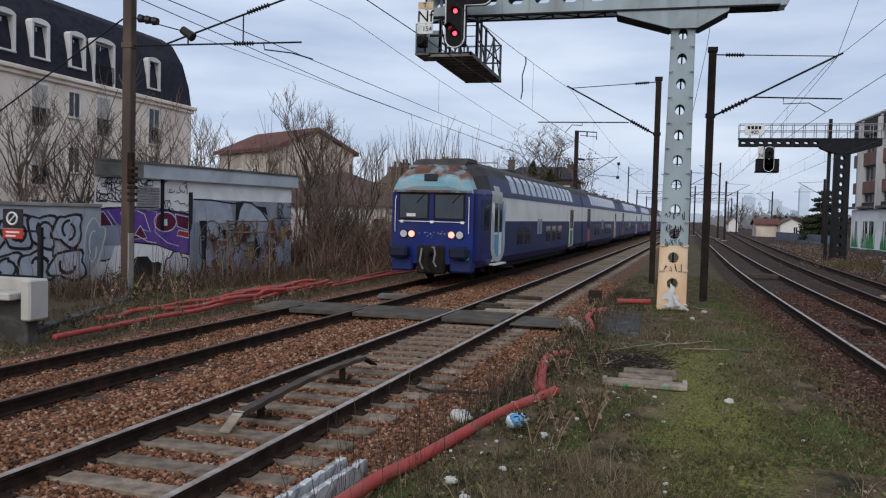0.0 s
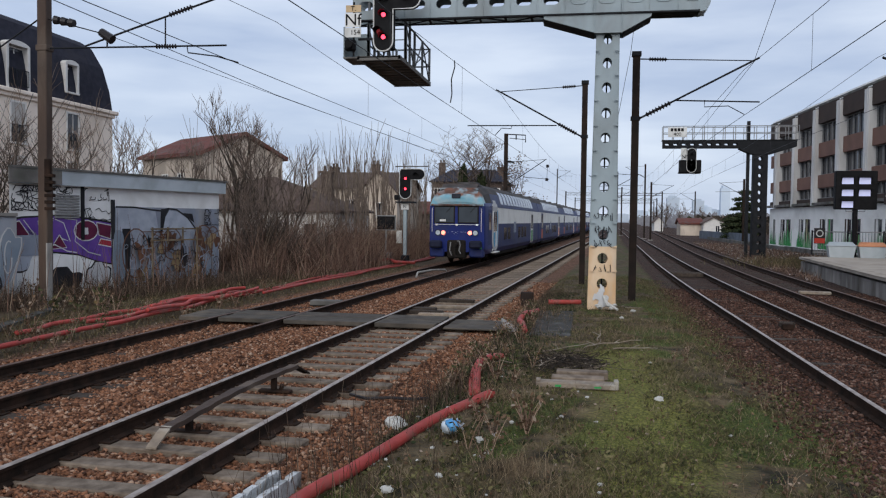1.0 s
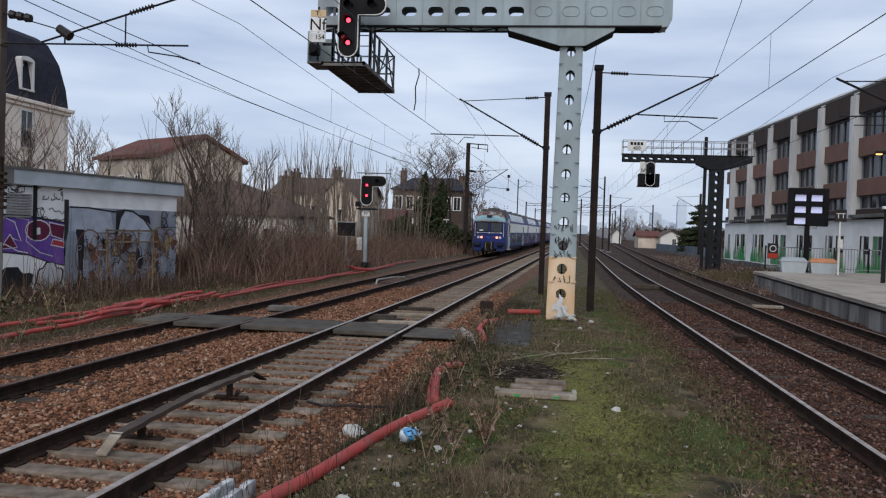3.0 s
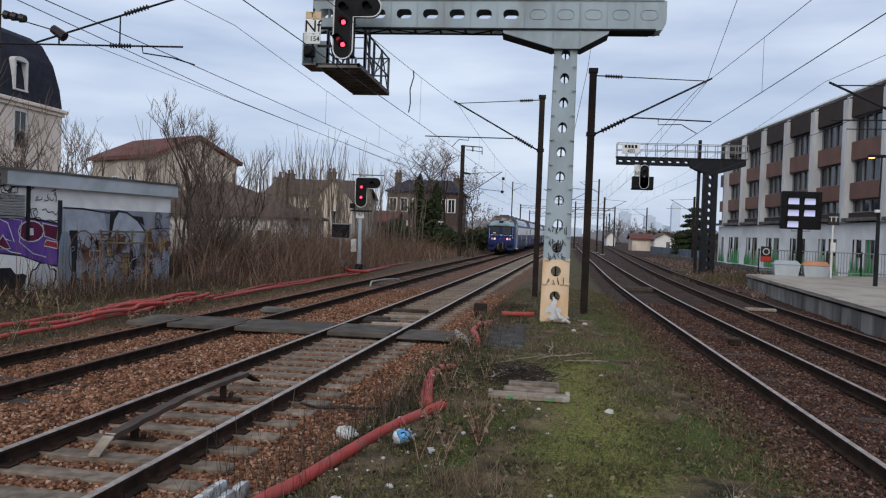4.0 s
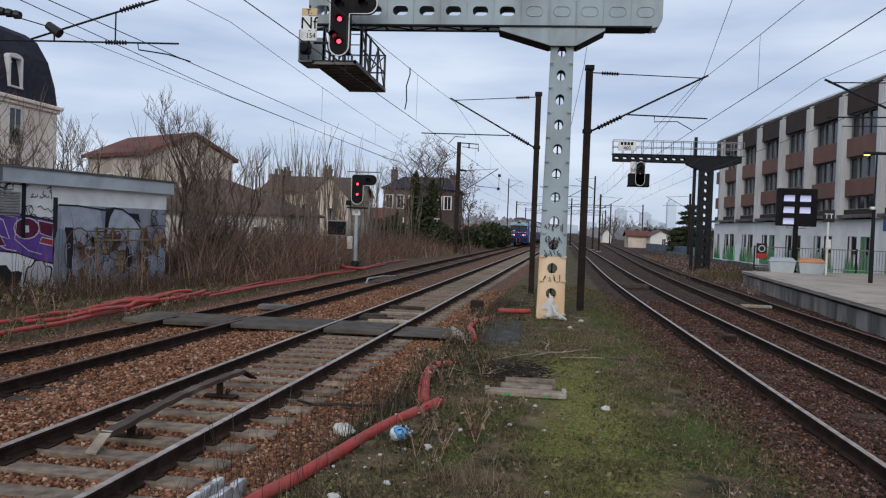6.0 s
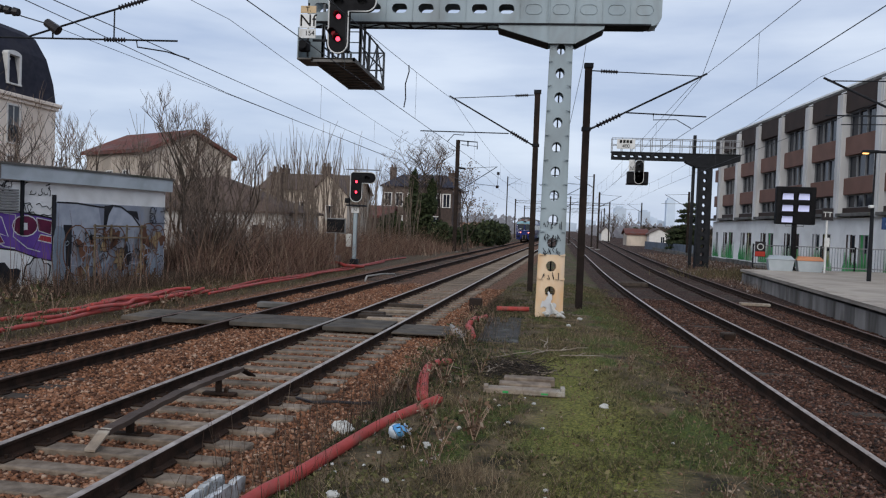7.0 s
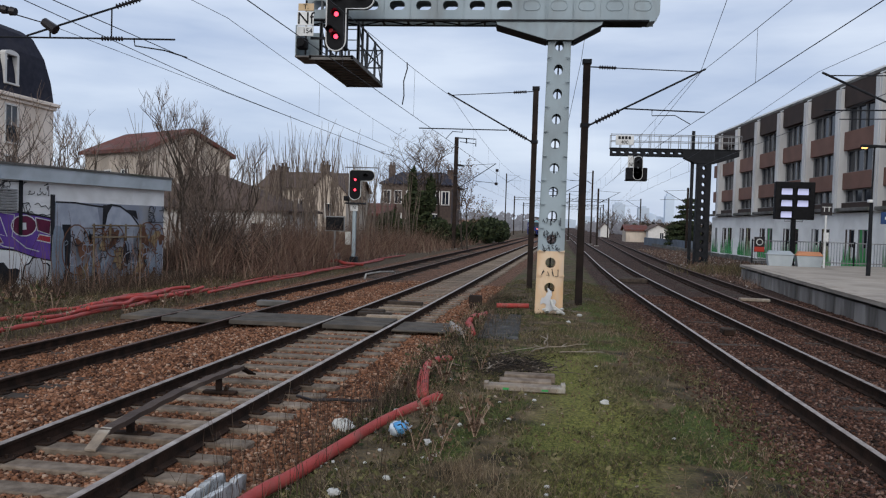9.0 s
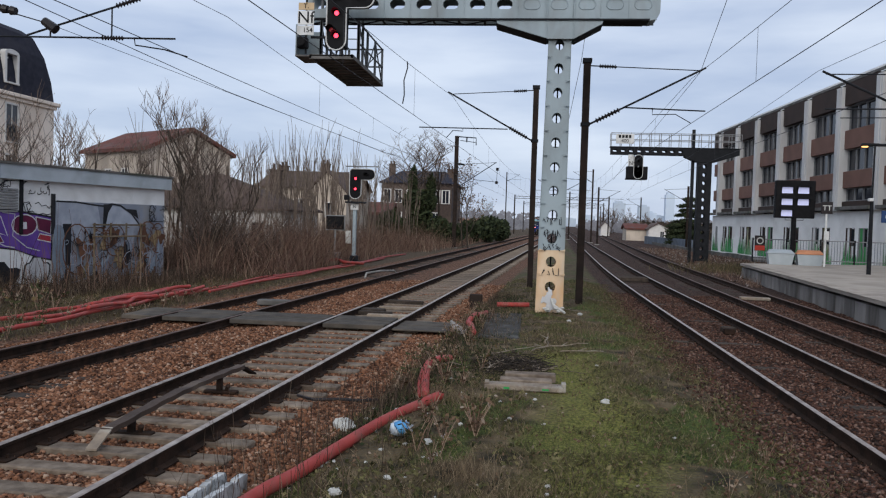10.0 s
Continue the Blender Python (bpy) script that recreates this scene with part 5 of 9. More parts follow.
def platform_lamp():
    t = thing("street_lamp", "dark lamp post with a lit warm lamp head", "lamp post", pose(13.82, 35.4, 0.55))
    b = B()
    b.tube([(0, 0, -0.02), (0, 0, 3.1)], [0.09, 0.07], 10)
    b.tube([(0, 0, 3.1), (0.02, 0, 5.35), (0.9, 0, 5.32)], 0.04, 8)
    part("post", b, M_dark_steel, t)
    b = B()
    b.box(-0.52, 0.15, -0.1, 0.1, 5.28, 5.4, 0.03)
    b.tube([(0.0, 0, 5.34), (0.9, 0, 5.32)], 0.06, 6)
    part("lamp_head", b, M_dark_steel, t)
    b = B()
    b.box(-0.5, -0.26, -0.08, 0.06, 5.23, 5.3, 0.03)
    part("lamp_glass", b, M_lamp_warm, t, "lit warm lamp glass")
    b = B()
    b.box(-0.18, 0.0, -0.2, 0.0, 3.02, 3.14, 0.02)
    part("camera_housing", b, M_white, t)
    s = thing("station_name_sign", "dark blue sign panel hanging over the platform", "sign", pose(14.15, 35.2, 3.05))
    b = B()
    b.box(0, 1.4, 0, 0.06, -0.35, 0.15, 0.01)
    part("panel", b, M_sign_blue, s)
    b = B()
    for i in range(5):
        b.box(0.15 + i * 0.22, 0.3 + i * 0.22, -0.006, 0.0, -0.16, -0.05)
    part("illegible_line", b, M_white, s)


platform_lamp()


def grit_bin(x, y, lid, label):
    t = thing("grit_bin", label, "grit bin", pose(x, y, 0.55, 0, 0, -8), "grit bins on the platform")
    b = B()
    vs = [(s * 0.62 * k, d * 0.42 * k, z) for k, z in ((0.86, 0.0), (1.0, 0.55)) for s, d in ((-1, -1), (1, -1), (1, 1), (-1, 1))]
    b.add(vs, [(0, 1, 2, 3), (4, 5, 6, 7), (0, 1, 5, 4), (1, 2, 6, 5), (2, 3, 7, 6), (3, 0, 4, 7)])
    part("tub", b, M_bin_grey, t)
    b = B()
    b.box(-0.66, 0.66, -0.46, 0.46, 0.55, 0.6, 0.015)
    b.prism([(-0.62, -0.42, 0.6), (0.62, -0.42, 0.6), (0.5, -0.1, 0.76), (-0.5, -0.1, 0.76)], (0, 0.45, 0))
    part("lid", b, lid, t)


grit_bin(12.5, 43.1, M_bin_grey, "grey plastic grit bin with pale domed lid")
grit_bin(13.9, 43.05, M_bin_orange, "grey plastic grit bin with orange lid")


def platform_fence():
    t = thing("metal_fence", "dark grey metal railing across the platform end", "fence", pose(11.9, 46.0, 0.55))
    b = B()
    for z in (0.12, 1.2):
        b.box(0, 6.9, -0.025, 0.025, z, z + 0.05)
    part("rail", b, M_frame_grey, t)
    for x in np.arange(0, 6.95, 0.147):
        b = B()
        w = 0.035 if round(x / 0.147) % 12 == 0 else 0.011
        b.box(x - w, x + w, -w, w, 0.0, 1.3 if w > 0.02 else 1.22)
        part("bar", b, M_dark_steel if w > 0.02 else M_frame_grey, t)
    s = thing("prohibition_sign", "red and dark prohibition sign on the railing", "sign", pose(12.25, 45.92, 1.35))
    b = B()
    b.box(-0.28, 0.28, 0, 0.02, -0.2, 0.62, 0.005)
    board = part("board", b, M_sign_dark, s)
    b = B()
    b.box(-0.26, 0.26, -0.006, 0.0, -0.18, 0.08)
    part("red_panel", b, M_sign_red, board)
    b = B()
    ring = circle(0, 0.34, 0.16, 20)
    b.tube([(x, -0.012, z) for x, z in ring + ring[:1]], 0.03, 5, 0, False)
    part("ring", b, M_white, board)


platform_fence()


# ---------------------------------------------------------------- office building behind the platform
def office():
    """Local x runs along the facade away from the viewer, y into the building."""
    a = math.degrees(math.atan2(1, -0.051))
    t = thing("office_building", "long pale office block with brown spandrels and pilasters", "office building", pose(17.1 + 0.051 * 80.2, 0, 0, 0, 0, a))

    def put(b):
        b.v = [(x, -y, z) for x, y, z in b.v]
        return b

    x0, x1 = 16.0, 80.9
    marks = [47.2 + 5.2 * k for k in range(-6, 7)]
    b = B()
    b.box(x0, x1, 0.5, 14, -0.3, 11.2)
    part("core_wall", put(b), M_office_dark, t)
    # ground floor with tall openings
    edges = []
    for i, m in enumerate(marks[:-1]):
        for c in (m + 1.75, m + 3.45):
            edges.append((c - 0.6, c + 0.6))
    edges += [(79.0, 79.7)]
    b = B()
    xa = x0
    for e0, e1 in sorted(edges):
        if e0 > xa:
            b.box(xa, e0, 0.0, 0.5, -0.3, 3.55)
        b.box(e0, e1, 0.0, 0.5, -0.3, 0.25)
        b.box(e0, e1, 0.0, 0.5, 2.55, 3.55)
        xa = e1
    b.box(xa, x1, 0.0, 0.5, -0.3, 3.55)
    b.box(x1 - 0.3, x1, 0.5, 14, -0.3, 3.55)
    part("ground_floor_wall", put(b), M_office_white, t)
    for i, (e0, e1) in enumerate(sorted(edges)):
        far = e0 > 44
        w = new("window")
        w.parent = t
        b = B()
        b.box(e0, e1, 0.06, 0.1, 0.25, 2.55)
        kinds = [M_spray_green, M_office_white, M_mural_yellow, M_office_white, M_mural_green, M_office_white]
        part("infill_panel", put(b), kinds[i % 6] if far else M_win, w)
        b = B()
        mid = (e0 + e1) / 2
        b.box(mid - 0.07, mid + 0.07, 0.0, 0.06, 0.25, 2.55)
        b.box(e0, e0 + 0.09, 0.0, 0.06, 0.25, 2.55)
        b.box(e1 - 0.09, e1, 0.0, 0.06, 0.25, 2.55)
        part("mullion", put(b), M_office_dark if i % 3 else M_frame_grey, w)
        if far:
            b = B()
            b.box(e0 + 0.08, mid - 0.1, 0.03, 0.058, 1.5, 2.5)
            part("pane", put(b), M_win, w)
            # painted plants low on the panel
            b = B()
            rng = random.Random(i)
            for k in range(9):
                c = e0 - 0.3 + 0.22 * k
                h = rng.uniform(0.5, 1.6)
                b.prism([(c - 0.1, -0.006 - 0.003 * k, 0.27), (c + 0.13, -0.006 - 0.003 * k, 0.27), (c + 0.09, -0.006 - 0.003 * k, 0.27 + h * 0.6), (c + rng.uniform(-0.1, 0.1), -0.006 - 0.003 * k, 0.27 + h)], (0, 0.003, 0))
            part("painted_plant", put(b), (M_spray_green, M_spray_green, M_mural_green)[i % 3], w)
    # upper floors: bands of panel and glass between the pilasters
    rows = [("sill_panel", 3.78, 4.15, M_office_dark), ("window", 4.15, 4.95, None), ("spandrel", 4.95, 5.95, M_office_brown), ("window", 5.95, 7.3, None), ("spandrel", 7.3, 8.42, M_office_brown), ("window", 8.42, 9.9, None), ("parapet_panel", 9.9, 11.25, M_office_dark)]
    for m in marks:
        b = B()
        b.box(m - 0.38, m + 0.38, -0.28, 0.5, 3.55, 11.05, 0.02)
        b.box(m - 0.2, m + 0.2, -0.32, -0.28, 3.6, 11.0, 0.01)
        part("pilaster", put(b), M_office_pilaster, t)
        e0, e1 = m + 0.38, min(m + 4.82, x1)
        if e1 - e0 < 0.6:
            continue
        for name, z0, z1, material in rows:
            if material:
                b = B()
                b.box(e0, e1, 0.0 if name != "parapet_panel" else -0.08, 0.5, z0, z1, 0.015)
                part(name, put(b), material, t)
            else:
                w = new("window")
                w.parent = t
                b = B()
                b.box(e0, e1, 0.34, 0.38, z0, z1)
                part("pane", put(b), M_win, w)
                b = B()
                for k in range(5):
                    c = e0 + (e1 - e0) * k / 4
                    b.box(max(e0, c - 0.04), min(e1, c + 0.04), 0.24, 0.34, z0, z1)
                b.box(e0, e1, 0.26, 0.34, z0, z0 + 0.06)
                b.box(e0, e1, 0.26, 0.34, z1 - 0.06, z1)
                part("frame", put(b), M_frame_grey, w)
        b = B()
        b.box(e0, e1, -0.42, 0.3, 3.62, 3.82, 0.02)
        part("ledge", put(b), M_concrete_dark, t)
    b = B()
    b.box(x0, x1, -0.1, 14, 11.25, 11.4)
    part("roof", put(b), M_concrete_dark, t)
    b = B()
    for k in range(7):
        an = math.pi / 2 * k / 6
        b.tube([(x0, 1.0 - 1.05 * math.sin(an), 11.2 + 0.62 * math.cos(an)), (x1, 1.0 - 1.05 * math.sin(an), 11.2 + 0.62 * math.cos(an))], 0.04, 4)
    for x in np.arange(x0, x1, 1.3):
        b.tube([(x, 1.0 - 1.05 * math.sin(math.pi / 2 * k / 5), 11.2 + 0.62 * math.cos(math.pi / 2 * k / 5)) for k in range(6)], 0.025, 4)
    part("roof_railing", put(b), M_office_white, t)


office()


# ---------------------------------------------------------------- platform end beyond the train's track
def left_platform():
    t = thing("station_platform", "raised concrete platform end with pale edging slab", "platform", kind="structure")
    b = B()
    b.box(-16.0, -9.8, 11.0, 11.26, -0.4, 0.62, 0.02)
    part("retaining_wall", b, M_wall_soot, t)
    b = B()
    b.box(-16.0, -9.9, 10.72, 11.16, 0.62, 0.74, 0.02)
    part("edging_slab", b, M_concrete_light, t)
    b = B()
    b.box(-16.0, -9.86, 11.164, 11.34, 0.624, 0.95, 0.02)
    part("upstand", b, M_concrete_light, t)
    b = B()
    b.box(-9.856, -9.66, 10.9, 11.34, 0.28, 0.95, 0.03)
    part("end_post", b, M_concrete_light, t)
    b = B()
    b.prism([(-10.4, 12.0, -0.4), (-10.7, 12.0, -0.4), (-12.6, 17.6, -0.4), (-12.36, 17.6, -0.4)], (0, 0, 0.38))
    part("low_kerb", b, M_wall_soot, t)
    s = thing("prohibition_sign", "black and red no-crossing sign on a dark railing", "sign", pose(-11.42, 12.6, 0.42))
    b = B()
    b.box(-0.36, 0.09, 0.0, 0.03, 1.3, 1.66, 0.01)
    board = part("board", b, M_sign_dark, s)
    b = B()
    b.box(-0.36, 0.09, 0.0, 0.03, 1.1, 1.285, 0.01)
    red = part("red_panel", b, M_sign_red, s)
    b = B()
    for k in range(2):
        b.box(-0.28, 0.02 - 0.08 * k, -0.006, 0.0, 1.21 - 0.07 * k, 1.24 - 0.07 * k)
    part("illegible_line", b, M_white, red)
    b = B()
    ring = circle(-0.13, 1.48, 0.11, 20)
    b.tube([(x, -0.012, z) for x, z in ring + ring[:1]], 0.02, 5, 0, False)
    b.tube([(-0.2, -0.012, 1.41), (-0.06, -0.012, 1.55)], 0.016, 5)
    part("ring", b, M_white, board)
    f = thing("metal_fence", "short dark metal railing at the platform end", "fence", pose(-11.42, 12.7, 0.1))
    for x in (-1.3, 0.4):
        b = B()
        b.box(x - 0.04, x + 0.04, -0.04, 0.04, -0.05, 1.65, 0.005)
        part("post", b, M_dark_steel, f)
    b = B()
    for z in (0.2, 0.7, 1.55):
        b.box(-1.3, 0.4, -0.02, 0.02, z, z + 0.04)
    part("rail", b, M_dark_steel, f)
    for x in np.arange(-1.2, 0.4, 0.2):
        b = B()
        b.box(x - 0.012, x + 0.012, -0.012, 0.012, 0.2, 0.72)
        part("bar", b, M_dark_steel, f)


left_platform()


# ---------------------------------------------------------------- painted shed and wall; local x along the wall, -y towards the rails
SHED = pose(-12.7, 27.0, 0, 0, 0, 77.3)


def blob(b, cx, cz, w, h, y, slot, seed, n=22, rough=0.16, tilt=0.0):
    """A rounded sprayed patch, 2 mm thick, on the wall plane at depth y."""
    rng = random.Random(seed)
    a0, k = rng.uniform(0, 6), rng.choice((2, 3, 3, 4))
    pts = []
    for i in range(n):
        a = 2 * math.pi * i / n
        r = 1 + rough * math.sin(k * a + a0) + rough * 0.6 * math.sin((k + 2) * a - a0)
        sx, sz = math.copysign(abs(math.cos(a)) ** 0.7, math.cos(a)), math.copysign(abs(math.sin(a)) ** 0.7, math.sin(a))
        dx, dz = sx * r * w / 2, sz * r * h / 2
        pts.append((cx + dx * math.cos(tilt) - dz * math.sin(tilt), y, cz + dx * math.sin(tilt) + dz * math.cos(tilt)))
    b.prism(pts, (0, -0.002, 0), slot)
    return pts


def stroke(b, pts, w, y, slot):
    """A flat painted line of width w."""
    p = [Vector((q[0], 0, q[1])) for q in pts]
    l_, r_ = [], []
    for i, q in enumerate(p):
        d = (p[min(i + 1, len(p) - 1)] - p[max(i - 1, 0)]).normalized()
        nrm = Vector((-d.z, 0, d.x)) * w / 2
        l_.append(q + nrm)
        r_.append(q - nrm)
    vs = [(q.x, y, q.z) for q in l_ + r_]
    k = len(p)
    b.add(vs, [(i, i + 1, k + i + 1, k + i) for i in range(k - 1)], slot)


def bubble_letters(parent, x0, x1, z0, z1, fills, outline, seed, y=-0.012, count=4, name="graffiti", line=0.035):
    """Fat overlapping sprayed shapes with dark outlines and thin inner strokes: no legible word."""
    rng = random.Random(seed)
    w = (x1 - x0) / count
    for i in range(count):
        cx, cz = x0 + w * (i + 0.5), (z0 + z1) / 2 + rng.uniform(-0.05, 0.05) * (z1 - z0)
        tilt = rng.uniform(-0.25, 0.25)
        yy = y - 0.008 * i
        b = B()
        blob(b, cx, cz, w * 1.3, (z1 - z0) * 1.0, yy, 0, seed + i, tilt=tilt)
        blob(b, cx, cz, w * 1.3 - 2 * line, (z1 - z0) - 2 * line, yy - 0.003, 1 + i % (len(fills)), seed + i, tilt=tilt)
        for k in range(2):
            a = rng.uniform(0, 6)
            pts = [(cx + w * 0.34 * math.cos(a + s * 0.45) * (1 - 0.06 * s), cz + (z1 - z0) * 0.3 * math.sin(a + s * 0.45) * (1 - 0.05 * s)) for s in range(7)]
            stroke(b, pts, line, yy - 0.0068, 0)
        part(name, b, [outline] + fills, parent, "sprayed bubble-shaped graffiti")


def tags(parent, x0, x1, z0, z1, material, seed, count, y=-0.014, size=0.2):
    """Small quick sprayed scribbles."""
    rng = random.Random(seed)
    for i in range(count):
        b = B()
        cx, cz, s = rng.uniform(x0, x1), rng.uniform(z0, z1), size * rng.uniform(0.6, 1.3)
        pts, a = [(cx, cz)], rng.uniform(0, 6)
        for k in range(rng.randint(4, 9)):
            a += rng.uniform(-1.6, 1.9)
            q = pts[-1]
            pts.append((min(x1, max(x0, q[0] + s * 0.45 * math.cos(a) + 0.02)), min(z1, max(z0, q[1] + s * 0.45 * math.sin(a)))))
        stroke(b, pts, 0.026, y - 0.0002 * i, 0)
        part("graffiti_tag", b, material, parent)


def shed():
    t = thing("concrete_shed", "flat-roofed white trackside shed covered in colourful graffiti", "shed", SHED)
    b = B()
    b.prism([(-8.45, 0.0, -0.3), (0.0, 0.0, -0.3), (0.0, 5.0, -0.3), (-4.2, 5.0, -0.3)], (0, 0, 3.3))
    part("wall", b, M_shed_wall, t)
    b = B()
    b.prism([(-8.6, -0.16, 3.0), (0.18, -0.16, 3.0), (0.18, 5.2, 3.0), (-4.05, 5.2, 3.0)], (0, 0, 0.4))
    part("fascia", b, M_fascia, t)
    b = B()
    b.prism([(-8.63, -0.2, 3.4), (0.22, -0.2, 3.4), (0.22, 5.25, 3.4), (-4.0, 5.25, 3.4)], (0, 0, 0.06))
    part("roof_edge", b, M_concrete_dark, t)
    b = B()
    b.box(-4.9, -0.05, -0.03, 0.0, -0.2, 2.46)
    part("panel", b, M_shed_panel, t)
    b = B()
    b.box(-5.02, -4.9, -0.05, 0.0, 1.5, 2.66)
    b.box(-4.6, -4.28, -0.045, -0.03, -0.1, 1.8)
    part("dark_strip", b, M_spray_black, t)
    b = B()
    b.box(-6.14, -6.04, -0.05, 0.0, 1.5, 3.0)
    part("downpipe", b, M_dark_steel, t)
    for k in range(9):
        b = B()
        b.box(-7.05, -6.22, -0.05, -0.01, 2.1 + k * 0.075, 2.15 + k * 0.075, 0.006)
        part("vent_slat", b, M_frame_grey, t)
    # railing in front of the panel
    for z in (1.4, 1.76):
        b = B()
        b.box(-3.6, -1.2, -0.24, -0.2, z, z + 0.05, 0.006)
        part("timber_rail", b, M_timber_dark, t)
    for x in (-3.5, -2.8, -2.1, -1.4):
        b = B()
        b.box(x, x + 0.05, -0.198, -0.148, -0.2 if x in (-3.5, -1.4) else 1.3, 1.84, 0.006)
        part("timber_post", b, M_timber_dark, t)
    # the panel's mural: two pale arches above, a tangle of dull patches below
    def patch(name, pts, y, material, words=""):
        b = B()
        b.prism([(x, y, z) for x, z in pts], (0, -0.002, 0))
        part(name, b, material, t, words)

    patch("graffiti", [(-4.86, 1.3), (-4.86, 2.44), (-4.1, 2.43), (-3.2, 2.36), (-2.95, 1.3)], -0.034, M_spray_silver, "pale sprayed arch")
    patch("graffiti", [(-2.85, 1.2), (-2.88, 2.2), (-2.6, 2.38), (-2.2, 2.35), (-1.7, 2.12), (-1.35, 1.8), (-1.2, 1.2)], -0.034, M_spray_silver, "pale sprayed arch")
    patch("graffiti", [(-2.98, 1.5), (-2.95, 2.42), (-2.55, 2.42), (-2.75, 2.15), (-2.85, 1.75)], -0.038, M_spray_black, "black sprayed wedge")
    patch("graffiti", [(-1.95, 2.3), (-1.45, 2.28), (-1.35, 1.98)], -0.038, M_spray_black, "black sprayed wedge")
    rng = random.Random(77)
    sprays = [M_spray_brown, M_spray_yellow, M_spray_sky, M_spray_brown, M_shed_panel, M_spray_yellow, M_spray_silver, M_spray_sky, M_spray_brown, M_spray_black]
    for i in range(34):
        b = B()
        cx = -4.0 + 3.8 * rng.random()
        cz = rng.uniform(0.1, 1.45)
        blob(b, cx, cz, rng.uniform(0.18, 0.5), rng.uniform(0.3, 0.75), -0.034 - 0.003 * i, 0, 140 + i, 16, 0.3, rng.uniform(-0.6, 0.6))
        part("graffiti", b, sprays[i % 10], t, "faded sprayed mural shape")
    b = B()
    stroke(b, [(-4.86, 2.45), (-4.1, 2.45), (-3.3, 2.38), (-2.95, 2.36)], 0.05, -0.042, 0)
    stroke(b, [(-2.95, 2.36), (-2.6, 2.44), (-2.2, 2.4), (-1.7, 2.16), (-1.3, 1.8)], 0.05, -0.043, 0)
    part("graffiti_line", b, M_spray_black, t)
    for cx, cz, rx, rz in ((-4.15, 1.05, 0.55, 0.75), (-2.55, 1.3, 0.45, 0.5), (-1.0, 1.3, 0.5, 0.6), (-0.5, 1.35, 0.35, 0.5), (-3.2, 1.1, 0.35, 0.6)):
        b = B()
        stroke(b, [(cx + rx * math.cos(a / 9 * math.pi), cz + rz * math.sin(a / 9 * math.pi)) for a in range(-2, 15)], 0.04, -0.142, 0)
        part("graffiti_line", b, M_spray_brown, t)
    tags(t, -4.4, -0.1, 0.1, 1.7, M_spray_brown, 41, 22, -0.146, 0.6)
    tags(t, -4.4, -0.1, 0.1, 1.5, M_spray_black, 42, 16, -0.152, 0.5)
    tags(t, -4.4, -0.3, 0.1, 1.2, M_spray_silver, 43, 14, -0.158, 0.45)
    # purple piece with wine-red letters edged in white
    def tri(x, z):
        return (-5.0 + (x - 305) / 120, 2.16 - (z - 310) * 0.0054)

    edge = [(-145, 345), (-60, 322), (60, 312), (150, 318), (230, 332), (306, 348), (304, 566), (240, 548), (150, 505), (60, 490), (-145, 478)]
    patch("graffiti", [tri(x + (6 if x > 0 else -6), z + (-9 if z < 400 else 9)) for x, z in edge], -0.005, M_spray_black, "black sprayed border")
    patch("graffiti", [tri(*p) for p in edge], -0.009, M_spray_purple, "purple sprayed ground")
    for shape, m in (([(-130, 355), (-75, 335), (-40, 400), (-70, 465), (-125, 440)], M_spray_wine), ([(-5, 335), (55, 322), (45, 370), (5, 445)], M_spray_wine), ([(78, 405), (108, 472), (42, 478)], M_spray_wine), ([(236, 342), (304, 358), (300, 432), (246, 410)], M_spray_wine), ([(254, 430), (303, 442), (303, 476), (244, 460)], M_spray_red), ([(150 + 52 * math.cos(a / 7 * math.pi) + 40, 385 - 54 * math.sin(a / 7 * math.pi)) for a in range(14)], M_spray_wine)):
        patch("graffiti", [tri(*p) for p in shape], -0.013, m, "wine-red sprayed letter shape")
        b = B()
        stroke(b, [tri(*p) for p in shape + shape[:1]], 0.032, -0.0165, 0)
        part("graffiti_line", b, M_spray_white, t)
    patch("graffiti", [tri(178, 370), tri(198, 370), tri(200, 405), tri(180, 407)], -0.0175, M_spray_white, "small white counter")
    for line in ([(100, 322), (150, 330), (142, 440), (200, 500), (255, 520)], [(-20, 480), (60, 455), (110, 490), (150, 500)], [(60, 325), (95, 345), (122, 440), (86, 425)], [(-60, 330), (-20, 400), (-45, 470)]):
        b = B()
        stroke(b, [tri(*p) for p in line], 0.03, -0.0185, 0)
        part("graffiti_line", b, M_spray_white, t)
    b = B()
    blob(b, -5.5, 0.45, 0.9, 0.75, -0.006, 1, 8)
    blob(b, -5.5, 0.45, 0.8, 0.65, -0.009, 0, 8)
    blob(b, -4.75, 0.9, 0.5, 1.7, -0.05, 2, 9, rough=0.05)
    blob(b, -6.8, 0.35, 1.3, 0.7, -0.006, 1, 18)
    part("graffiti", b, [M_spray_white, M_spray_black, M_spray_sky], t)
    tags(t, -6.0, -5.0, 2.05, 2.4, M_spray_black, 3, 4, size=0.4)
    tags(t, -8.3, -5.1, 2.62, 2.96, M_spray_black, 4, 30)
    tags(t, -8.4, -7.2, 2.3, 2.95, M_spray_black, 14, 22, size=0.35)
    tags(t, -0.9, -0.05, 1.9, 2.44, M_spray_black, 5, 16, -0.1)
    tags(t, -4.9, -4.4, 0.2, 1.4, M_spray_sky, 6, 14, -0.062)
    b = B()
    b.box(-8.6, -6.95, -0.19, -0.163, 3.02, 3.39)
    part("fascia_patch", b, M_concrete_dark, t)
    w = thing("boundary_wall", "low painted boundary wall with silver and black graffiti", "wall", SHED, kind="structure")
    b = B()
    b.box(-20.0, -8.47, -0.28, -0.05, -0.3, 2.14)
    part("wall", b, M_wall_grey, w)
    b = B()
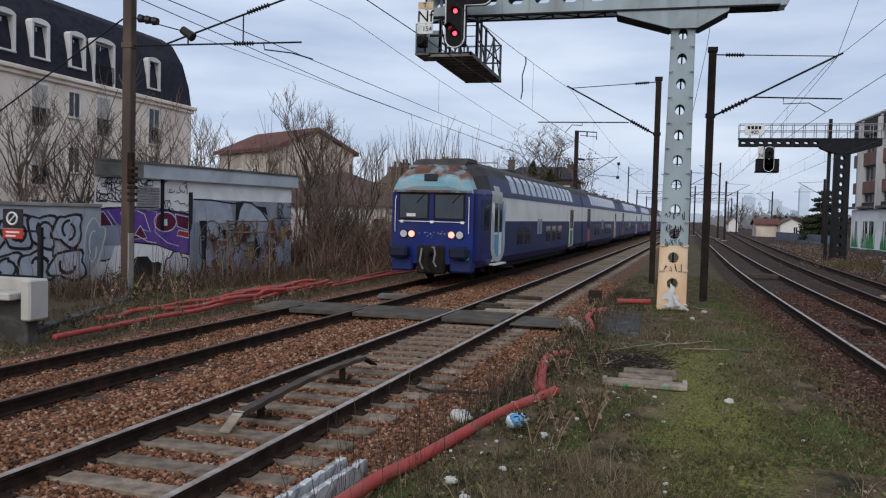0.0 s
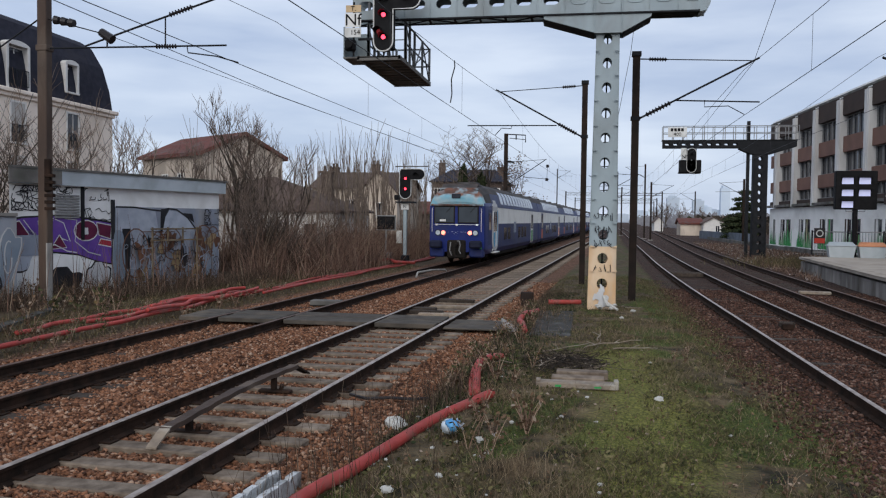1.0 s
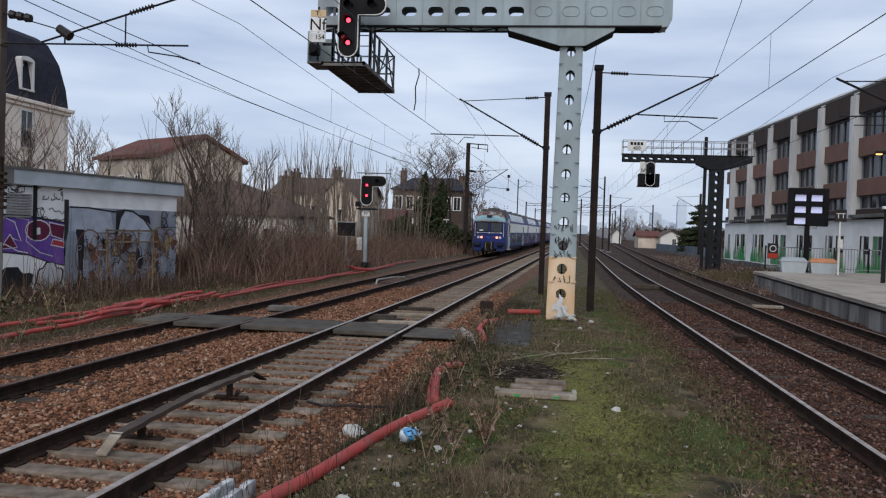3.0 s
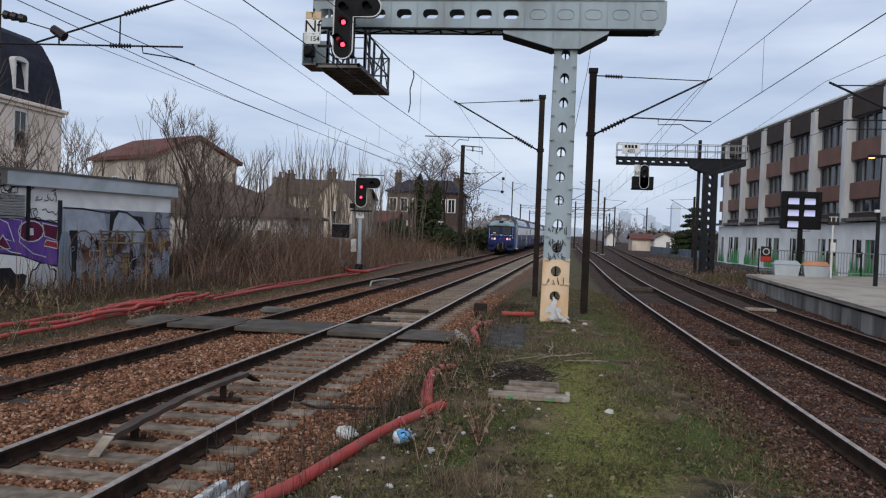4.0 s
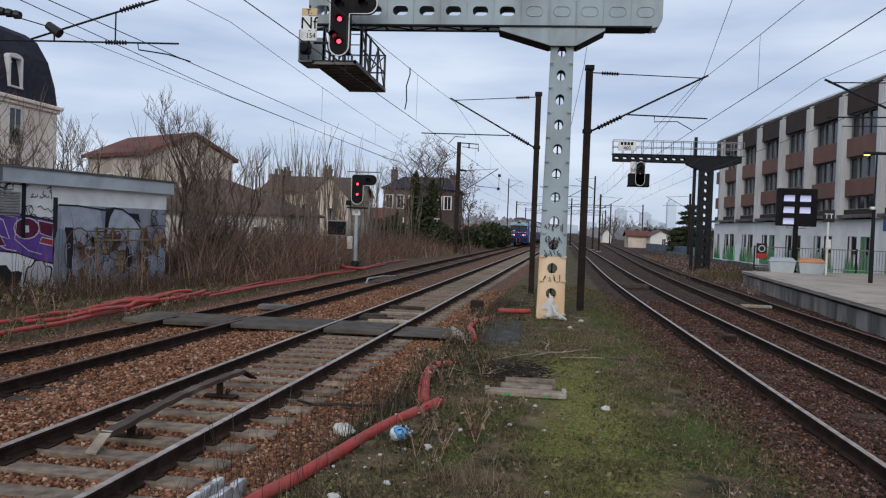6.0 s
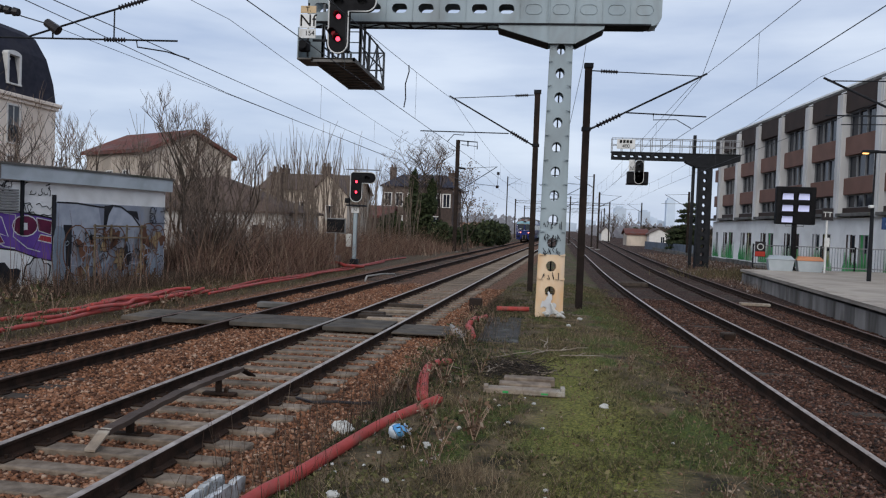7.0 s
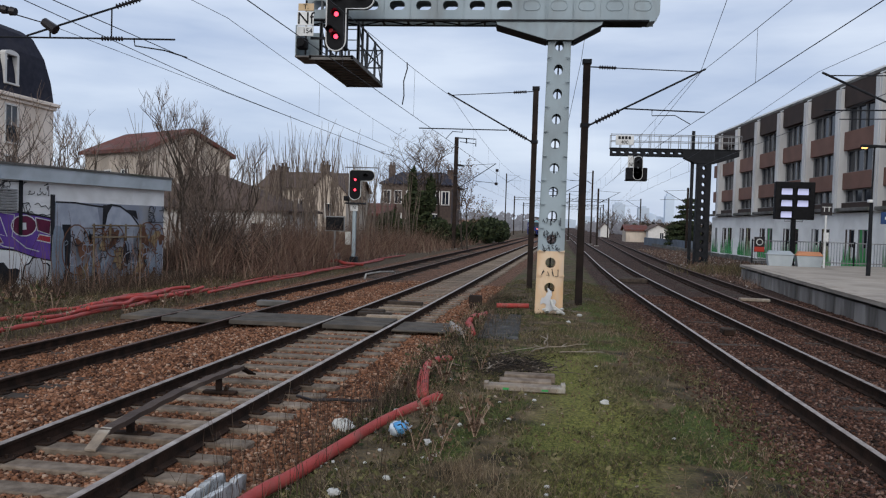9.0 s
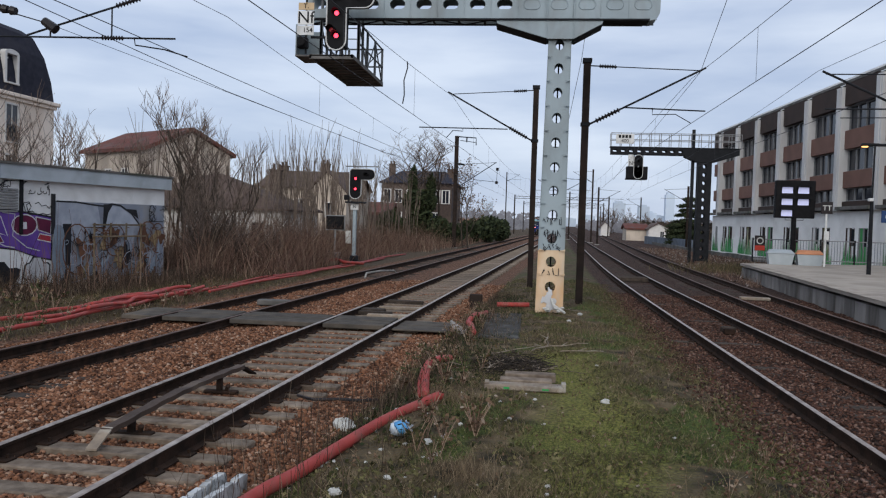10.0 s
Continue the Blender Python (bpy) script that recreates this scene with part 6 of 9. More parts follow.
    b.box(-20.0, -8.47, -0.34, 0.02, 2.14, 2.23, 0.01)
    part("cap", b, M_concrete, w)
    bubble_letters(w, -11.9, -9.15, 1.1, 1.95, [M_spray_silver], M_spray_black, 21, -0.29, 4, line=0.07)
    bubble_letters(w, -11.6, -9.05, 0.25, 1.05, [M_spray_silver], M_spray_black, 25, -0.292, 3, line=0.07)
    b = B()
    blob(b, -8.25, 1.3, 1.2, 1.3, -0.006, 1, 31)
    blob(b, -8.2, 1.25, 1.05, 1.1, -0.009, 0, 31)
    b.box(-8.5, -7.3, -0.02, -0.012, 1.1, 1.65, 0, 2)
    part("graffiti", b, [M_wall_grey, M_spray_black, M_shed_panel], t)
    bubble_letters(w, -8.95, -8.5, 0.4, 1.9, [M_spray_sky, M_spray_green], M_spray_white, 28, -0.289, 1)


shed()


# ---------------------------------------------------------------- houses beyond the shed
def window_on(parent, m, w, h, surround=0.12, shutter=0.0, bars=False, round_top=False):
    """A window in a wall plane: local x along the wall, -y outwards; m puts its lower middle."""
    wd = new("window")
    wd.parent = parent
    wd.matrix_local = m
    b = B()
    s = surround
    b.box(-w / 2 - s, -w / 2, -0.07, 0.05, -s * 0.7, h + s, 0.01)
    b.box(w / 2, w / 2 + s, -0.07, 0.05, -s * 0.7, h + s, 0.01)
    if round_top:
        k = 10
        arch = [(w / 2 * math.cos(math.pi * i / k), 0, h + 0.28 * h / 2 * math.sin(math.pi * i / k)) for i in range(k + 1)]
        outer = [((w / 2 + s) * math.cos(math.pi * i / k), 0, h + (0.28 * h / 2 + s) * math.sin(math.pi * i / k)) for i in range(k + 1)]
        for i in range(k):
            b.prism([(p[0], -0.07, p[2]) for p in (arch[i], arch[i + 1], outer[i + 1], outer[i])], (0, 0.12, 0))
    else:
        b.box(-w / 2, w / 2, -0.07, 0.05, h, h + s, 0.01)
    part("surround", b, M_trim, wd)
    b = B()
    b.box(-w / 2 - s, w / 2 + s, -0.14, 0.05, -s * 0.7 - 0.05, -s * 0.7 + 0.02, 0.01)
    part("sill", b, M_trim, wd)
    b = B()
    if round_top:
        b.prism([(-w / 2, -0.005, 0)] + [(w / 2, -0.005, 0)] + [(p[0], -0.005, p[2]) for p in arch], (0, 0.02, 0))
    else:
        b.box(-w / 2, w / 2, -0.005, 0.02, 0, h)
    part("pane", b, M_win, wd)
    b = B()
    b.box(-0.03, 0.03, -0.03, 0.0, 0, h)
    b.box(-w / 2, -w / 2 + 0.05, -0.03, 0, 0, h)
    b.box(w / 2 - 0.05, w / 2, -0.03, 0, 0, h)
    part("frame", b, M_trim, wd)
    if shutter:
        b = B()
        b.box(-w / 2, w / 2, -0.05, -0.006, h * (1 - shutter), h)
        part("roller_shutter", b, M_shutter, wd)
    if bars:
        b = B()
        for z in (0.08, 0.85):
            b.box(-w / 2 - 0.03, w / 2 + 0.03, -0.16, -0.13, z, z + 0.03)
        for x in (-w / 2, -w / 6, w / 6, w / 2):
            b.box(x - 0.015, x + 0.015, -0.155, -0.135, 0.08, 0.87)
        for x in (-w / 2, -w / 6, w / 6):
            b.tube([(x, -0.145, 0.1), (x + w / 3, -0.145, 0.85)], 0.016, 4)
            b.tube([(x, -0.145, 0.85), (x + w / 3, -0.145, 0.1)], 0.016, 4)
        b.box(-w / 2 - 0.03, w / 2 + 0.03, -0.16, -0.13, 0.45, 0.49)
        part("balcony_bars", b, M_dark_steel, wd)
    return wd


def apartment_house():
    """Beige block with a mansard roof; the front stands at x = -29 and faces the rails."""
    t = thing("apartment_building", "beige rendered apartment house with dark slate mansard roof", "apartment building", pose(-29, 46.6, 0, 0, 0, 90))
    # local x = -(46.6 - y), -y local = towards the rails
    b = B()
    b.box(-40, 0, 0, 13, -0.3, 8.4)
    part("wall", b, M_render, t)
    b = B()
    b.box(-40.2, 0.25, -0.3, 13.2, 8.4, 8.62, 0.04)
    b.box(-40.1, 0.12, -0.15, 13.1, 8.2, 8.4, 0.03)
    part("cornice", b, M_render, t)
    b = B()
    sec = [(0.0, 8.62), (0.12, 9.8), (0.4, 11.2), (0.85, 12.3), (1.3, 12.65), (6.5, 13.1)]
    for (i0, z0), (i1, z1) in zip(sec, sec[1:]):
        lo = [(-40 + i0, i0, z0), (-i0, i0, z0), (-i0, 13 - i0, z0), (-40 + i0, 13 - i0, z0)]
        hi = [(-40 + i1, i1, z1), (-i1, i1, z1), (-i1, 13 - i1, z1), (-40 + i1, 13 - i1, z1)]
        for k in range(4):
            j = (k + 1) % 4
            b.add([lo[k], lo[j], hi[j], hi[k]], [(0, 1, 2, 3)])
    part("mansard_roof", b, M_slate, t)

    def dormer(y, w, h, z, bars):
        x = y - 46.6
        d = new("dormer")
        d.parent = t
        d.matrix_local = pose(x, 0.1, z)
        b = B()
        # a surround with a flat arch, standing out from the slates, and the window set back in it
        for q in (-1, 1):
            b.box(min(q * (w / 2 - 0.04), q * (w / 2 + 0.16)), max(q * (w / 2 - 0.04), q * (w / 2 + 0.16)), -0.12, 1.2, -0.12, h + 0.1, 0.02)
        b.box(-w / 2 - 0.16, w / 2 + 0.16, -0.16, 1.2, -0.2, -0.1, 0.02)
        arch = [((w / 2 + 0.16) * math.cos(math.pi * i / 10), -0.12, h + 0.1 + 0.26 * math.sin(math.pi * i / 10)) for i in range(11)]
        b.prism(arch, (0, 1.4, 0))
        b.box(-w / 2 + 0.03, w / 2 - 0.03, 0.22, 0.9, -0.1, h + 0.08)
        part("dormer_body", b, M_trim, d)
        wd = w - 0.36
        for name, bx, m in (("pane", (-wd / 2, wd / 2, 0.19, 0.215, 0.05, h - 0.05), M_win), ("frame", (-0.03, 0.03, 0.16, 0.186, 0.05, h - 0.05), M_trim)):
            b = B()
            b.box(*bx)
            part(name, b, m, d)
        if bars:
            b = B()
            for zz in (0.1, 0.9):
                b.box(-w / 2, w / 2, -0.15, -0.12, zz, zz + 0.04)
            for i in range(10):
                xx = -w / 2 + w * i / 9
                b.box(xx - 0.014, xx + 0.014, -0.148, -0.122, 0.1, 0.9)
            part("balcony_bars", b, M_dark_steel, d)

    for y, w, h, z, bars in ((42.6, 0.95, 1.35, 9.3, False), (38.1, 1.5, 2.05, 8.75, True), (36.0, 0.95, 1.35, 9.35, False), (33.4, 0.95, 1.4, 9.35, False), (31.2, 0.95, 1.4, 9.35, False), (28.5, 1.5, 2.05, 8.75, True), (26, 0.95, 1.4, 9.35, False)):
        dormer(y, w, h, z, bars)
    for y in (42.6, 38.0, 35.75, 33.3, 30.3, 28.0, 25.5):
        x = y - 46.6
        for f, z in enumerate((5.95, 3.15, 0.4)):
            tall = y in (42.6, 38.0, 33.3, 28.0)
            window_on(t, pose(x, 0, z if tall else z + 0.75), 1.05 if tall else 0.85, 2.0 if tall else 1.2, 0.1, 0.55 if y in (33.3, 38.0) and f < 2 else 0, tall)
    b = B()
    b.box(0.0, 2.2, 2.0, 9, -0.3, 5.2, 0.03)
    part("side_wing", b, M_render, t)


apartment_house()


def gable_house(name, label, x0, x1, y0, y1, eave, ridge, along, wall, roof, chimneys=(), windows=(), hip=0.0, turn=0.0):
    """A house with a pitched roof; along: 'x' or 'y', the way of its ridge. Windows on the front (-y): (x, z, w, h)."""
    t = thing(name, label, "house", pose((x0 + x1) / 2, (y0 + y1) / 2, 0, 0, 0, turn) @ pose(0, (y0 - y1) / 2, 0))
    hx, d = (x1 - x0) / 2, y1 - y0
    b = B()
    b.box(-hx, hx, 0, d, -0.4, eave)
    if along == "y":
        b.prism([(-hx, 0.0, eave), (hx, 0.0, eave), (0, 0.0, ridge - 0.1)], (0, d, 0))
    elif not hip:
        b.prism([(-hx, 0, eave), (-hx, d, eave), (-hx, d / 2, ridge - 0.1)], (2 * hx, 0, 0))
    part("wall", b, wall, t)
    o = 0.35
    b = B()
    th = Vector((0, 0, 0.3 if roof is M_tile else 0.12))
    if along == "y":
        sl = (ridge - eave) / hx
        for s in (-1, 1):
            b.prism([(s * (hx + o), -o, eave - o * sl), (0, -o, ridge), (0, d + o, ridge), (s * (hx + o), d + o, eave - o * sl)], th)
    else:
        sl = (ridge - eave) / (d / 2)
        h_ = hip
        b.prism([(-hx - o, -o, eave - o * sl), (hx + o, -o, eave - o * sl), (hx + o - h_, d / 2, ridge), (-hx - o + h_, d / 2, ridge)], th)
        b.prism([(-hx - o, d + o, eave - o * sl), (hx + o, d + o, eave - o * sl), (hx + o - h_, d / 2, ridge), (-hx - o + h_, d / 2, ridge)], th)
        if h_:
            for s in (-1, 1):
                b.prism([(s * (hx + o), -o, eave - o * sl), (s * (hx + o), d + o, eave - o * sl), (s * (hx + o - h_), d / 2, ridge)], th)
    rf = part("roof", b, roof, t)
    for cx, cy, ch in chimneys:
        b = B()
        b.box(cx - 0.4, cx + 0.4, cy - 0.3, cy + 0.3, eave, ch, 0.03)
        b.box(cx - 0.48, cx + 0.48, cy - 0.38, cy + 0.38, ch, ch + 0.12, 0.02)
        for k in (-0.2, 0.2):
            b.tube([(cx + k, cy, ch + 0.1), (cx + k, cy, ch + 0.5)], 0.11, 8)
        part("chimney", b, M_brick, rf)
    for wx, wz, ww, wh in windows:
        window_on(t, pose(wx, -0.01, wz), ww, wh, 0.1)
    return t


gable_house("house", "house with weathered red tile roof among bare trees", -36.7, -26.7, 62.2, 69.7, 7.15, 8.85, "x", M_render_house, M_tile, [], [(-3.5, 4.2, 0.9, 1.4), (-1.0, 4.2, 0.9, 1.4), (1.6, 4.2, 0.9, 1.4), (-3.5, 1.4, 0.9, 1.4), (1.6, 1.4, 0.9, 1.4)], 0, -34)
gable_house("house", "low house with brown tile roof and white wall", -27.6, -15.6, 50, 58, 2.75, 4.9, "x", M_trim, M_tile_brown, [(3.5, 6, 5.4)], [(4.3, 0.6, 0.9, 1.2)], 6.0)
gable_house("house", "cream rendered house with brown roof and chimneys", -25.8, -17.2, 75, 84, 5.1, 6.7, "x", M_render_house, M_tile_brown, [(0.8, 4.5, 7.5), (-3.4, 4.5, 7.2)], [(-3.0, 2.6, 0.9, 1.3), (-0.5, 2.6, 0.9, 1.3), (2.2, 2.6, 0.9, 1.3)])
gable_house("house", "pale gable-ended house beyond bare shrubs", -20.6, -17.0, 73, 80, 4.6, 6.5, "y", M_render_house, M_tile_brown, [], [(0.3, 2.4, 0.8, 1.2)])
gable_house("brick_house", "tall dark brick house with rows of pale windows", -18.8, -10.1, 100, 112, 6.9, 8.6, "x", M_brick, M_slate, [(-4.0, 5, 9.4), (3.6, 5, 8.9)], [(-3.7, 4.5, 0.85, 1.5), (-2.3, 4.5, 0.85, 1.5), (-0.8, 4.5, 0.85, 1.5), (2.4, 4.5, 0.85, 1.5), (3.6, 4.5, 0.85, 1.5), (-3.7, 1.7, 0.85, 1.5), (-2.3, 1.7, 0.85, 1.5), (-0.8, 1.7, 0.85, 1.5), (2.4, 1.7, 0.85, 1.5)], 1.8)
gable_house("house", "lower pale stone wing with red roof edge", -22.5, -16.5, 92, 98, 2.9, 4.0, "x", M_brick, M_tile, [], [])
gable_house("house", "small white house with brown gable across the tracks", 20.6, 24.2, 150, 158, 2.1, 3.1, "y", M_trim, M_tile_brown, [], [(0.6, 0.5, 0.7, 1.1)])
gable_house("house", "cream house with red tile roof across the tracks", 17.0, 20.7, 153, 159, 1.9, 2.7, "x", M_render_house, M_tile, [], [])
gable_house("house", "distant low house with pale gable", 17.4, 19.6, 215, 222, 2.2, 3.4, "y", M_trim, M_tile_brown, [], [])


# ---------------------------------------------------------------- double-deck train; local y runs from its tail forwards
SECTION = [(1.3, 0.5), (1.41, 0.75), (1.41, 2.0), (1.41, 2.86), (1.37, 3.04), (1.22, 3.52), (1.0, 3.8), (0.6, 4.0), (0.0, 4.07)]


def loft(b, stations, slot_of):
    """Half sections mirrored and joined along y; stations: (y, width factor, height factor over the waist, floor)."""
    rings = []
    for y, w, k, low in stations:
        half = [(x * w, max(low, z) if z < 1 else (z if z < 2.9 else 2.9 + (z - 2.9) * k)) for x, z in SECTION]
        ring = [(x, y, z) for x, z in half] + [(-x, y, z) for x, z in half[-2::-1]]
        rings.append(ring)
    k = len(rings[0])
    base = len(b.v)
    b.v += [p for ring in rings for p in ring]
    for i in range(len(rings) - 1):
        for j in range(k - 1):
            b.f.append((base + i * k + j, base + i * k + j + 1, base + (i + 1) * k + j + 1, base + (i + 1) * k + j))
            b.m.append(slot_of(min(j, k - 2 - j), (stations[i][0] + stations[i + 1][0]) / 2))
        b.f.append((base + i * k, base + (i + 1) * k, base + (i + 1) * k + k - 1, base + i * k + k - 1))
        b.m.append(3)
    return rings


def roof_x(z):
    """The half width of the body at a height."""
    for (xa, za), (xb, zb) in zip(SECTION, SECTION[1:]):
        if za <= z <= zb:
            return xa + (xb - xa) * (z - za) / (zb - za)
    return SECTION[-1][0]


def side_patch(b, s, y0, y1, z0, z1, out, slot=0):
    """A pane that lies on the body's side between two heights, standing out by a little."""
    zs = sorted({z0, z1} | {z for _, z in SECTION if z0 < z < z1})
    vs = []
    for z in zs:
        x = roof_x(z) + out
        vs += [(s * x, y0, z), (s * x, y1, z)]
    b.add(vs, [(2 * i, 2 * i + 1, 2 * i + 3, 2 * i + 2) for i in range(len(zs) - 1)], slot)
    inner = [(s * (roof_x(z) - 0.01), y, z) for z in zs for y in (y0, y1)]
    n = len(zs)
    o = len(b.v)
    b.v += inner
    e = o - 2 * n
    for q in ([(e + 2 * i, e + 2 * i + 2, o + 2 * i + 2, o + 2 * i) for i in range(n - 1)] + [(e + 2 * i + 1, e + 2 * i + 3, o + 2 * i + 3, o + 2 * i + 1) for i in range(n - 1)] + [(e, e + 1, o + 1, o), (e + 2 * n - 2, e + 2 * n - 1, o + 2 * n - 1, o + 2 * n - 2)]):
        b.f.append(q)
        b.m.append(slot)


def bogie(parent, y):
    g = new("bogie")
    g.parent = parent
    g.matrix_local = pose(0, y, 0)
    b = B()
    for s in (-1, 1):
        b.box(s * 1.0 - 0.08, s * 1.0 + 0.08, -1.8, 1.8, 0.42, 0.68, 0.04)
        for a in (-1.25, 1.25):
            b.box(s * 1.0 - 0.14, s * 1.0 + 0.14, a - 0.2, a + 0.2, 0.28, 0.62, 0.04)
    b.box(-1.0, 1.0, -0.3, 0.3, 0.4, 0.62, 0.04)
    part("bogie_frame", b, M_under, g)
    for a in (-1.25, 1.25):
        for s in (-1, 1):
            b = B()
            b.tube([(s * 0.7, a, 0.45), (s * 0.8, a, 0.45)], 0.44, 20)
            b.tube([(s * 0.66, a, 0.45), (s * 0.7, a, 0.45)], 0.47, 20)
            part("wheel", b, M_rail_side, g)


def train_door(parent, y, tint, painted):
    """A pair of narrow door leaves with dark panes, a step below; on both sides."""
    for s in (-1, 1):
        d = new("door")
        d.parent = parent
        b = B()
        side_patch(b, s, y - 0.72, y + 0.72, 0.62, 2.78, 0.012)
        part("leaf", b, tint, d)
        for k in (-1, 1):
            b = B()
            side_patch(b, s, y + k * 0.34 - 0.24, y + k * 0.34 + 0.24, 1.62, 2.62, 0.02)
            part("pane", b, M_train_dark, d)
        b = B()
        side_patch(b, s, y - 0.012, y + 0.012, 0.65, 2.75, 0.022)
        part("seam", b, M_spray_black, d)
        b = B()
        b.box(min(s * 1.3, s * 1.55), max(s * 1.3, s * 1.55), y - 0.75, y + 0.75, 0.5, 0.56, 0.01)
        part("step", b, M_cream if painted else M_under, d)
        if painted and s > 0:
            b = B()
            out = []
            for i in range(15):
                a = math.pi + math.pi * i / 14
                out.append((y + 0.98 * math.cos(a), 1.15 + 0.55 * math.sin(a)))
            out = [(y - 0.98, 2.3)] + out + [(y + 0.98, 2.6)]
            for (ya, za), (yb, zb) in zip(out, out[1:]):
                vs = [(1.432, ya, za), (1.432, yb, zb), (1.432, y + (yb - y) * 0.62, 1.2 + (zb - 1.2) * 0.7), (1.432, y + (ya - y) * 0.62, 1.2 + (za - 1.2) * 0.7)]
                b.add(vs + [(1.405, p[1], p[2]) for p in vs], [(0, 1, 2, 3), (4, 7, 6, 5), (0, 4, 5, 1), (2, 6, 7, 3)])
            side_patch(b, s, y - 0.95, y + 0.5, 2.66, 3.02, 0.03)
            side_patch(b, s, y - 0.5, y + 0.2, 3.02, 3.2, 0.03)
            part("sprayed_outline", b, M_spray_white, d, "white sprayed loop round the door")
            b = B()
            side_patch(b, s, y - 0.55, y + 0.05, 0.75, 1.55, 0.018)
            side_patch(b, s, y + 0.5, y + 0.66, 0.9, 2.7, 0.026)
            part("sprayed_patch", b, M_door_blue, d, "light blue sprayed patch")


def coach(cab, seed):
    rng = random.Random(seed)
    if cab:
        t = thing("driving_coach", "grubby dark blue double-deck driving coach with lit red tail lamps", "train coach")
    else:
        t = thing("passenger_coach", "blue and cream double-deck passenger coach with pale windows", "train coach", None, "coaches of the train")
    L = 24.2
    b = B()
    if cab:
        st = [(0.0, 0.955, 0.5, 0.62), (0.1, 0.975, 0.64, 0.6), (0.3, 0.99, 0.75, 0.55), (0.8, 1, 0.87, 0.5), (1.5, 1, 0.95, 0.5), (2.1, 1, 1.0, 0.5), (L, 1, 1, 0.5)]

        def slot_of(j, y):
            if y < 2.1:
                if j < 4:
                    return 0
                return (5 if j >= 6 or y > 0.25 else 4) if y < 0.55 else 3
            return 1 if j < 2 else 2 if j == 2 else 1 if j < 5 else 3
    else:
        st = [(0.25, 0.97, 0.97, 0.5), (0.4, 1, 1, 0.5), (L, 1, 1, 0.5)]

        def slot_of(j, y):
            return 1 if j < 2 else 2 if j == 2 else 1 if j < 5 else 3
    rings = loft(b, st, slot_of)
    k = len(rings[0])
    if cab:
        # tail face: blue below, peeling pale dome above, bulging a little
        low = [p for p in rings[0] if p[2] < 2.95]
        up = [p for p in rings[0] if p[2] >= 2.85]
        b.add([(x, y, z) for x, y, z in low], [tuple(range(len(low)))], 0)
        mid = len(up)
        for f0, f1, d0, d1 in ((1.0, 0.75, 0.0, -0.1), (0.75, 0.4, -0.1, -0.15)):
            c = (0, 0, 3.2)
            va = [(c[0] + (p[0] - c[0]) * f0, d0 if f0 < 1 else p[1], c[2] + (p[2] - c[2]) * f0) for p in up]
            vb = [(c[0] + (p[0] - c[0]) * f1, d1, c[2] + (p[2] - c[2]) * f1) for p in up]
            b.add(va + vb, [(i, (i + 1) % mid, mid + (i + 1) % mid, mid + i) for i in range(mid)], 4)
        b.add(vb, [tuple(range(mid))], 4)
        b.add([(p[0], p[1], p[2]) for p in rings[-1]], [tuple(range(k))], 3)
    else:
        for r in (rings[0], rings[-1]):
            b.add(list(r), [tuple(range(k))], 3)
    part("body", b, [M_blue, M_blue_dull, M_cream, M_roof_train, M_dome, M_dome_rust], t)
    b = B()
    b.box(-1.2, 1.2, 4.5, L - 4.5, 0.28, 0.52, 0.05)
    b.box(-1.1, 1.1, 0.9, L - 0.3, 0.45, 0.6)
    part("underframe", b, M_under, t)
    for y in (3.4, L - 3.2):
        bogie(t, y)
    # upper deck windows lie on the curve of the roof
    y = 5.2 if cab else 4.4
    while y < L - 4.3:
        for s in (-1, 1):
            b = B()
            side_patch(b, s, y, y + 0.98, 3.05, 3.52, 0.006)
            side_patch(b, s, y + 0.03, y + 0.95, 3.52, 3.7, 0.006)
            w = part("upper_window", b, M_train_win, t)
        y += 1.32
    for y0 in (6.2, 7.7, 12.4, 14.0, 15.6):
        for s in (-1, 1):
            b = B()
            side_patch(b, s, y0, y0 + 1.15, 1.1, 1.78, 0.004)
            part("lower_window", b, M_train_dark, t)
    for y0 in (10.3, 10.9):
        b = B()
        side_patch(b, 1, y0, y0 + 0.45, 1.45, 2.1, 0.005)
        part("notice", b, M_spray_silver, t)
    train_door(t, 3.05, M_cream if cab else M_blue_dull, cab)
    train_door(t, 20.1, M_cream, False)
    tint = (M_spray_green, M_spray_orange, M_door_blue, M_spray_brown)[seed % 4]
    for yy in (20.1,) if cab else (3.05, 20.1):
        b = B()
        side_patch(b, 1, yy - 0.5, yy + 0.35, 0.75, 1.5, 0.026)
        part("sprayed_patch", b, tint, t, "sprayed patch on the door")
    for s in (-1, 1):
        b = B()
        side_patch(b, s, 1.4 if cab else 0.6, L - 0.3, 2.85, 2.9, 0.02)
        part("gutter", b, M_blue_dull, t)
    for yy in (3.0, 9.0, 15.0, 21.0):
        b = B()
        b.box(-0.5, 0.5, yy - 0.5, yy + 0.5, 4.02, 4.13, 0.04)
        part("roof_vent", b, M_roof_train, t)
    if not cab:
        b = B()
        b.box(-0.75, 0.75, -0.35, 0.4, 0.9, 3.2, 0.05)
        part("gangway", b, M_under, t)
        return t
    # fittings of the tail face
    for x0, x1 in ((-1.08, -0.16), (0.1, 1.02)):
        w = new("windscreen")
        w.parent = t
        b = B()
        b.box(x0 - 0.06, x1 + 0.06, -0.02, 0.02, 2.0, 2.86, 0.03)
        part("rubber_seal", b, M_under, w)
        b = B()
        b.box(x0, x1, -0.03, -0.015, 2.06, 2.8, 0.004)
        part("pane", b, M_windscreen, w)
        b = B()
        b.tube([(x1 - 0.1, -0.05, 2.82), (x1 - 0.35, -0.05, 2.55)], 0.012, 5)
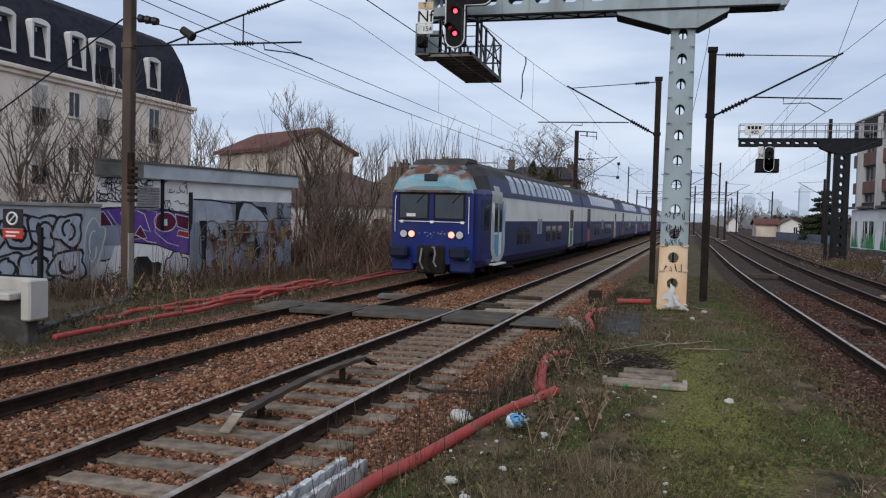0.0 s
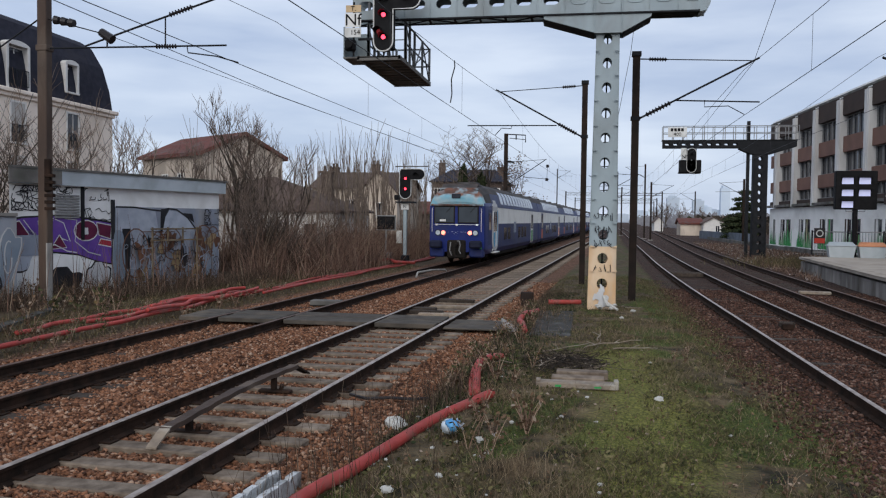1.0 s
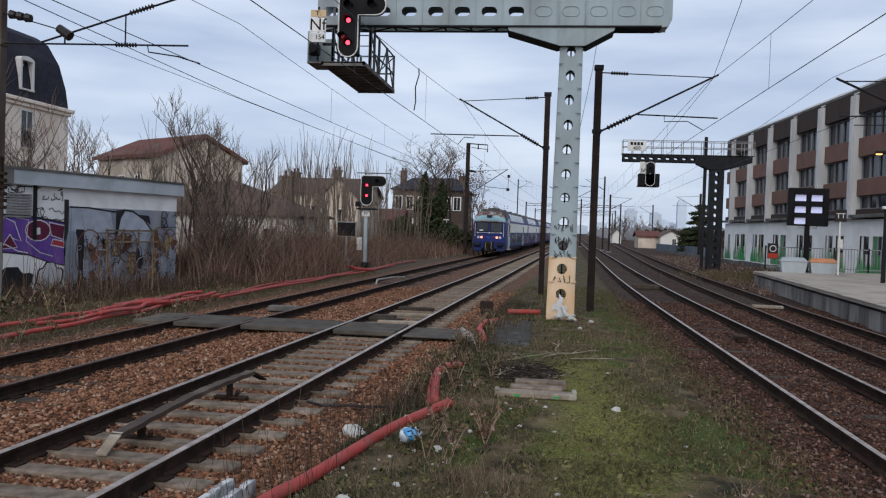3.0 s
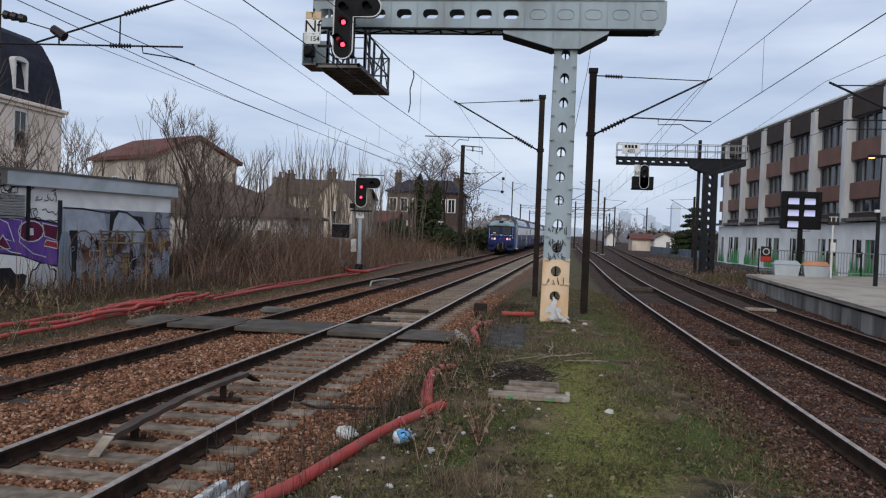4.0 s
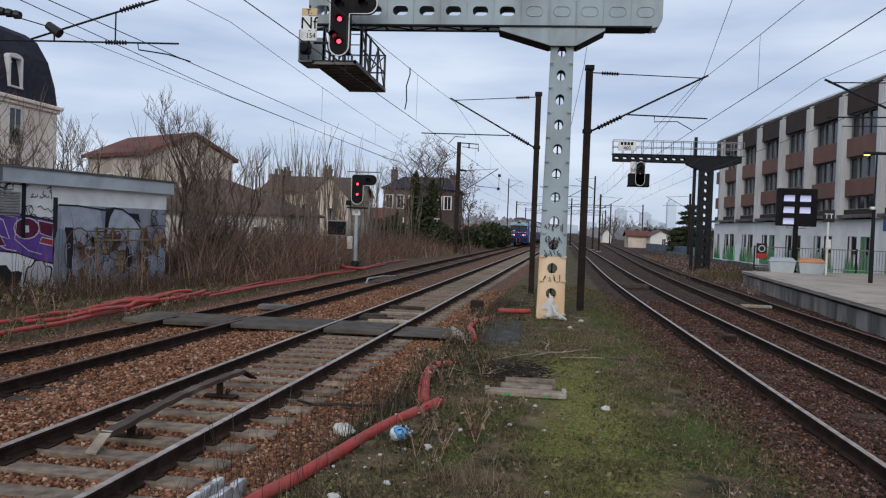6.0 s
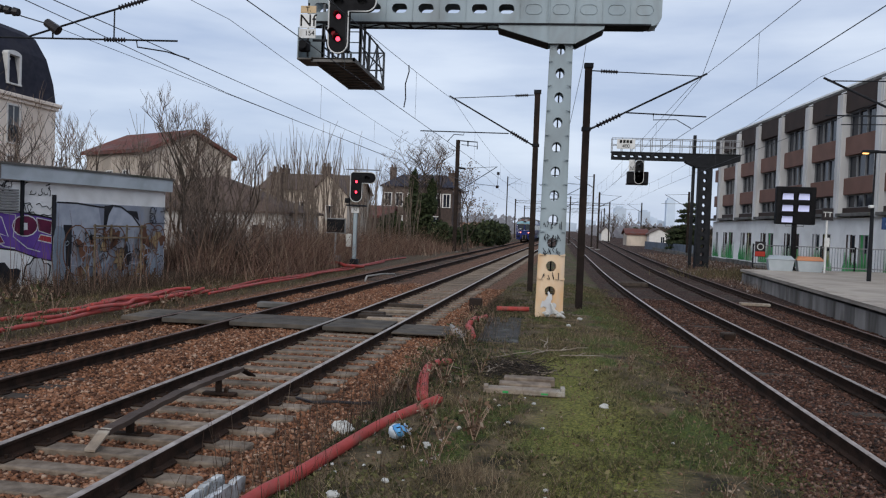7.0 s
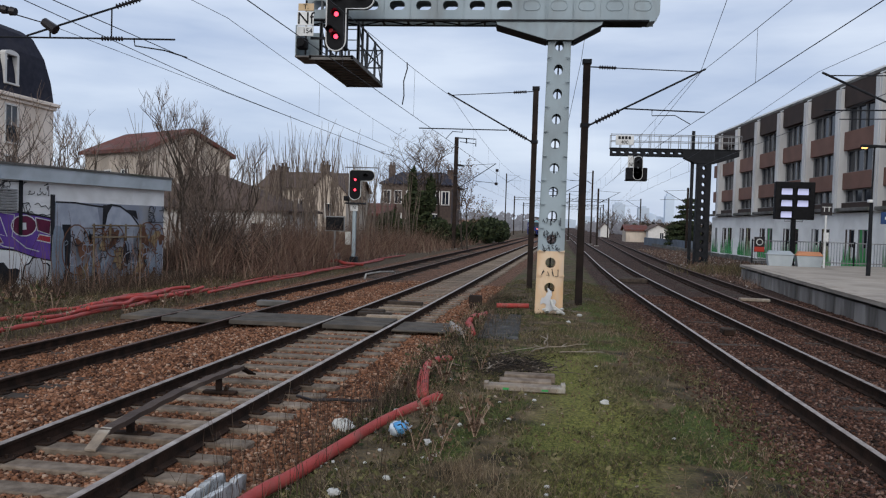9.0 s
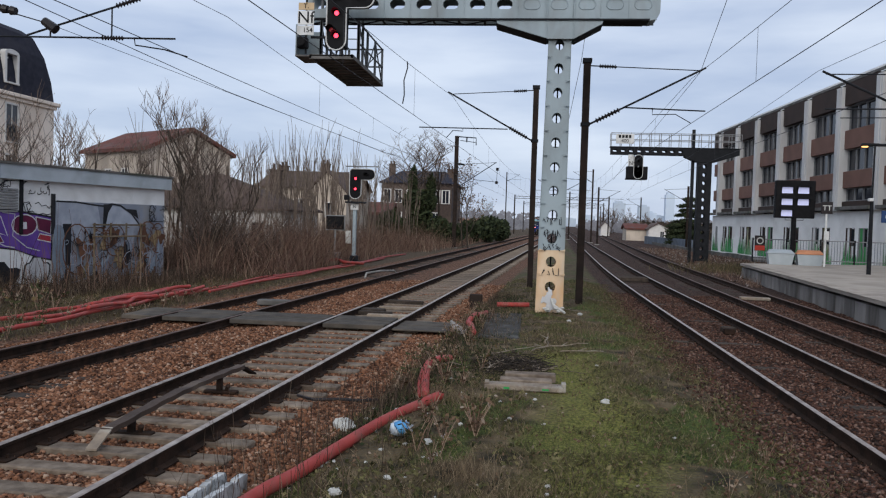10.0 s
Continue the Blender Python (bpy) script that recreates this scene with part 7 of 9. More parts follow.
        part("wiper", b, M_under, w)
    b = B()
    b.box(-0.85, -0.55, -0.036, -0.03, 2.1, 2.2)
    part("card", b, M_white, t, "white paper card behind the windscreen")
    for s in (-1, 1):
        for x, r, m, nm, lb in ((0.93, 0.115, M_white_lamp, "headlamp", ""), (0.66, 0.1, M_tail, "tail_lamp", "lit red tail lamp")):
            lp = new(nm)
            lp.parent = t
            b = B()
            b.tube([(s * x, -0.05, 1.55), (s * x, 0.02, 1.55)], r + 0.03, 18)
            part("bezel", b, M_blue if nm == "tail_lamp" else M_dark_steel, lp)
            b = B()
            b.tube([(s * x, -0.065, 1.55), (s * x, -0.045, 1.55)], r, 18)
            part("lens", b, m, lp, lb)
        b = B()
        b.box(s * 0.98 - 0.3, s * 0.98 + 0.3, -0.45, -0.1, 0.8, 1.18, 0.08)
        b.tube([(s * 0.98, -0.12, 1.0), (s * 0.98, 0.05, 1.0)], 0.15, 12)
        part("buffer", b, M_buffer, t)
        b = B()
        b.box(s * 0.98 - 0.36, s * 0.98 + 0.36, -0.06, 0.4, 0.36, 0.8, 0.06)
        part("valance", b, M_blue_dull, t)
        b = B()
        b.tube([(s * 1.22, -0.05, 1.6), (s * 1.22, -0.08, 1.75), (s * 1.22, -0.08, 2.6), (s * 1.2, -0.05, 2.75)], 0.012, 6)
        part("handrail", b, M_cream, t)
    b = B()
    b.tube([(-1.1, -0.06, 1.95), (1.1, -0.06, 1.95)], 0.011, 6)
    for x in (-1.0, 0, 1.0):
        b.box(x - 0.05, x + 0.05, -0.06, 0.0, 1.9, 1.98)
    part("handrail", b, M_cream, t)
    b = B()
    rng = random.Random(12)
    for k in range(26):
        x, z = rng.gauss(0.0, 0.3), 1.55 + rng.gauss(0, 0.05)
        b.box(x, x + rng.uniform(0.01, 0.035), -0.004, 0.0, z, z + rng.uniform(0.01, 0.03))
    tagged(part("paint_scratch", b, M_spray_silver, t), "small chips in the blue paint", kind="stuff")
    b = B()
    b.box(-0.46, 0.46, -0.1, 0.3, 0.3, 1.2, 0.06)
    b.tube([(0, -0.45, 0.95), (0, 0.0, 0.95)], 0.09, 8)
    b.tube([(0, -0.5, 0.9), (0, -0.5, 0.5), (0.1, -0.45, 0.4)], 0.05, 8)
    part("coupler", b, M_under, t)
    b = B()
    b.tube([(0.12, -0.3, 1.15), (0.22, -0.4, 1.15), (0.26, -0.4, 0.95), (0.2, -0.38, 0.7), (0.28, -0.35, 0.55)], 0.03, 7)
    b.tube([(-0.25, -0.2, 1.1), (-0.28, -0.3, 0.7), (-0.2, -0.2, 0.45)], 0.03, 7)
    part("brake_hose", b, M_frame_grey, t)
    b = B()
    b.box(-0.24, 0.2, -0.19, -0.08, 3.22, 3.45, 0.02)
    part("destination_box", b, M_train_dark, t)
    b = B()
    b.box(-1.28, 1.28, -0.1, 0.05, 2.86, 2.95, 0.02)
    part("brow", b, M_dome_rust, t)
    # sooty fairing on the roof behind the dome
    b = B()
    b.prism([(-0.85, 0.25, 3.6), (0.85, 0.25, 3.6), (0.9, 0.9, 3.9), (-0.9, 0.9, 3.9)], (0, 0, 0.06))
    b.box(-0.8, 0.8, 0.9, 2.4, 3.74, 3.99, 0.05)
    part("roof_fairing", b, M_roof_train, t)
    b = B()
    b.box(-0.95, 0.95, 0.3, 0.62, 3.6, 3.76, 0.04)
    part("fairing_lip", b, M_dome_rust, t)
    b = B()
    b.prism([(1.12, -0.03, 0.75), (1.25, -0.03, 0.78), (1.22, -0.03, 1.15), (1.15, -0.03, 1.0)], (0, 0.03, 0))
    part("sprayed_patch", b, M_spray_green, t, "small green sprayed mark")
    b = B()
    side_patch(b, 1, 0.75, 2.0, 0.95, 2.7, 0.004)
    part("cab_door", b, M_blue_dull, t)
    b = B()
    side_patch(b, 1, 1.1, 1.75, 1.7, 2.55, 0.008)
    part("cab_door_pane", b, M_train_dark, t)
    return t


TRAIN = [coach(True, 0)]
TRAIN += [coach(False, 1)]
for n_ in range(4):
    TRAIN.append(copy_thing(TRAIN[1], Matrix.Identity(4)))


# ---------------------------------------------------------------- vegetation
def bare_tree(name, label, h, seed, spread=0.35, stems=1, depth=4, upright=0.55, r0=0.0, leaves=0, thin=0.0085, wild=1.0):
    """A winter tree or shrub: tapered stems that fork into ever thinner twigs."""
    rng = random.Random(seed)
    t = thing(name, label, "tree" if stems == 1 else "shrub")
    trunk, twigs = B(), B()
    tips = []

    def limb(p, d, length, r, level):
        n = 4 if level < 2 else 3
        pts, rs = [p], [r]
        for k in range(n):
            d = (d + Vector((rng.gauss(0, 0.14 * wild), rng.gauss(0, 0.14 * wild), rng.gauss(0.06, 0.08)))).normalized()
            p = p + d * (length / n)
            pts.append(p)
            rs.append(r * (1 - 0.6 * (k + 1) / n))
        (trunk if level < 2 else twigs).tube(pts, rs, 6 if level < 1 else 4 if level < 2 else 3, 0, False)
        if level >= depth:
            tips.append(p)
            return
        for k in range(rng.randint(2, 4) if level else rng.randint(5, 7)):
            f = rng.uniform(0.3, 1.0)
            i = min(n - 1, int(f * n))
            q = pts[i].lerp(pts[i + 1], f * n - i)
            a = rng.uniform(0, 2 * math.pi)
            side = Vector((math.cos(a), math.sin(a), 0))
            nd = (d * upright + side * spread * rng.uniform(0.7, 1.5) + Vector((0, 0, 0.3))).normalized()
            limb(q, nd, length * rng.uniform(0.4, 0.66), max(r * 0.48, thin), level + 1)

    for s in range(stems):
        a = rng.uniform(0, 2 * math.pi)
        off = Vector((math.cos(a), math.sin(a), 0)) * ((0.25 if wild > 0.5 else 0.75) * rng.random() * (stems > 1) * stems ** 0.5)
        sway = 0.12 * wild if stems > 1 else 0.04
        lean = Vector((rng.gauss(0, sway), rng.gauss(0, sway), 1)).normalized()
        limb(off + Vector((0, 0, -0.3)), lean, h * rng.uniform(0.5, 0.72) if stems > 1 else h * 0.62, r0 or h * 0.011, 0)
    part("trunk", trunk, M_bark if wild > 0.5 else M_shoot, t)
    part("crown", twigs, M_twig, t)
    if leaves:
        b = B()
        for p in tips:
            for k in range(leaves):
                leaf(b, p + Vector((rng.gauss(0, 0.25), rng.gauss(0, 0.25), rng.gauss(0, 0.2))), rng, 0.09)
        part("foliage", b, M_leaf, t)
    return t


def leaf(b, p, rng, s):
    u = Vector((rng.gauss(0, 1), rng.gauss(0, 1), rng.gauss(0, 1))).normalized()
    w = u.orthogonal().normalized() * s * 0.6
    u = u * s
    b.add([p - u, p + w, p + u, p - w], [(0, 1, 2, 3)])


def on_ground(x, y):
    return ground_height(x, y)


TREES = {
    "tall": [bare_tree("bare_tree", "bare grey-brown winter tree with fine twigs", 7.4, 1, 0.42, 3, 4, 0.6, 0.08, 0, 0.011)],
    "wide": [bare_tree("bare_shrub", "bare many-stemmed winter shrub with arching twigs", 5.4, 2, 0.5, 5, 3, 0.5, 0.05)],
    "pole": [bare_tree("bare_sapling", "upright leafless saplings in a thicket", 10.2, 3, 0.14, 9, 1, 1.6, 0.05, 0, 0.02, 0.4)],
    "low": [bare_tree("bare_shrub", "low tangled leafless shrub", 3.6, 4, 0.6, 6, 3, 0.5, 0.032)],
}
_spots = [
    ("tall", -15.2, 34.0, 1.0), ("tall", -23.2, 40.0, 0.95), ("tall", -20.5, 40.5, 0.85), ("wide", -12.2, 30.5, 0.75),
    ("wide", -19.0, 27.0, 1.25), ("tall", -20.0, 22.5, 0.85), ("tall", -22.5, 27.5, 0.8), ("wide", -23.5, 30.0, 1.3), ("low", -16.6, 18.0, 1.1), ("wide", -21.0, 33.0, 1.2), ("tall", -26.3, 36.0, 0.8), ("wide", -26.0, 44.0, 1.1),
    ("pole", -16.4, 48.0, 0.74), ("pole", -14.9, 50.5, 0.86), ("pole", -13.9, 49.0, 0.76), ("pole", -15.8, 54.0, 0.9), ("pole", -14.2, 56.0, 0.84), ("pole", -12.4, 54.0, 0.8), ("pole", -12.6, 60.0, 0.82), ("pole", -11.2, 64.0, 0.74), ("pole", -17.8, 51.0, 0.72), ("pole", -18.9, 55.0, 0.8), ("pole", -20.6, 54.0, 0.8), ("pole", -16.8, 58.0, 0.84), ("pole", -13.2, 52.0, 0.72), ("pole", -11.7, 58.0, 0.7), ("pole", -10.6, 68.0, 0.72), ("pole", -15.2, 62.0, 0.86),
    ("tall", -14.4, 34.6, 0.9), ("tall", -13.6, 31.6, 0.7), ("tall", -16.2, 36.6, 0.95), ("tall", -14.9, 40.0, 0.75), ("wide", -13.0, 31.0, 0.72), ("wide", -14.4, 35.5, 0.72), ("wide", -13.3, 41.0, 0.62), ("low", -11.6, 31.0, 0.7), ("low", -12.9, 31.5, 0.8), ("low", -13.7, 33.8, 0.85), ("low", -12.6, 29.3, 0.75), ("low", -12.6, 34.0, 0.75), ("low", -11.6, 39.5, 0.7), ("low", -12.8, 42.0, 0.8), ("low", -11.8, 36.5, 0.75), ("pole", -22.5, 47.0, 0.8), ("low", -10.9, 33.0, 0.65), ("low", -12.0, 46.0, 0.75), ("low", -11.0, 50.0, 0.7),
]
_rng = random.Random(9)
_used = set()
for kind_, x_, y_, s_ in _spots:
    src = TREES[kind_][0]
    m_ = pose(x_, y_, on_ground(x_, y_), 0, 0, _rng.uniform(0, 360)) @ Matrix.Scale(s_ * _rng.uniform(0.92, 1.08), 4)
    if kind_ not in _used:
        _used.add(kind_)
        src.matrix_world = m_
    else:
        c_ = copy_thing(src, Matrix.Identity(4))
        c_.matrix_basis = m_

for x_, h_, k_ in ((-12.1, 12.0, 21), (-10.4, 11.4, 26), (-11.4, 11.6, 29), (-10.9, 12.2, 35)):
    big = bare_tree("bare_tree", "large bare round-crowned tree beside the brick house", h_, k_, 0.85, 1, 5, 0.5, 0.2, 0, 0.013)
    big.matrix_world = pose(x_, 82 + 0.2 * (k_ - 21), -0.1)
big = bare_tree("small_tree", "small tree holding a few brown leaves", 7.0, 23, 0.45, 2, 4, 0.5, 0.09, 3)
big.matrix_world = pose(-6.3, 76, -0.1)
for i_, (x_, y_, h_) in enumerate(((23.5, 292, 9.5), (26, 300, 11.5), (29.5, 305, 10.5), (38, 320, 11), (25, 270, 9), (31.5, 280, 9), (34, 250, 8), (-14, 150, 7), (-20, 130, 7))):
    far = bare_tree("bare_tree", "distant bare tree beyond the line", h_, 30 + i_, 0.5, 1, 4, 0.5, 0.2, 0, 0.035)
    far.matrix_world = pose(x_, y_, -0.2)


def leafy(name, label, lumps, seed, count, size, material=None):
    """An evergreen mass: many small leaves over uneven lumps (x, y, z, rx, ry, rz), with gaps."""
    rng = random.Random(seed)
    t = thing(name, label, "bush")
    b, st = B(), B()
    for lx, ly, lz, rx, ry, rz in lumps:
        for k in range(count):
            d = Vector((rng.gauss(0, 1), rng.gauss(0, 1), rng.gauss(0, 1))).normalized()
            r = rng.random() ** 0.4 * (1 + 0.3 * noise.noise((d.x * 2.2 + lx, d.y * 2.2, d.z * 2.2 + seed)))
            leaf(b, Vector((lx + d.x * rx * r, ly + d.y * ry * r, max(0.02, lz + d.z * rz * r))), rng, size * rng.uniform(0.6, 1.3))
        for k in range(5):
            st.tube([(lx + rng.uniform(-0.2, 0.2), ly, -0.2), (lx + rng.uniform(-0.7, 0.7) * rx, ly + rng.uniform(-0.6, 0.6) * ry, lz + rng.uniform(0, 0.7) * rz)], [0.06, 0.02], 5)
    part("foliage", b, material or M_ever, t)
    part("stems", st, M_bark, t)
    return t


leafy("ivy_tree", "dark ivy covering the trunks of two bare trees", [(-12.1, 81, 6.0, 0.4, 0.4, 1.7), (-12.3, 81, 4.2, 0.8, 0.8, 1.1), (-10.3, 81, 5.6, 0.45, 0.4, 1.4), (-10.5, 81, 4.0, 0.8, 0.8, 1.2), (-11.3, 80.5, 4.4, 1.35, 0.9, 0.9), (-11.3, 80.5, 2.6, 1.5, 1.0, 1.4), (-11.2, 81, 1.2, 1.2, 1.0, 1.3), (-9.4, 81.5, 1.5, 1.0, 1.0, 1.2)], 5, 800, 0.2)
leafy("evergreen_bush", "dark green bush beside the track", [(-14.0, 79, 1.9, 1.3, 1.2, 1.4), (-12.9, 79.5, 1.4, 1.2, 1.1, 1.2)], 6, 900, 0.18)
leafy("evergreen_bush", "low dark green hedge by the line", [(-8.9, 79, 1.2, 1.4, 1.2, 1.3), (-7.9, 80, 1.0, 1.2, 1.0, 1.1)], 7, 900, 0.18)
leafy("evergreen_bush", "long dark green hedge along the curve", [(-7.0, 92, 1.3, 1.3, 2.0, 1.3), (-5.6, 100, 1.5, 1.5, 3.0, 1.6), (-4.3, 106, 1.3, 1.4, 3.0, 1.5), (-6.4, 124, 1.4, 1.8, 4.0, 1.9)], 8, 1100, 0.24)


def conifer(label, x, y, h, w, seed):
    """A dark cedar: drooping tiers of needles about a bare leader."""
    t = thing("conifer_tree", label, "tree", pose(x, y, -0.2))
    rng = random.Random(seed)
    st, b = B(), B()
    st.tube([(0, 0, 0), (0.1, 0, h * 0.6), (0, 0, h)], [0.22, 0.12, 0.03], 7)
    for k in range(60):
        f = (k % 9 + rng.uniform(0, 0.35)) / 9.4
        z, r, a = h * (0.12 + 0.85 * f), w * (1.0 - 0.8 * f) * rng.uniform(0.6, 1.15), rng.uniform(0, 6.28)
        tip = Vector((math.cos(a) * r, math.sin(a) * r, z - 0.12 * r))
        st.tube([(0, 0, z), tuple(tip)], [0.05, 0.012], 4, 0, False)
        for i in range(90):
            q = Vector((0, 0, z)).lerp(tip, rng.uniform(0.2, 1.05)) + Vector((rng.gauss(0, 0.22), rng.gauss(0, 0.22), rng.gauss(-0.05, 0.1)))
            leaf(b, q, rng, rng.uniform(0.1, 0.24))
    part("trunk", st, M_bark, t)
    part("foliage", b, M_ever, t)


conifer("dark spreading conifer behind the far gantry", 19.9, 110, 7.4, 3.0, 10)
leafy("evergreen_bush", "dark dense evergreen shrubs below the conifer", [(18.6, 111, 1.4, 1.0, 1.4, 1.6), (19.9, 111, 1.7, 1.3, 1.4, 1.8), (21.2, 111, 1.4, 1.0, 1.4, 1.5)], 13, 700, 0.22)
leafy("evergreen_bush", "dark shrubs in front of far houses", [(19.8, 163, 1.6, 0.9, 1.2, 1.7), (21.4, 164, 1.4, 0.9, 1.2, 1.5)], 12, 700, 0.3)


def stems_field(name, label, category, count, where, height, radius, material, seed, lean=0.25, sides=3):
    """Upright thin stems, too many to count."""
    rng = np.random.default_rng(seed)
    xy = where(rng, count)
    n = len(xy)
    h = rng.uniform(*height, n) * (0.5 + 0.5 * rng.random(n))
    d = rng.normal(0, lean, (n, 2))
    z0 = np.array([ground_height(a, b) for a, b in xy]) - 0.03
    pts = []
    for f in (0.0, 0.5, 1.0):
        c = np.stack([xy[:, 0] + d[:, 0] * h * f ** 1.6, xy[:, 1] + d[:, 1] * h * f ** 1.6, z0 + h * f], 1)
        for k in range(sides):
            a = 2 * math.pi * k / sides
            pts.append(c + np.stack([np.full(n, math.cos(a)), np.full(n, math.sin(a)), np.zeros(n)], 1) * (radius * (1 - 0.75 * f)))
    verts = np.stack(pts, 1)
    faces = []
    for s in range(2):
        for k in range(sides):
            faces.append((s * sides + k, s * sides + (k + 1) % sides, (s + 1) * sides + (k + 1) % sides, (s + 1) * sides + k))
    faces = (np.array(faces)[None] + 3 * sides * np.arange(n)[:, None, None]).reshape(-1, 4)
    return tagged(raw(name, verts.reshape(-1, 3), faces, material), label, category, kind="stuff")


def hedge_band(rng, n):
    y = np.where(rng.random(n) < 0.4, 28 + 13 * rng.random(n), rng.uniform(27.5, 72, n))
    x = -10.7 + LEAN * y * 0.9 - 1.4 * rng.random(n) ** 1.5 - rng.random(n) * 5.5
    dense = np.array([noise.noise((a * 0.6, b * 0.35, 2.0)) for a, b in zip(x, y)])
    keep = ~((y < 30) & (x < -12.2)) & (dense + rng.normal(0, 0.2, n) > -0.1)
    return np.stack([x, y], 1)[keep]


def by_shed(rng, n):
    s = rng.uniform(-11, 1.5, n)
    o = rng.uniform(0.15, 2.2, n) ** 1.0
    c, k = math.cos(radians(77.3)), math.sin(radians(77.3))
    return np.stack([-12.7 + s * c + o * k, 27.0 + s * k - o * c], 1)


def far_verge(rng, n):
    y = rng.uniform(60, 110, n)
    return np.stack([axis_far(y) - 2.5 - rng.random(n) * 9, y], 1)


stems_field("bramble_thicket", "dense red-brown bramble and dry stems along the verge", "thicket", 23000, hedge_band, (0.5, 2.6), 0.0105, M_thicket, 5, 0.55)
stems_field("verge_weeds", "dark dry weeds in front of the painted shed", "weeds", 5200, by_shed, (0.15, 0.75), 0.008, M_weed_dark, 6, 0.45)
stems_field("verge_weeds", "tall thin dry stems before the shed wall", "weeds", 170, by_shed, (1.0, 2.6), 0.012, M_thicket, 16, 0.16)
stems_field("verge_weeds", "brown dry weeds beside the far track", "weeds", 5000, far_verge, (0.5, 1.5), 0.018, M_thicket, 7, 0.3)


def island_turf(rng, n):
    y = 4.3 + 30 * rng.random(n) ** 1.9
    l_ = -4.4725 + LEAN * y + 2.05
    r_ = np.array([axis_right(v) for v in y]) - 1.45
    x = l_ + (r_ - l_) * rng.random(n) + rng.normal(0, 0.15, n)
    return np.stack([x, y], 1)


def turf_patchy(rng, n):
    p = island_turf(rng, n * 2)
    k = np.array([noise.noise((a * 1.1, b * 1.1, 5.0)) + 0.35 * noise.noise((a * 4, b * 4, 1)) for a, b in p])
    return p[k + rng.normal(0, 0.12, len(p)) > -0.02][:n]


def off_duct(p, rng, share):
    """Thins what grows on the duct that lies on the turf and just before it."""
    d = p[:, 0] - np.interp(p[:, 1], (4.6, 6.25, 6.85, 7.8, 9.0, 10.2), (-2.34, -2.14, -1.99, -1.81, -1.56, -1.1))
    bare = (d > -0.12) & (d < 0.42) & (p[:, 1] < 10.4) & (rng.random(len(p)) < share)
    return p[~bare]


def near_ballast_edge(rng, n):
    y = 5.0 + 6.0 * rng.random(n)
    x = -2.15 + 0.05 * (y - 5) + rng.normal(0, 0.38, n)
    return off_duct(np.stack([x, y], 1), rng, 0.75)


def mid_edge(rng, n):
    y = 8 + 18 * rng.random(n)
    x = axis_near(0) + LEAN * y + 2.1 + np.abs(rng.normal(0, 0.5, n))
    return off_duct(np.stack([x, y], 1), rng, 0.9)


def verge_left(rng, n):
    y = 10 + 30 * rng.random(n) ** 1.3
    x = axis_far(0) + LEAN * y - 1.9 - 3.2 * rng.random(n)
    return np.stack([x, y], 1)


def right_edge(rng, n):
    y = 5 + 28 * rng.random(n) ** 1.3
    x = 2.55 + rng.normal(0, 0.4, n)
    return np.stack([x, y], 1)


stems_field("grass", "short mossy winter grass between the tracks", "grass", 62000, turf_patchy, (0.03, 0.12), 0.006, M_blade, 8, 0.75)
def turf_lush(rng, n):
    p = island_turf(rng, n * 3)
    k = np.array([lush_patch(a, b) for a, b in p])
    return p[rng.random(len(p)) < k * 0.9][:n]


def straw_tufts(rng, n):
    c = np.array([(-0.1, 6.6, 0.45), (0.35, 6.1, 0.3), (-0.55, 7.3, 0.3), (-1.0, 10.2, 0.4), (0.6, 16.2, 0.8), (1.2, 17.5, 0.6), (-0.8, 6.0, 0.3)])
    i = rng.integers(0, len(c), n)
    return c[i, :2] + rng.normal(0, 1, (n, 2)) * c[i, 2:] * 0.6


stems_field("grass", "lush green grass patches in the turf", "grass", 32000, turf_lush, (0.03, 0.11), 0.0055, M_blade_green, 18, 0.7)
stems_field("dry_grass", "taller bleached straw tufts in the turf", "grass", 2600, straw_tufts, (0.06, 0.3), 0.0035, M_dry, 19, 0.4)
stems_field("dry_grass", "tufts of straw-coloured dead grass in the turf", "grass", 5500, island_turf, (0.05, 0.22), 0.004, M_dry, 9, 0.55)
stems_field("dry_weeds", "thin dark leafless weed stems by the white kerb", "weeds", 440, near_ballast_edge, (0.2, 0.8), 0.0045, M_weed_dark, 10, 0.16)
stems_field("dry_weeds", "dark dry weeds along the ballast edge", "weeds", 2300, mid_edge, (0.08, 0.42), 0.0055, M_weed_dark, 11, 0.35)
stems_field("grass", "rough brown and green grass on the verge", "grass", 16000, verge_left, (0.05, 0.3), 0.005, M_blade, 12, 0.5)
stems_field("grass", "sparse grass at the ballast edge", "grass", 5000, right_edge, (0.03, 0.12), 0.004, M_blade, 13, 0.6)


def rubble_bank(rng, n):
    y = 36 + 60 * rng.random(n) ** 1.3
    e = np.array([axis_outer(v) for v in y])
    x = e + 1.7 + (17.2 - e - 1.7) * rng.random(n) ** 1.5
    keep = ((y > 43.5) | (x < np.array([edge_x(v) for v in y]) - 0.2)) & (np.abs(x - 14.3) + np.abs(y - 60) > 0.8)
    return np.stack([x, y], 1)[keep]


def platform_end(rng, n):
    return np.stack([rng.normal(12.2, 1.6, n), rng.normal(48.5, 2.2, n)], 1)


stones("rubble", "broken stone and rubbish on the bank before the office", 7000, rubble_bank, (0.03, 0.1), M_rubble, 41)
stems_field("bank_weeds", "dry brown weeds among the rubble on the bank", "weeds", 5200, rubble_bank, (0.1, 0.5), 0.014, M_thicket, 42, 0.5)
stems_field("bank_weeds", "grey-green tangle of weeds at the platform end", "weeds", 2600, platform_end, (0.15, 0.75), 0.014, M_blade, 43, 0.5)


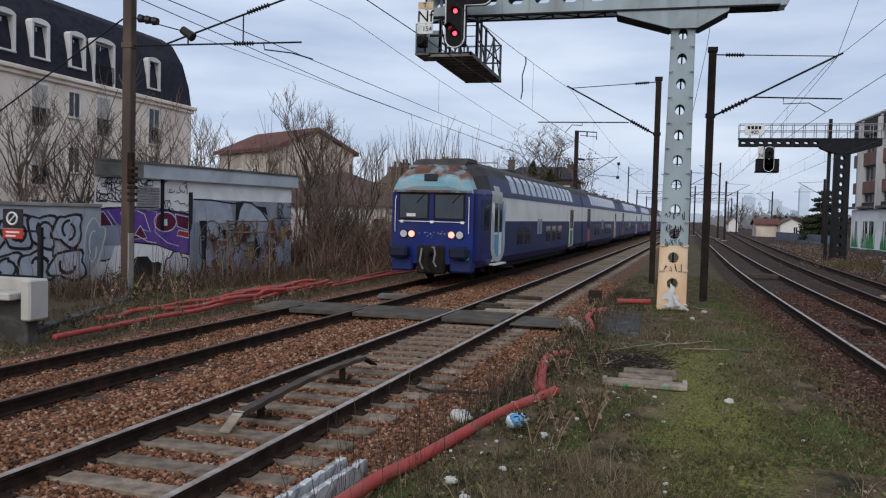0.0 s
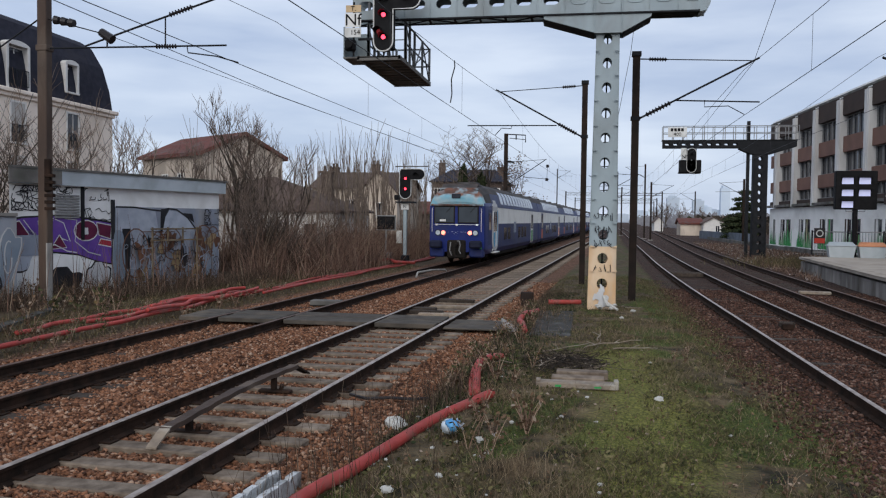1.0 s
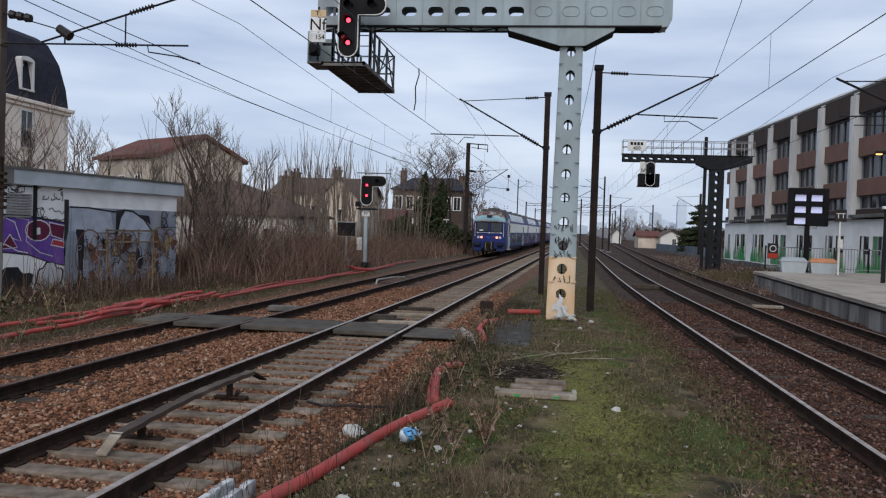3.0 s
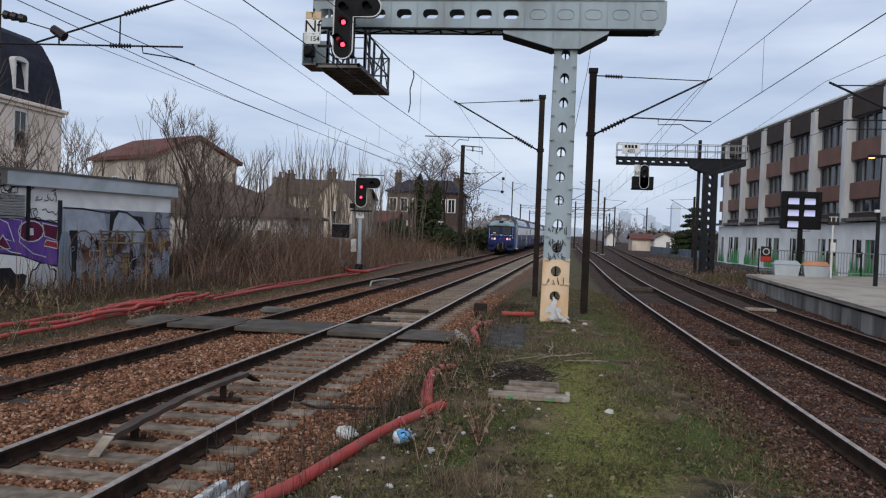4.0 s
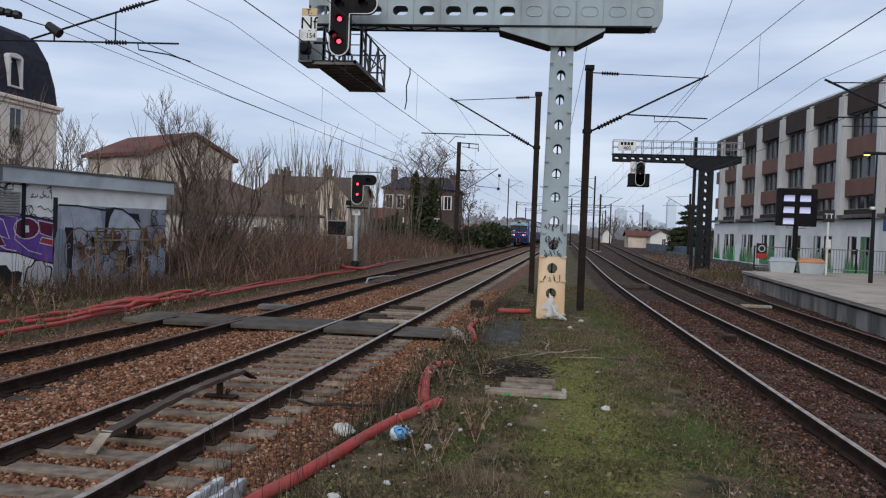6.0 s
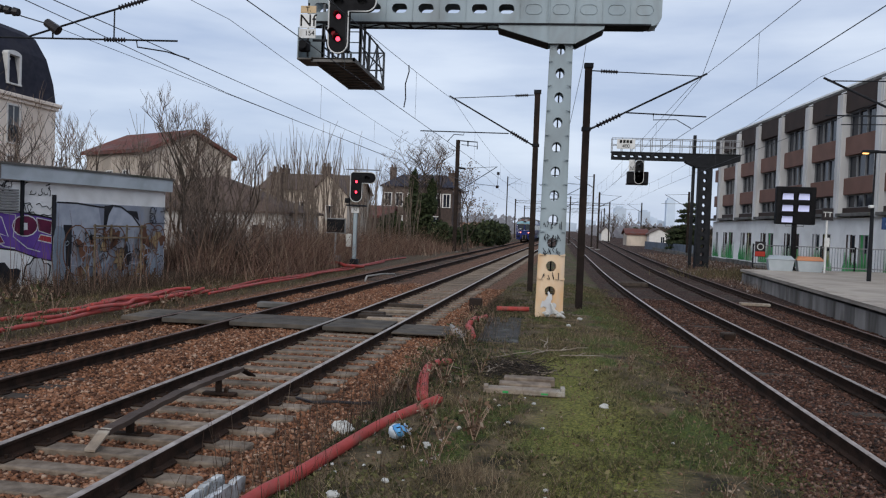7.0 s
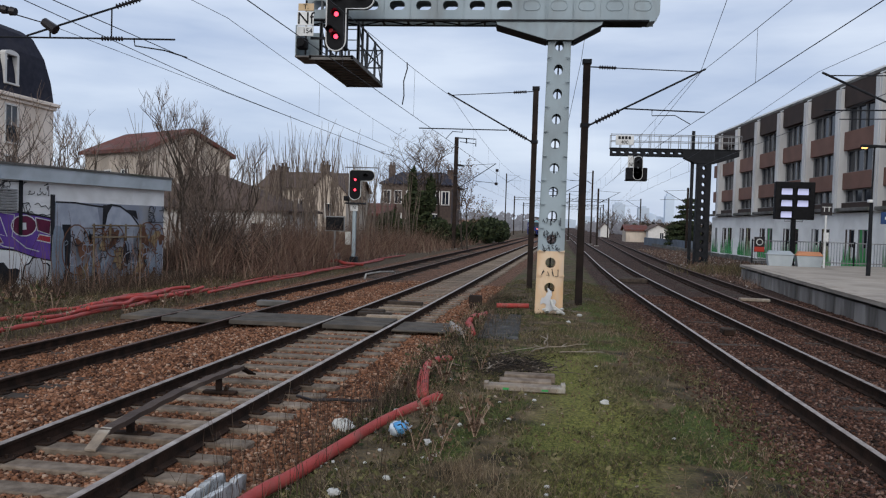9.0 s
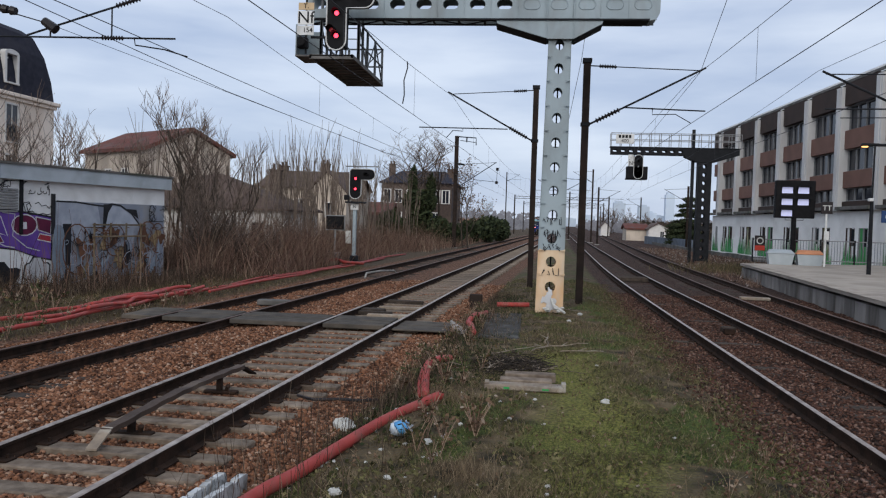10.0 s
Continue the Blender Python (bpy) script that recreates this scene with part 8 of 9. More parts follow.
def scatter_leaves(name, label, count, where, seed, size, material):
    rng = random.Random(seed)
    b = B()
    for x, y in where(np.random.default_rng(seed), count):
        leaf(b, Vector((x, y, ground_height(x, y) + 0.015)), rng, size * rng.uniform(0.5, 1.4))
    return tagged(part(name, b, material), label, "leaf litter", kind="stuff")


scatter_leaves("leaf_litter", "small dead leaves and scraps strewn over the turf", 4200, island_turf, 3, 0.02, M_leaf)
scatter_leaves("leaf_litter", "broad green weed leaves in the turf", 10000, turf_patchy, 4, 0.028, M_turf_leaf)
scatter_leaves("leaf_litter", "dark green weed leaves along the ballast edge", 5000, mid_edge, 6, 0.035, M_ever)
scatter_leaves("leaf_litter", "dead leaves and scraps strewn on the verge", 3000, verge_left, 5, 0.035, M_leaf)
scatter_leaves("scraps", "pale scraps of paper and plastic on the bank", 120, rubble_bank, 15, 0.12, M_litter)


def weed_plant(seed):
    rng = random.Random(seed)
    t = thing("weed_plant", "dark leafy weed growing at the ballast edge", "weed", None, "weeds by the ballast")
    b, st = B(), B()
    for k in range(rng.randint(5, 9)):
        a, h = rng.uniform(0, 6.3), rng.uniform(0.12, 0.45)
        top = Vector((math.cos(a) * h * 0.45, math.sin(a) * h * 0.45, h))
        st.tube([(0, 0, -0.03), tuple(top * 0.5 + Vector((0, 0, 0.03))), tuple(top)], [0.006, 0.005, 0.003], 4, 0, False)
        for i in range(7):
            p = top * rng.uniform(0.3, 1.0) + Vector((rng.gauss(0, 0.03), rng.gauss(0, 0.03), rng.gauss(0, 0.02)))
            leaf(b, p, rng, rng.uniform(0.02, 0.045))
    part("stem", st, M_thicket, t)
    part("foliage", b, M_weed if seed % 3 else M_leaf, t)
    return t


M_weed = island("dull_green_weed_leaves", (0.03, 0.036, 0.016), (0.09, 0.085, 0.035), c=(0.16, 0.1, 0.05))
_kinds = [weed_plant(k) for k in range(4)]
_rng = random.Random(31)
for n_ in range(164):
    if n_ < 70:
        y_ = 10.6 + 12 * _rng.random() ** 1.3 if n_ % 6 else 7.5 + 2 * _rng.random()
        x_ = axis_near(y_) + 2.0 + abs(_rng.gauss(0, 0.45)) + (0.9 if y_ < 10 else 0)
    elif n_ < 90:
        y_ = 6 + 14 * _rng.random()
        x_ = 2.0 + _rng.gauss(0, 0.35)
    elif n_ >= 124:
        y_ = 12.5 + 13 * _rng.random()
        x_ = -9.05 - abs(_rng.gauss(0, 0.9)) - (y_ < 15) * 0.3
    elif n_ < 110:
        y_ = 12 + 20 * _rng.random()
        x_ = axis_far(y_) - 2.3 - _rng.random() * 1.6
    else:
        x_, y_ = _rng.gauss(-11.6, 0.9), _rng.gauss(17.6, 1.2)
    m_ = pose(x_, y_, ground_height(x_, y_), 0, 0, _rng.uniform(0, 360)) @ Matrix.Scale(_rng.uniform(0.45, 1.0) * (0.6 if 70 <= n_ < 90 else 1.7 if 110 <= n_ < 124 else 1), 4)
    if n_ < 4:
        _kinds[n_].matrix_world = m_
    else:
        copy_thing(_kinds[n_ % 4], Matrix.Identity(4)).matrix_basis = m_


# ---------------------------------------------------------------- far backdrop
def skyline():
    rng = random.Random(4)
    for i, (x, z, w, d) in enumerate(((-99, 50, 20, 20), (-118, 33, 14, 20), (-135, 24, 40, 20), (188, 60, 26, 20), (245, 54, 24, 20), (262, 40, 30, 20), (310, 86, 20, 20), (165, 38, 30, 20), (285, 34, 60, 20), (130, 30, 36, 20), (215, 36, 18, 20), (90, 22, 30, 20))):
        t = thing("tower_block", "hazy grey-blue tower block on the horizon", "tower block", pose(x, 1760 + 27 * i, 0), "towers on the skyline")
        b = B()
        b.box(-w / 2, w / 2, 0, d, -5, z * 0.93)
        b.box(-w / 3, w / 4, 2, d - 2, z * 0.93, z)
        part("wall", b, M_haze_tower, t)


skyline()


def woods():
    rng = random.Random(12)
    b = B()
    for i in range(42000):
        y = rng.uniform(280, 900)
        x = rng.uniform(-0.55, 0.6) * y
        if abs(x - 0.035 * y) < 14:
            continue
        h = rng.uniform(0, 1) ** 1.5 * (5 + 5 * noise.noise((x * 0.02, y * 0.01, 2))) + 0.5
        s = rng.uniform(0.3, 1.1)
        p = Vector((x, y, h))
        b.add([p + Vector((-s, 0, -s * rng.random())), p + Vector((s, 0, -s * rng.random())), p + Vector((rng.uniform(-s, s), 0, s))], [(0, 1, 2)])
    tagged(part("distant_woods", b, M_haze_wood), "hazy grey-brown woods and hedges near the horizon", "woods", kind="stuff")
    b = B()
    for i in range(12000):
        y = rng.uniform(105, 280)
        x = rng.uniform(-0.42, -0.06) * y
        h = rng.uniform(0, 1) ** 1.4 * 2.6 + 0.1
        s = rng.uniform(0.15, 0.5)
        p = Vector((x, y, h))
        b.add([p + Vector((-s, 0, -s * rng.random())), p + Vector((s, 0, -s * rng.random())), p + Vector((rng.uniform(-s, s), 0, s))], [(0, 1, 2)])
    tagged(part("distant_scrub", b, M_thicket), "brown leafless scrub beyond the houses", "scrub", kind="stuff")
    b = B()
    for i in range(9000):
        y = rng.uniform(160, 280)
        x = rng.uniform(0.128, 0.3) * y
        h = rng.uniform(0, 1) ** 1.3 * 3.4 + 0.1
        s = rng.uniform(0.12, 0.45)
        p = Vector((x, y, h))
        b.add([p + Vector((-s, 0, -s * rng.random())), p + Vector((s, 0, -s * rng.random())), p + Vector((rng.uniform(-s, s), 0, s))], [(0, 1, 2)])
    tagged(part("distant_scrub", b, M_bramble_dark), "dark leafless gardens behind the small white houses", "scrub", kind="stuff")
    w = thing("boundary_wall", "low blue-grey wall beside the far rails", "wall", pose(0, 0, 0), kind="structure")
    b = B()
    b.prism([(18.4, 99, -0.3), (17.0, 128, -0.3), (17.4, 128, -0.3), (18.8, 99, -0.3)], (0, 0, 1.25))
    part("wall", b, M_wall_blue, w)
    k = thing("retaining_kerb", "low dark retaining kerb along the bank by the office", "kerb", pose(0, 0, 0), kind="structure")
    for i in range(24):
        b = B()
        y0, y1 = 48 + i * 3.0, 50.96 + i * 3.0
        x0, x1 = (17.45 - 0.045 * (min(y, 80) - 67) + 0.004 * max(0, y - 80) for y in (y0, y1))
        b.prism([(x0, y0, -0.35), (x1, y1, -0.35), (x1 + 0.3, y1, -0.35), (x0 + 0.3, y0, -0.35)], (0, 0, 0.5 + 0.03 * (i % 3)))
        part("block", b, M_concrete_dark, k)


woods()


# ---------------------------------------------------------------- things lying by the track
def duct(label, pts, r, seed=0, group=""):
    """A corrugated red plastic cable duct lying on the ground."""
    out = [Vector(p) for p in pts]
    fine = []
    n = len(out)
    for i in range(n - 1):
        p0, p1, p2, p3 = out[max(i - 1, 0)], out[i], out[i + 1], out[min(i + 2, n - 1)]
        k = max(4, int((p2 - p1).length / 0.03))
        k = min(k, 60)
        for j in range(k):
            f = j / k
            fine.append(0.5 * (2 * p1 + (p2 - p0) * f + (2 * p0 - 5 * p1 + 4 * p2 - p3) * f * f + (3 * p1 - p0 - 3 * p2 + p3) * f ** 3))
    fine.append(out[-1])
    b = B()
    b.tube(fine, [r * (1.0 if i % 2 else 0.955) for i in range(len(fine))], 12)
    return tagged(part("cable_duct", b, M_pipe, None, "", True), label, "cable duct", group)


duct("red plastic cable duct lying across the turf", [(-2.34, 4.6, -0.03), (-2.14, 6.25, -0.04), (-1.99, 6.85, -0.04), (-1.81, 7.8, -0.04), (-1.56, 9.0, -0.04), (-1.1, 10.2, 0.0)], 0.061, 0, "red cable ducts")
duct("short bent red duct end sticking from the weeds", [(-1.3, 10.25, -0.02), (-1.42, 11.2, 0.02), (-1.5, 12.1, 0.05), (-1.42, 12.7, 0.03), (-1.3, 13.4, -0.06)], 0.058, 0, "red cable ducts")
duct("thin red duct beside the bent one", [(-1.38, 10.3, -0.05), (-1.5, 11.2, -0.03), (-1.56, 12.0, 0.0)], 0.028, 0, "red cable ducts")
duct("kinked red duct beside a broken slab", [(-1.12, 16.2, 0.0), (-1.22, 16.9, 0.06), (-1.32, 17.5, 0.05), (-1.25, 18.4, 0.1), (-1.2, 19.4, 0.0), (-1.1, 20.4, -0.05)], 0.062, 0, "red cable ducts")
duct("straight red duct before the gantry foot", [(-0.9, 21.9, 0.02), (-0.05, 22.15, 0.02)], 0.065, 0, "red cable ducts")
for k_, (o_, z_, y0_, y1_) in enumerate([(0.0, 0.0, 11.3, 23.2), (-0.3, 0.02, 15.2, 22.6), (-0.55, 0.02, 17.2, 22.3), (0.1, 0.11, 16.8, 22.8), (-0.2, 0.14, 17.5, 22.4), (-0.45, 0.12, 18.2, 22.0), (-0.8, 0.0, 13.5, 19.0)]):
    r_ = random.Random(k_)
    duct("red plastic cable duct bundled along the verge", [(-9.62 + o_ + r_.uniform(-0.14, 0.14), y, -0.03 + z_ + r_.uniform(-0.02, 0.03)) for y in np.linspace(y0_, y1_, 9)], 0.048, 0, "red cable ducts")
for k_ in range(3):
    r_ = random.Random(20 + k_)
    duct("thin red duct running along the far track", [(-9.35 - 0.22 * k_ + LEAN * 0.85 * (y - 22) + r_.uniform(-0.12, 0.12), y, -0.03 + r_.uniform(-0.02, 0.03)) for y in np.linspace(22.6 + k_, 40 + 7 * k_, 9)], 0.042, 0, "red cable ducts")
duct("pile of red duct ends at the signal foot", [(-10.3, 38.6, 0.0), (-9.6, 39.2, 0.18), (-9.0, 38.7, 0.1), (-8.3, 39.6, 0.02)], 0.08, 0, "red cable ducts")


def contact_ramp():
    t = thing("track_contact_ramp", "worn brown contact bar between the rails on two brackets", "contact ramp", pose(0, 0, 0))
    b = B()
    a, c = Vector((-4.2, 7.72, -0.01)), Vector((-4.04, 11.1, 0.06))
    pts = []
    for i in range(25):
        p = a.lerp(c, i / 24)
        pts.append(p + Vector((0, 0, 0.006 * math.sin(i * 1.9) + 0.05 * math.sin(math.pi * i / 24))))
    for p, q in zip(pts, pts[1:]):
        b.add([p + Vector(v) for v in ((-0.06, 0, -0.03), (0.06, 0, -0.03), (0.06, 0, 0.025), (-0.06, 0, 0.025))] + [q + Vector(v) for v in ((-0.06, 0, -0.03), (0.06, 0, -0.03), (0.06, 0, 0.025), (-0.06, 0, 0.025))], [(0, 1, 5, 4), (1, 2, 6, 5), (2, 3, 7, 6), (3, 0, 4, 7)])
    b.add([pts[0] + Vector(v) for v in ((-0.06, 0, -0.03), (0.06, 0, -0.03), (0.06, 0, 0.025), (-0.06, 0, 0.025))], [(0, 1, 2, 3)])
    part("contact_bar", b, M_mast_wood, t, weld=True)
    b = B()
    b.prism([(-4.26, 7.76, 0.005), (-4.14, 7.75, 0.005), (-4.15, 7.46, -0.14), (-4.27, 7.47, -0.14)], (0, 0, 0.02))
    part("near_flap", b, M_plank, t, "pale bare wooden end flap")
    b = B()
    b.prism([(-4.1, 11.08, 0.05), (-3.98, 11.08, 0.05), (-3.95, 11.5, -0.12), (-4.07, 11.52, -0.12)], (0, 0, 0.025))
    part("far_flap", b, M_brown_steel, t)
    for y, x in ((8.2, -4.18), (10.4, -4.08)):
        b = B()
        b.box(x - 0.03, x + 0.04, y - 0.04, y + 0.04, -0.16, 0.03, 0.01)
        b.box(x - 0.2, x + 0.25, y - 0.06, y + 0.06, -0.17, -0.13, 0.01)
        b.tube([(x + 0.1, y, -0.15), (x + 0.13, y - 0.03, -0.06)], 0.03, 8)
        part("bracket", b, M_rail_side, t)


contact_ramp()


def kerb_white():
    """Two rows of chipped slabs along a channel, each slab a little askew, the ends broken off."""
    t = thing("white_kerb", "chipped white-painted concrete channel beside the ballast", "kerb")
    rng = random.Random(8)
    for row, name in ((0.0, "back_slab"), (0.2, "front_slab")):
        y = 4.2
        while y < 6.7:
            e = min(y + rng.uniform(1.0, 1.4), 6.75 + row * 0.4)
            x0, x1 = -2.83 + row * 0.9 + 0.083 * (y - 4.2), -2.83 + row * 0.9 + 0.083 * (e - 4.2)
            top, ends = rng.uniform(-0.03, -0.01), rng.uniform(0.01, 0.04)
            b = B()
            prof = [(0, -0.25), (e - y - 0.01, -0.25), (e - y - 0.01, top - ends), (e - y - rng.uniform(0.02, 0.06), top)] + [q for k in range(4, 0, -1) for q in (((e - y) * (k / 5 + 0.03), top), ((e - y) * (k / 5 + 0.02), top - rng.uniform(0.0, 0.03)), ((e - y) * (k / 5 - 0.03), top - rng.uniform(0.0, 0.03)), ((e - y) * (k / 5 - 0.04), top))] + [(0, top - rng.uniform(0.0, 0.02))]
            k = (x1 - x0) / (e - y)
            b.prism([(x0 + k * q, y + q, z) for q, z in prof], (0.058, 0.0, 0))
            part(name, b, M_kerb, t)
            y = e + rng.uniform(0.0, 0.03)
    b = B()
    b.prism([(-2.765, 4.2, -0.25), (-2.665, 4.2, -0.25), (-2.445, 6.7, -0.25), (-2.555, 6.7, -0.25)], (0, 0, 0.12))
    part("channel", b, M_concrete_dark, t)


kerb_white()


def crumple(b, c, r, seed, slot=0, squash=0.7, n=10):
    """A crumpled lump."""
    rng = random.Random(seed)
    vs, fs = [], []
    for i in range(n // 2 + 1):
        th = math.pi * i / (n // 2)
        for j in range(n):
            ph = 2 * math.pi * j / n
            k = r * rng.uniform(0.72, 1.15)
            vs.append((c[0] + k * math.sin(th) * math.cos(ph), c[1] + k * math.sin(th) * math.sin(ph), c[2] + k * squash * math.cos(th)))
    for i in range(n // 2):
        for j in range(n):
            fs.append((i * n + j, i * n + (j + 1) % n, (i + 1) * n + (j + 1) % n, (i + 1) * n + j))
    b.add(vs, fs, slot)


def litter():
    t = thing("plastic_bag", "crumpled blue and white plastic bag on the turf", "bag", pose(-1.3, 8.33, -0.01))
    b = B()
    crumple(b, (0, 0, 0.05), 0.125, 2, 0, 0.62, 14)
    part("bag_white", b, M_bag_w, t, "white plastic", True)
    b = B()
    crumple(b, (0.02, -0.05, 0.075), 0.09, 3, 0, 0.7, 14)
    part("bag_blue", b, M_bag_b, t, "blue plastic", True)
    spots = [(-2.05, 8.9, 0.12), (-1.95, 8.75, 0.09), (-0.83, 8.4, 0.055), (-1.0, 8.2, 0.06), (0.99, 10.5, 0.06), (-1.5, 9.35, 0.07), (-1.55, 6.5, 0.06), (-1.35, 6.15, 0.05), (-1.28, 5.9, 0.05), (-0.9, 5.95, 0.04), (-1.75, 11.2, 0.04), (-1.1, 11.6, 0.03), (0.2, 7.0, 0.03), (0.6, 6.3, 0.03), (1.3, 6.6, 0.03), (-0.2, 9.5, 0.03), (1.6, 9.0, 0.025), (-1.6, 12.2, 0.04), (-1.9, 7.3, 0.05), (0.9, 19.2, 0.06), (1.25, 20.9, 0.07), (-1.2, 7.0, 0.04), (-1.62, 5.6, 0.07), (1.1, 13.4, 0.03), (0.3, 5.6, 0.03)]
    more = random.Random(19)
    spots += [(more.uniform(-2.1, 0.3), more.uniform(5.4, 11.5), more.uniform(0.012, 0.034)) for _ in range(46)]
    for i, (x, y, r) in enumerate(spots):
        b = B()
        crumple(b, (0, 0, 0), r, 50 + i, 0, 0.6)
        ob = part("paper_scrap", b, M_litter)
        ob.matrix_world = pose(x, y, ground_height(x, y) + r * 0.35)
        tagged(ob, "crumpled pale scrap of paper or plastic on turf", "litter", "scraps of litter")
    t = thing("plank_stack", "two old grey planks stacked on the turf", "planks", pose(-0.03, 11.15, -0.06, 0, 0, 0.5))
    b = B()
    b.box(-0.56, 0.54, -0.14, 0.1, 0.0, 0.075, 0.012)
    b.box(-0.56, -0.5, -0.12, 0.07, 0.075, 0.1, 0.005)
    b.box(0.48, 0.54, -0.12, 0.07, 0.075, 0.115, 0.005)
    pl_ = part("front_plank", b, M_plank, t, "pale paint-flecked plank")
    b = B()
    b.box(-0.3, -0.22, -0.144, -0.138, 0.02, 0.05)
    part("paint_fleck", b, M_spray_green, pl_)
    b = B()
    b.box(0.22, 0.31, -0.144, -0.138, 0.02, 0.045)
    part("paint_fleck", b, M_spray_green, pl_)
    b = B()
    b.box(-0.36, 0.36, 0.12, 0.38, 0.0, 0.1, 0.012)
    part("rear_plank", b, M_sleeper, t)
    b = B()
    b.box(-0.3, 0.42, 0.42, 0.66, 0.02, 0.13, 0.012)
    part("rear_plank", b, M_sleeper, t)
    t = thing("concrete_pad", "bare dark concrete pad before the gantry foot", "slab", pose(-0.62, 18.2, 0), kind="structure")
    b = B()
    b.box(-0.42, 0.42, -2.2, 2.3, -0.25, -0.045, 0.03)
    part("slab", b, M_wall_soot, t)
    t = thing("broken_slab", "broken pale concrete slab tilted beside a red duct", "slab", pose(-1.42, 16.6, -0.02, 12, 32, 20))
    b = B()
    b.box(-0.2, 0.2, -0.32, 0.32, -0.03, 0.03, 0.01)
    part("slab", b, M_concrete, t)
    t = thing("cable_box", "small dark rusty cable box on a stake", "box", pose(-1.45, 21.6, 0))
    b = B()
    b.box(-0.17, 0.17, -0.1, 0.1, -0.1, 0.3, 0.02)
    part("case", b, M_brown_steel, t)
    b = B()
    b.box(-0.03, 0.03, 0.1, 0.15, -0.2, 0.2)
    part("stake", b, M_brown_steel, t)
    t = thing("torn_sacking", "torn white sheeting heaped at the gantry foot", "rubbish", pose(0.52, 21.0, 0.0))
    b = B()
    for k in range(7):
        crumple(b, (random.Random(k).uniform(-0.22, 0.3), -0.05 * k + 0.1, 0.02 + 0.03 * (k % 3)), 0.07, 80 + k, 0, 0.6)
    b.tube([(0.0, 0.1, 0.3), (0.08, -0.05, 0.12), (0.34, -0.35, 0.0)], [0.03, 0.05, 0.03], 8)
    part("sheeting", b, M_litter, t)
    # fallen branches
    rng = random.Random(6)
    for i, (x, y, L, a) in enumerate([(0.75, 15.0, 1.0, 0.6), (0.95, 14.6, 0.8, -0.6), (0.5, 14.5, 0.9, 1.0), (-0.1, 13.9, 1.3, 0.5), (0.75, 15.5, 0.9, 1.9), (-0.15, 12.6, 0.8, 1.0), (0.1, 12.5, 0.7, 0.4), (0.2, 12.3, 0.6, -0.2), (-0.25, 12.3, 0.7, 2.1), (1.1, 21.9, 0.9, 0.1)]):
        b = B()
        pts = [Vector((0, 0, 0))]
        d = a
        for k in range(5):
            d += rng.gauss(0, 0.3)
            pts.append(pts[-1] + Vector((math.cos(d) * L / 5, math.sin(d) * L / 5, rng.uniform(-0.01, 0.03))))
        b.tube(pts, [0.015 - 0.002 * k for k in range(6)], 5)
        b.tube([pts[2], pts[2] + Vector((math.cos(d + 0.8) * L / 4, math.sin(d + 0.8) * L / 4, 0.04))], [0.01, 0.005], 5)
        ob = part("fallen_branch", b, M_plank)
        ob.matrix_world = pose(x - L / 2, y, ground_height(x, y) + 0.03)
        tagged(ob, "thin grey fallen branch lying on the turf", "branch", "fallen branches")
    # a heap of dead brambles behind the planks
    b = B()
    for k in range(420):
        x, y = rng.gauss(-0.25, 0.3), rng.gauss(12.9, 0.4)
        a, L = rng.uniform(0, 6.3), rng.uniform(0.1, 0.4)
        z = ground_height(x, y) + rng.uniform(0.0, 0.1)
        b.tube([(x, y, z), (x + math.cos(a) * L / 2, y + math.sin(a) * L / 2, z + rng.uniform(0.0, 0.07)), (x + math.cos(a) * L, y + math.sin(a) * L, z + rng.uniform(-0.05, 0.04))], [0.007, 0.006, 0.003], 3, 0, False)
    tagged(part("twig_heap", b, M_bramble_dark), "tangled heap of dead dark brambles on turf", "twigs", kind="stuff")
    # timber pieces and small gear in the tracks
    for i, (x, y, w, d, h, m) in enumerate([(axis_near(19.1) + 0.2, 19.1, 0.5, 0.16, 0.13, M_plank), (axis_near(19.6) - 0.25, 19.7, 0.42, 0.2, 0.12, M_sleeper_dark), (axis_near(21) + 0.1, 21.2, 0.6, 0.14, 0.1, M_plank), (axis_near(22.5) - 0.1, 22.7, 0.5, 0.2, 0.12, M_sleeper_dark), (axis_near(20.3) - 0.45, 20.3, 0.3, 0.3, 0.12, M_sleeper_dark), (axis_far(21.2) + 0.15, 21.2, 0.42, 0.35, 0.14, M_concrete_dark), (axis_right(19.5) + 0.3, 19.6, 0.16, 0.2, 0.12, M_sleeper_dark), (axis_right(19.0) + 0.2, 19.1, 0.12, 0.16, 0.14, M_rail_side), (axis_outer(29) + 0.2, 29, 0.5, 0.3, 0.1, M_plank)]):
        b = B()
        b.box(-w, w, -d / 2, d / 2, 0, h, 0.02)
        ob = part("timber_block", b, m)
        ob.matrix_world = pose(x, y, -0.17, 0, 0, random.Random(i).uniform(-8, 8))
        tagged(ob, "short weathered timber block lying between the rails", "timber", "timber blocks")
    t = thing("track_bracket", "bent metal rod bracket beside the far rail", "bracket", pose(axis_far(33) + 0.3, 33, -0.1))
    b = B()
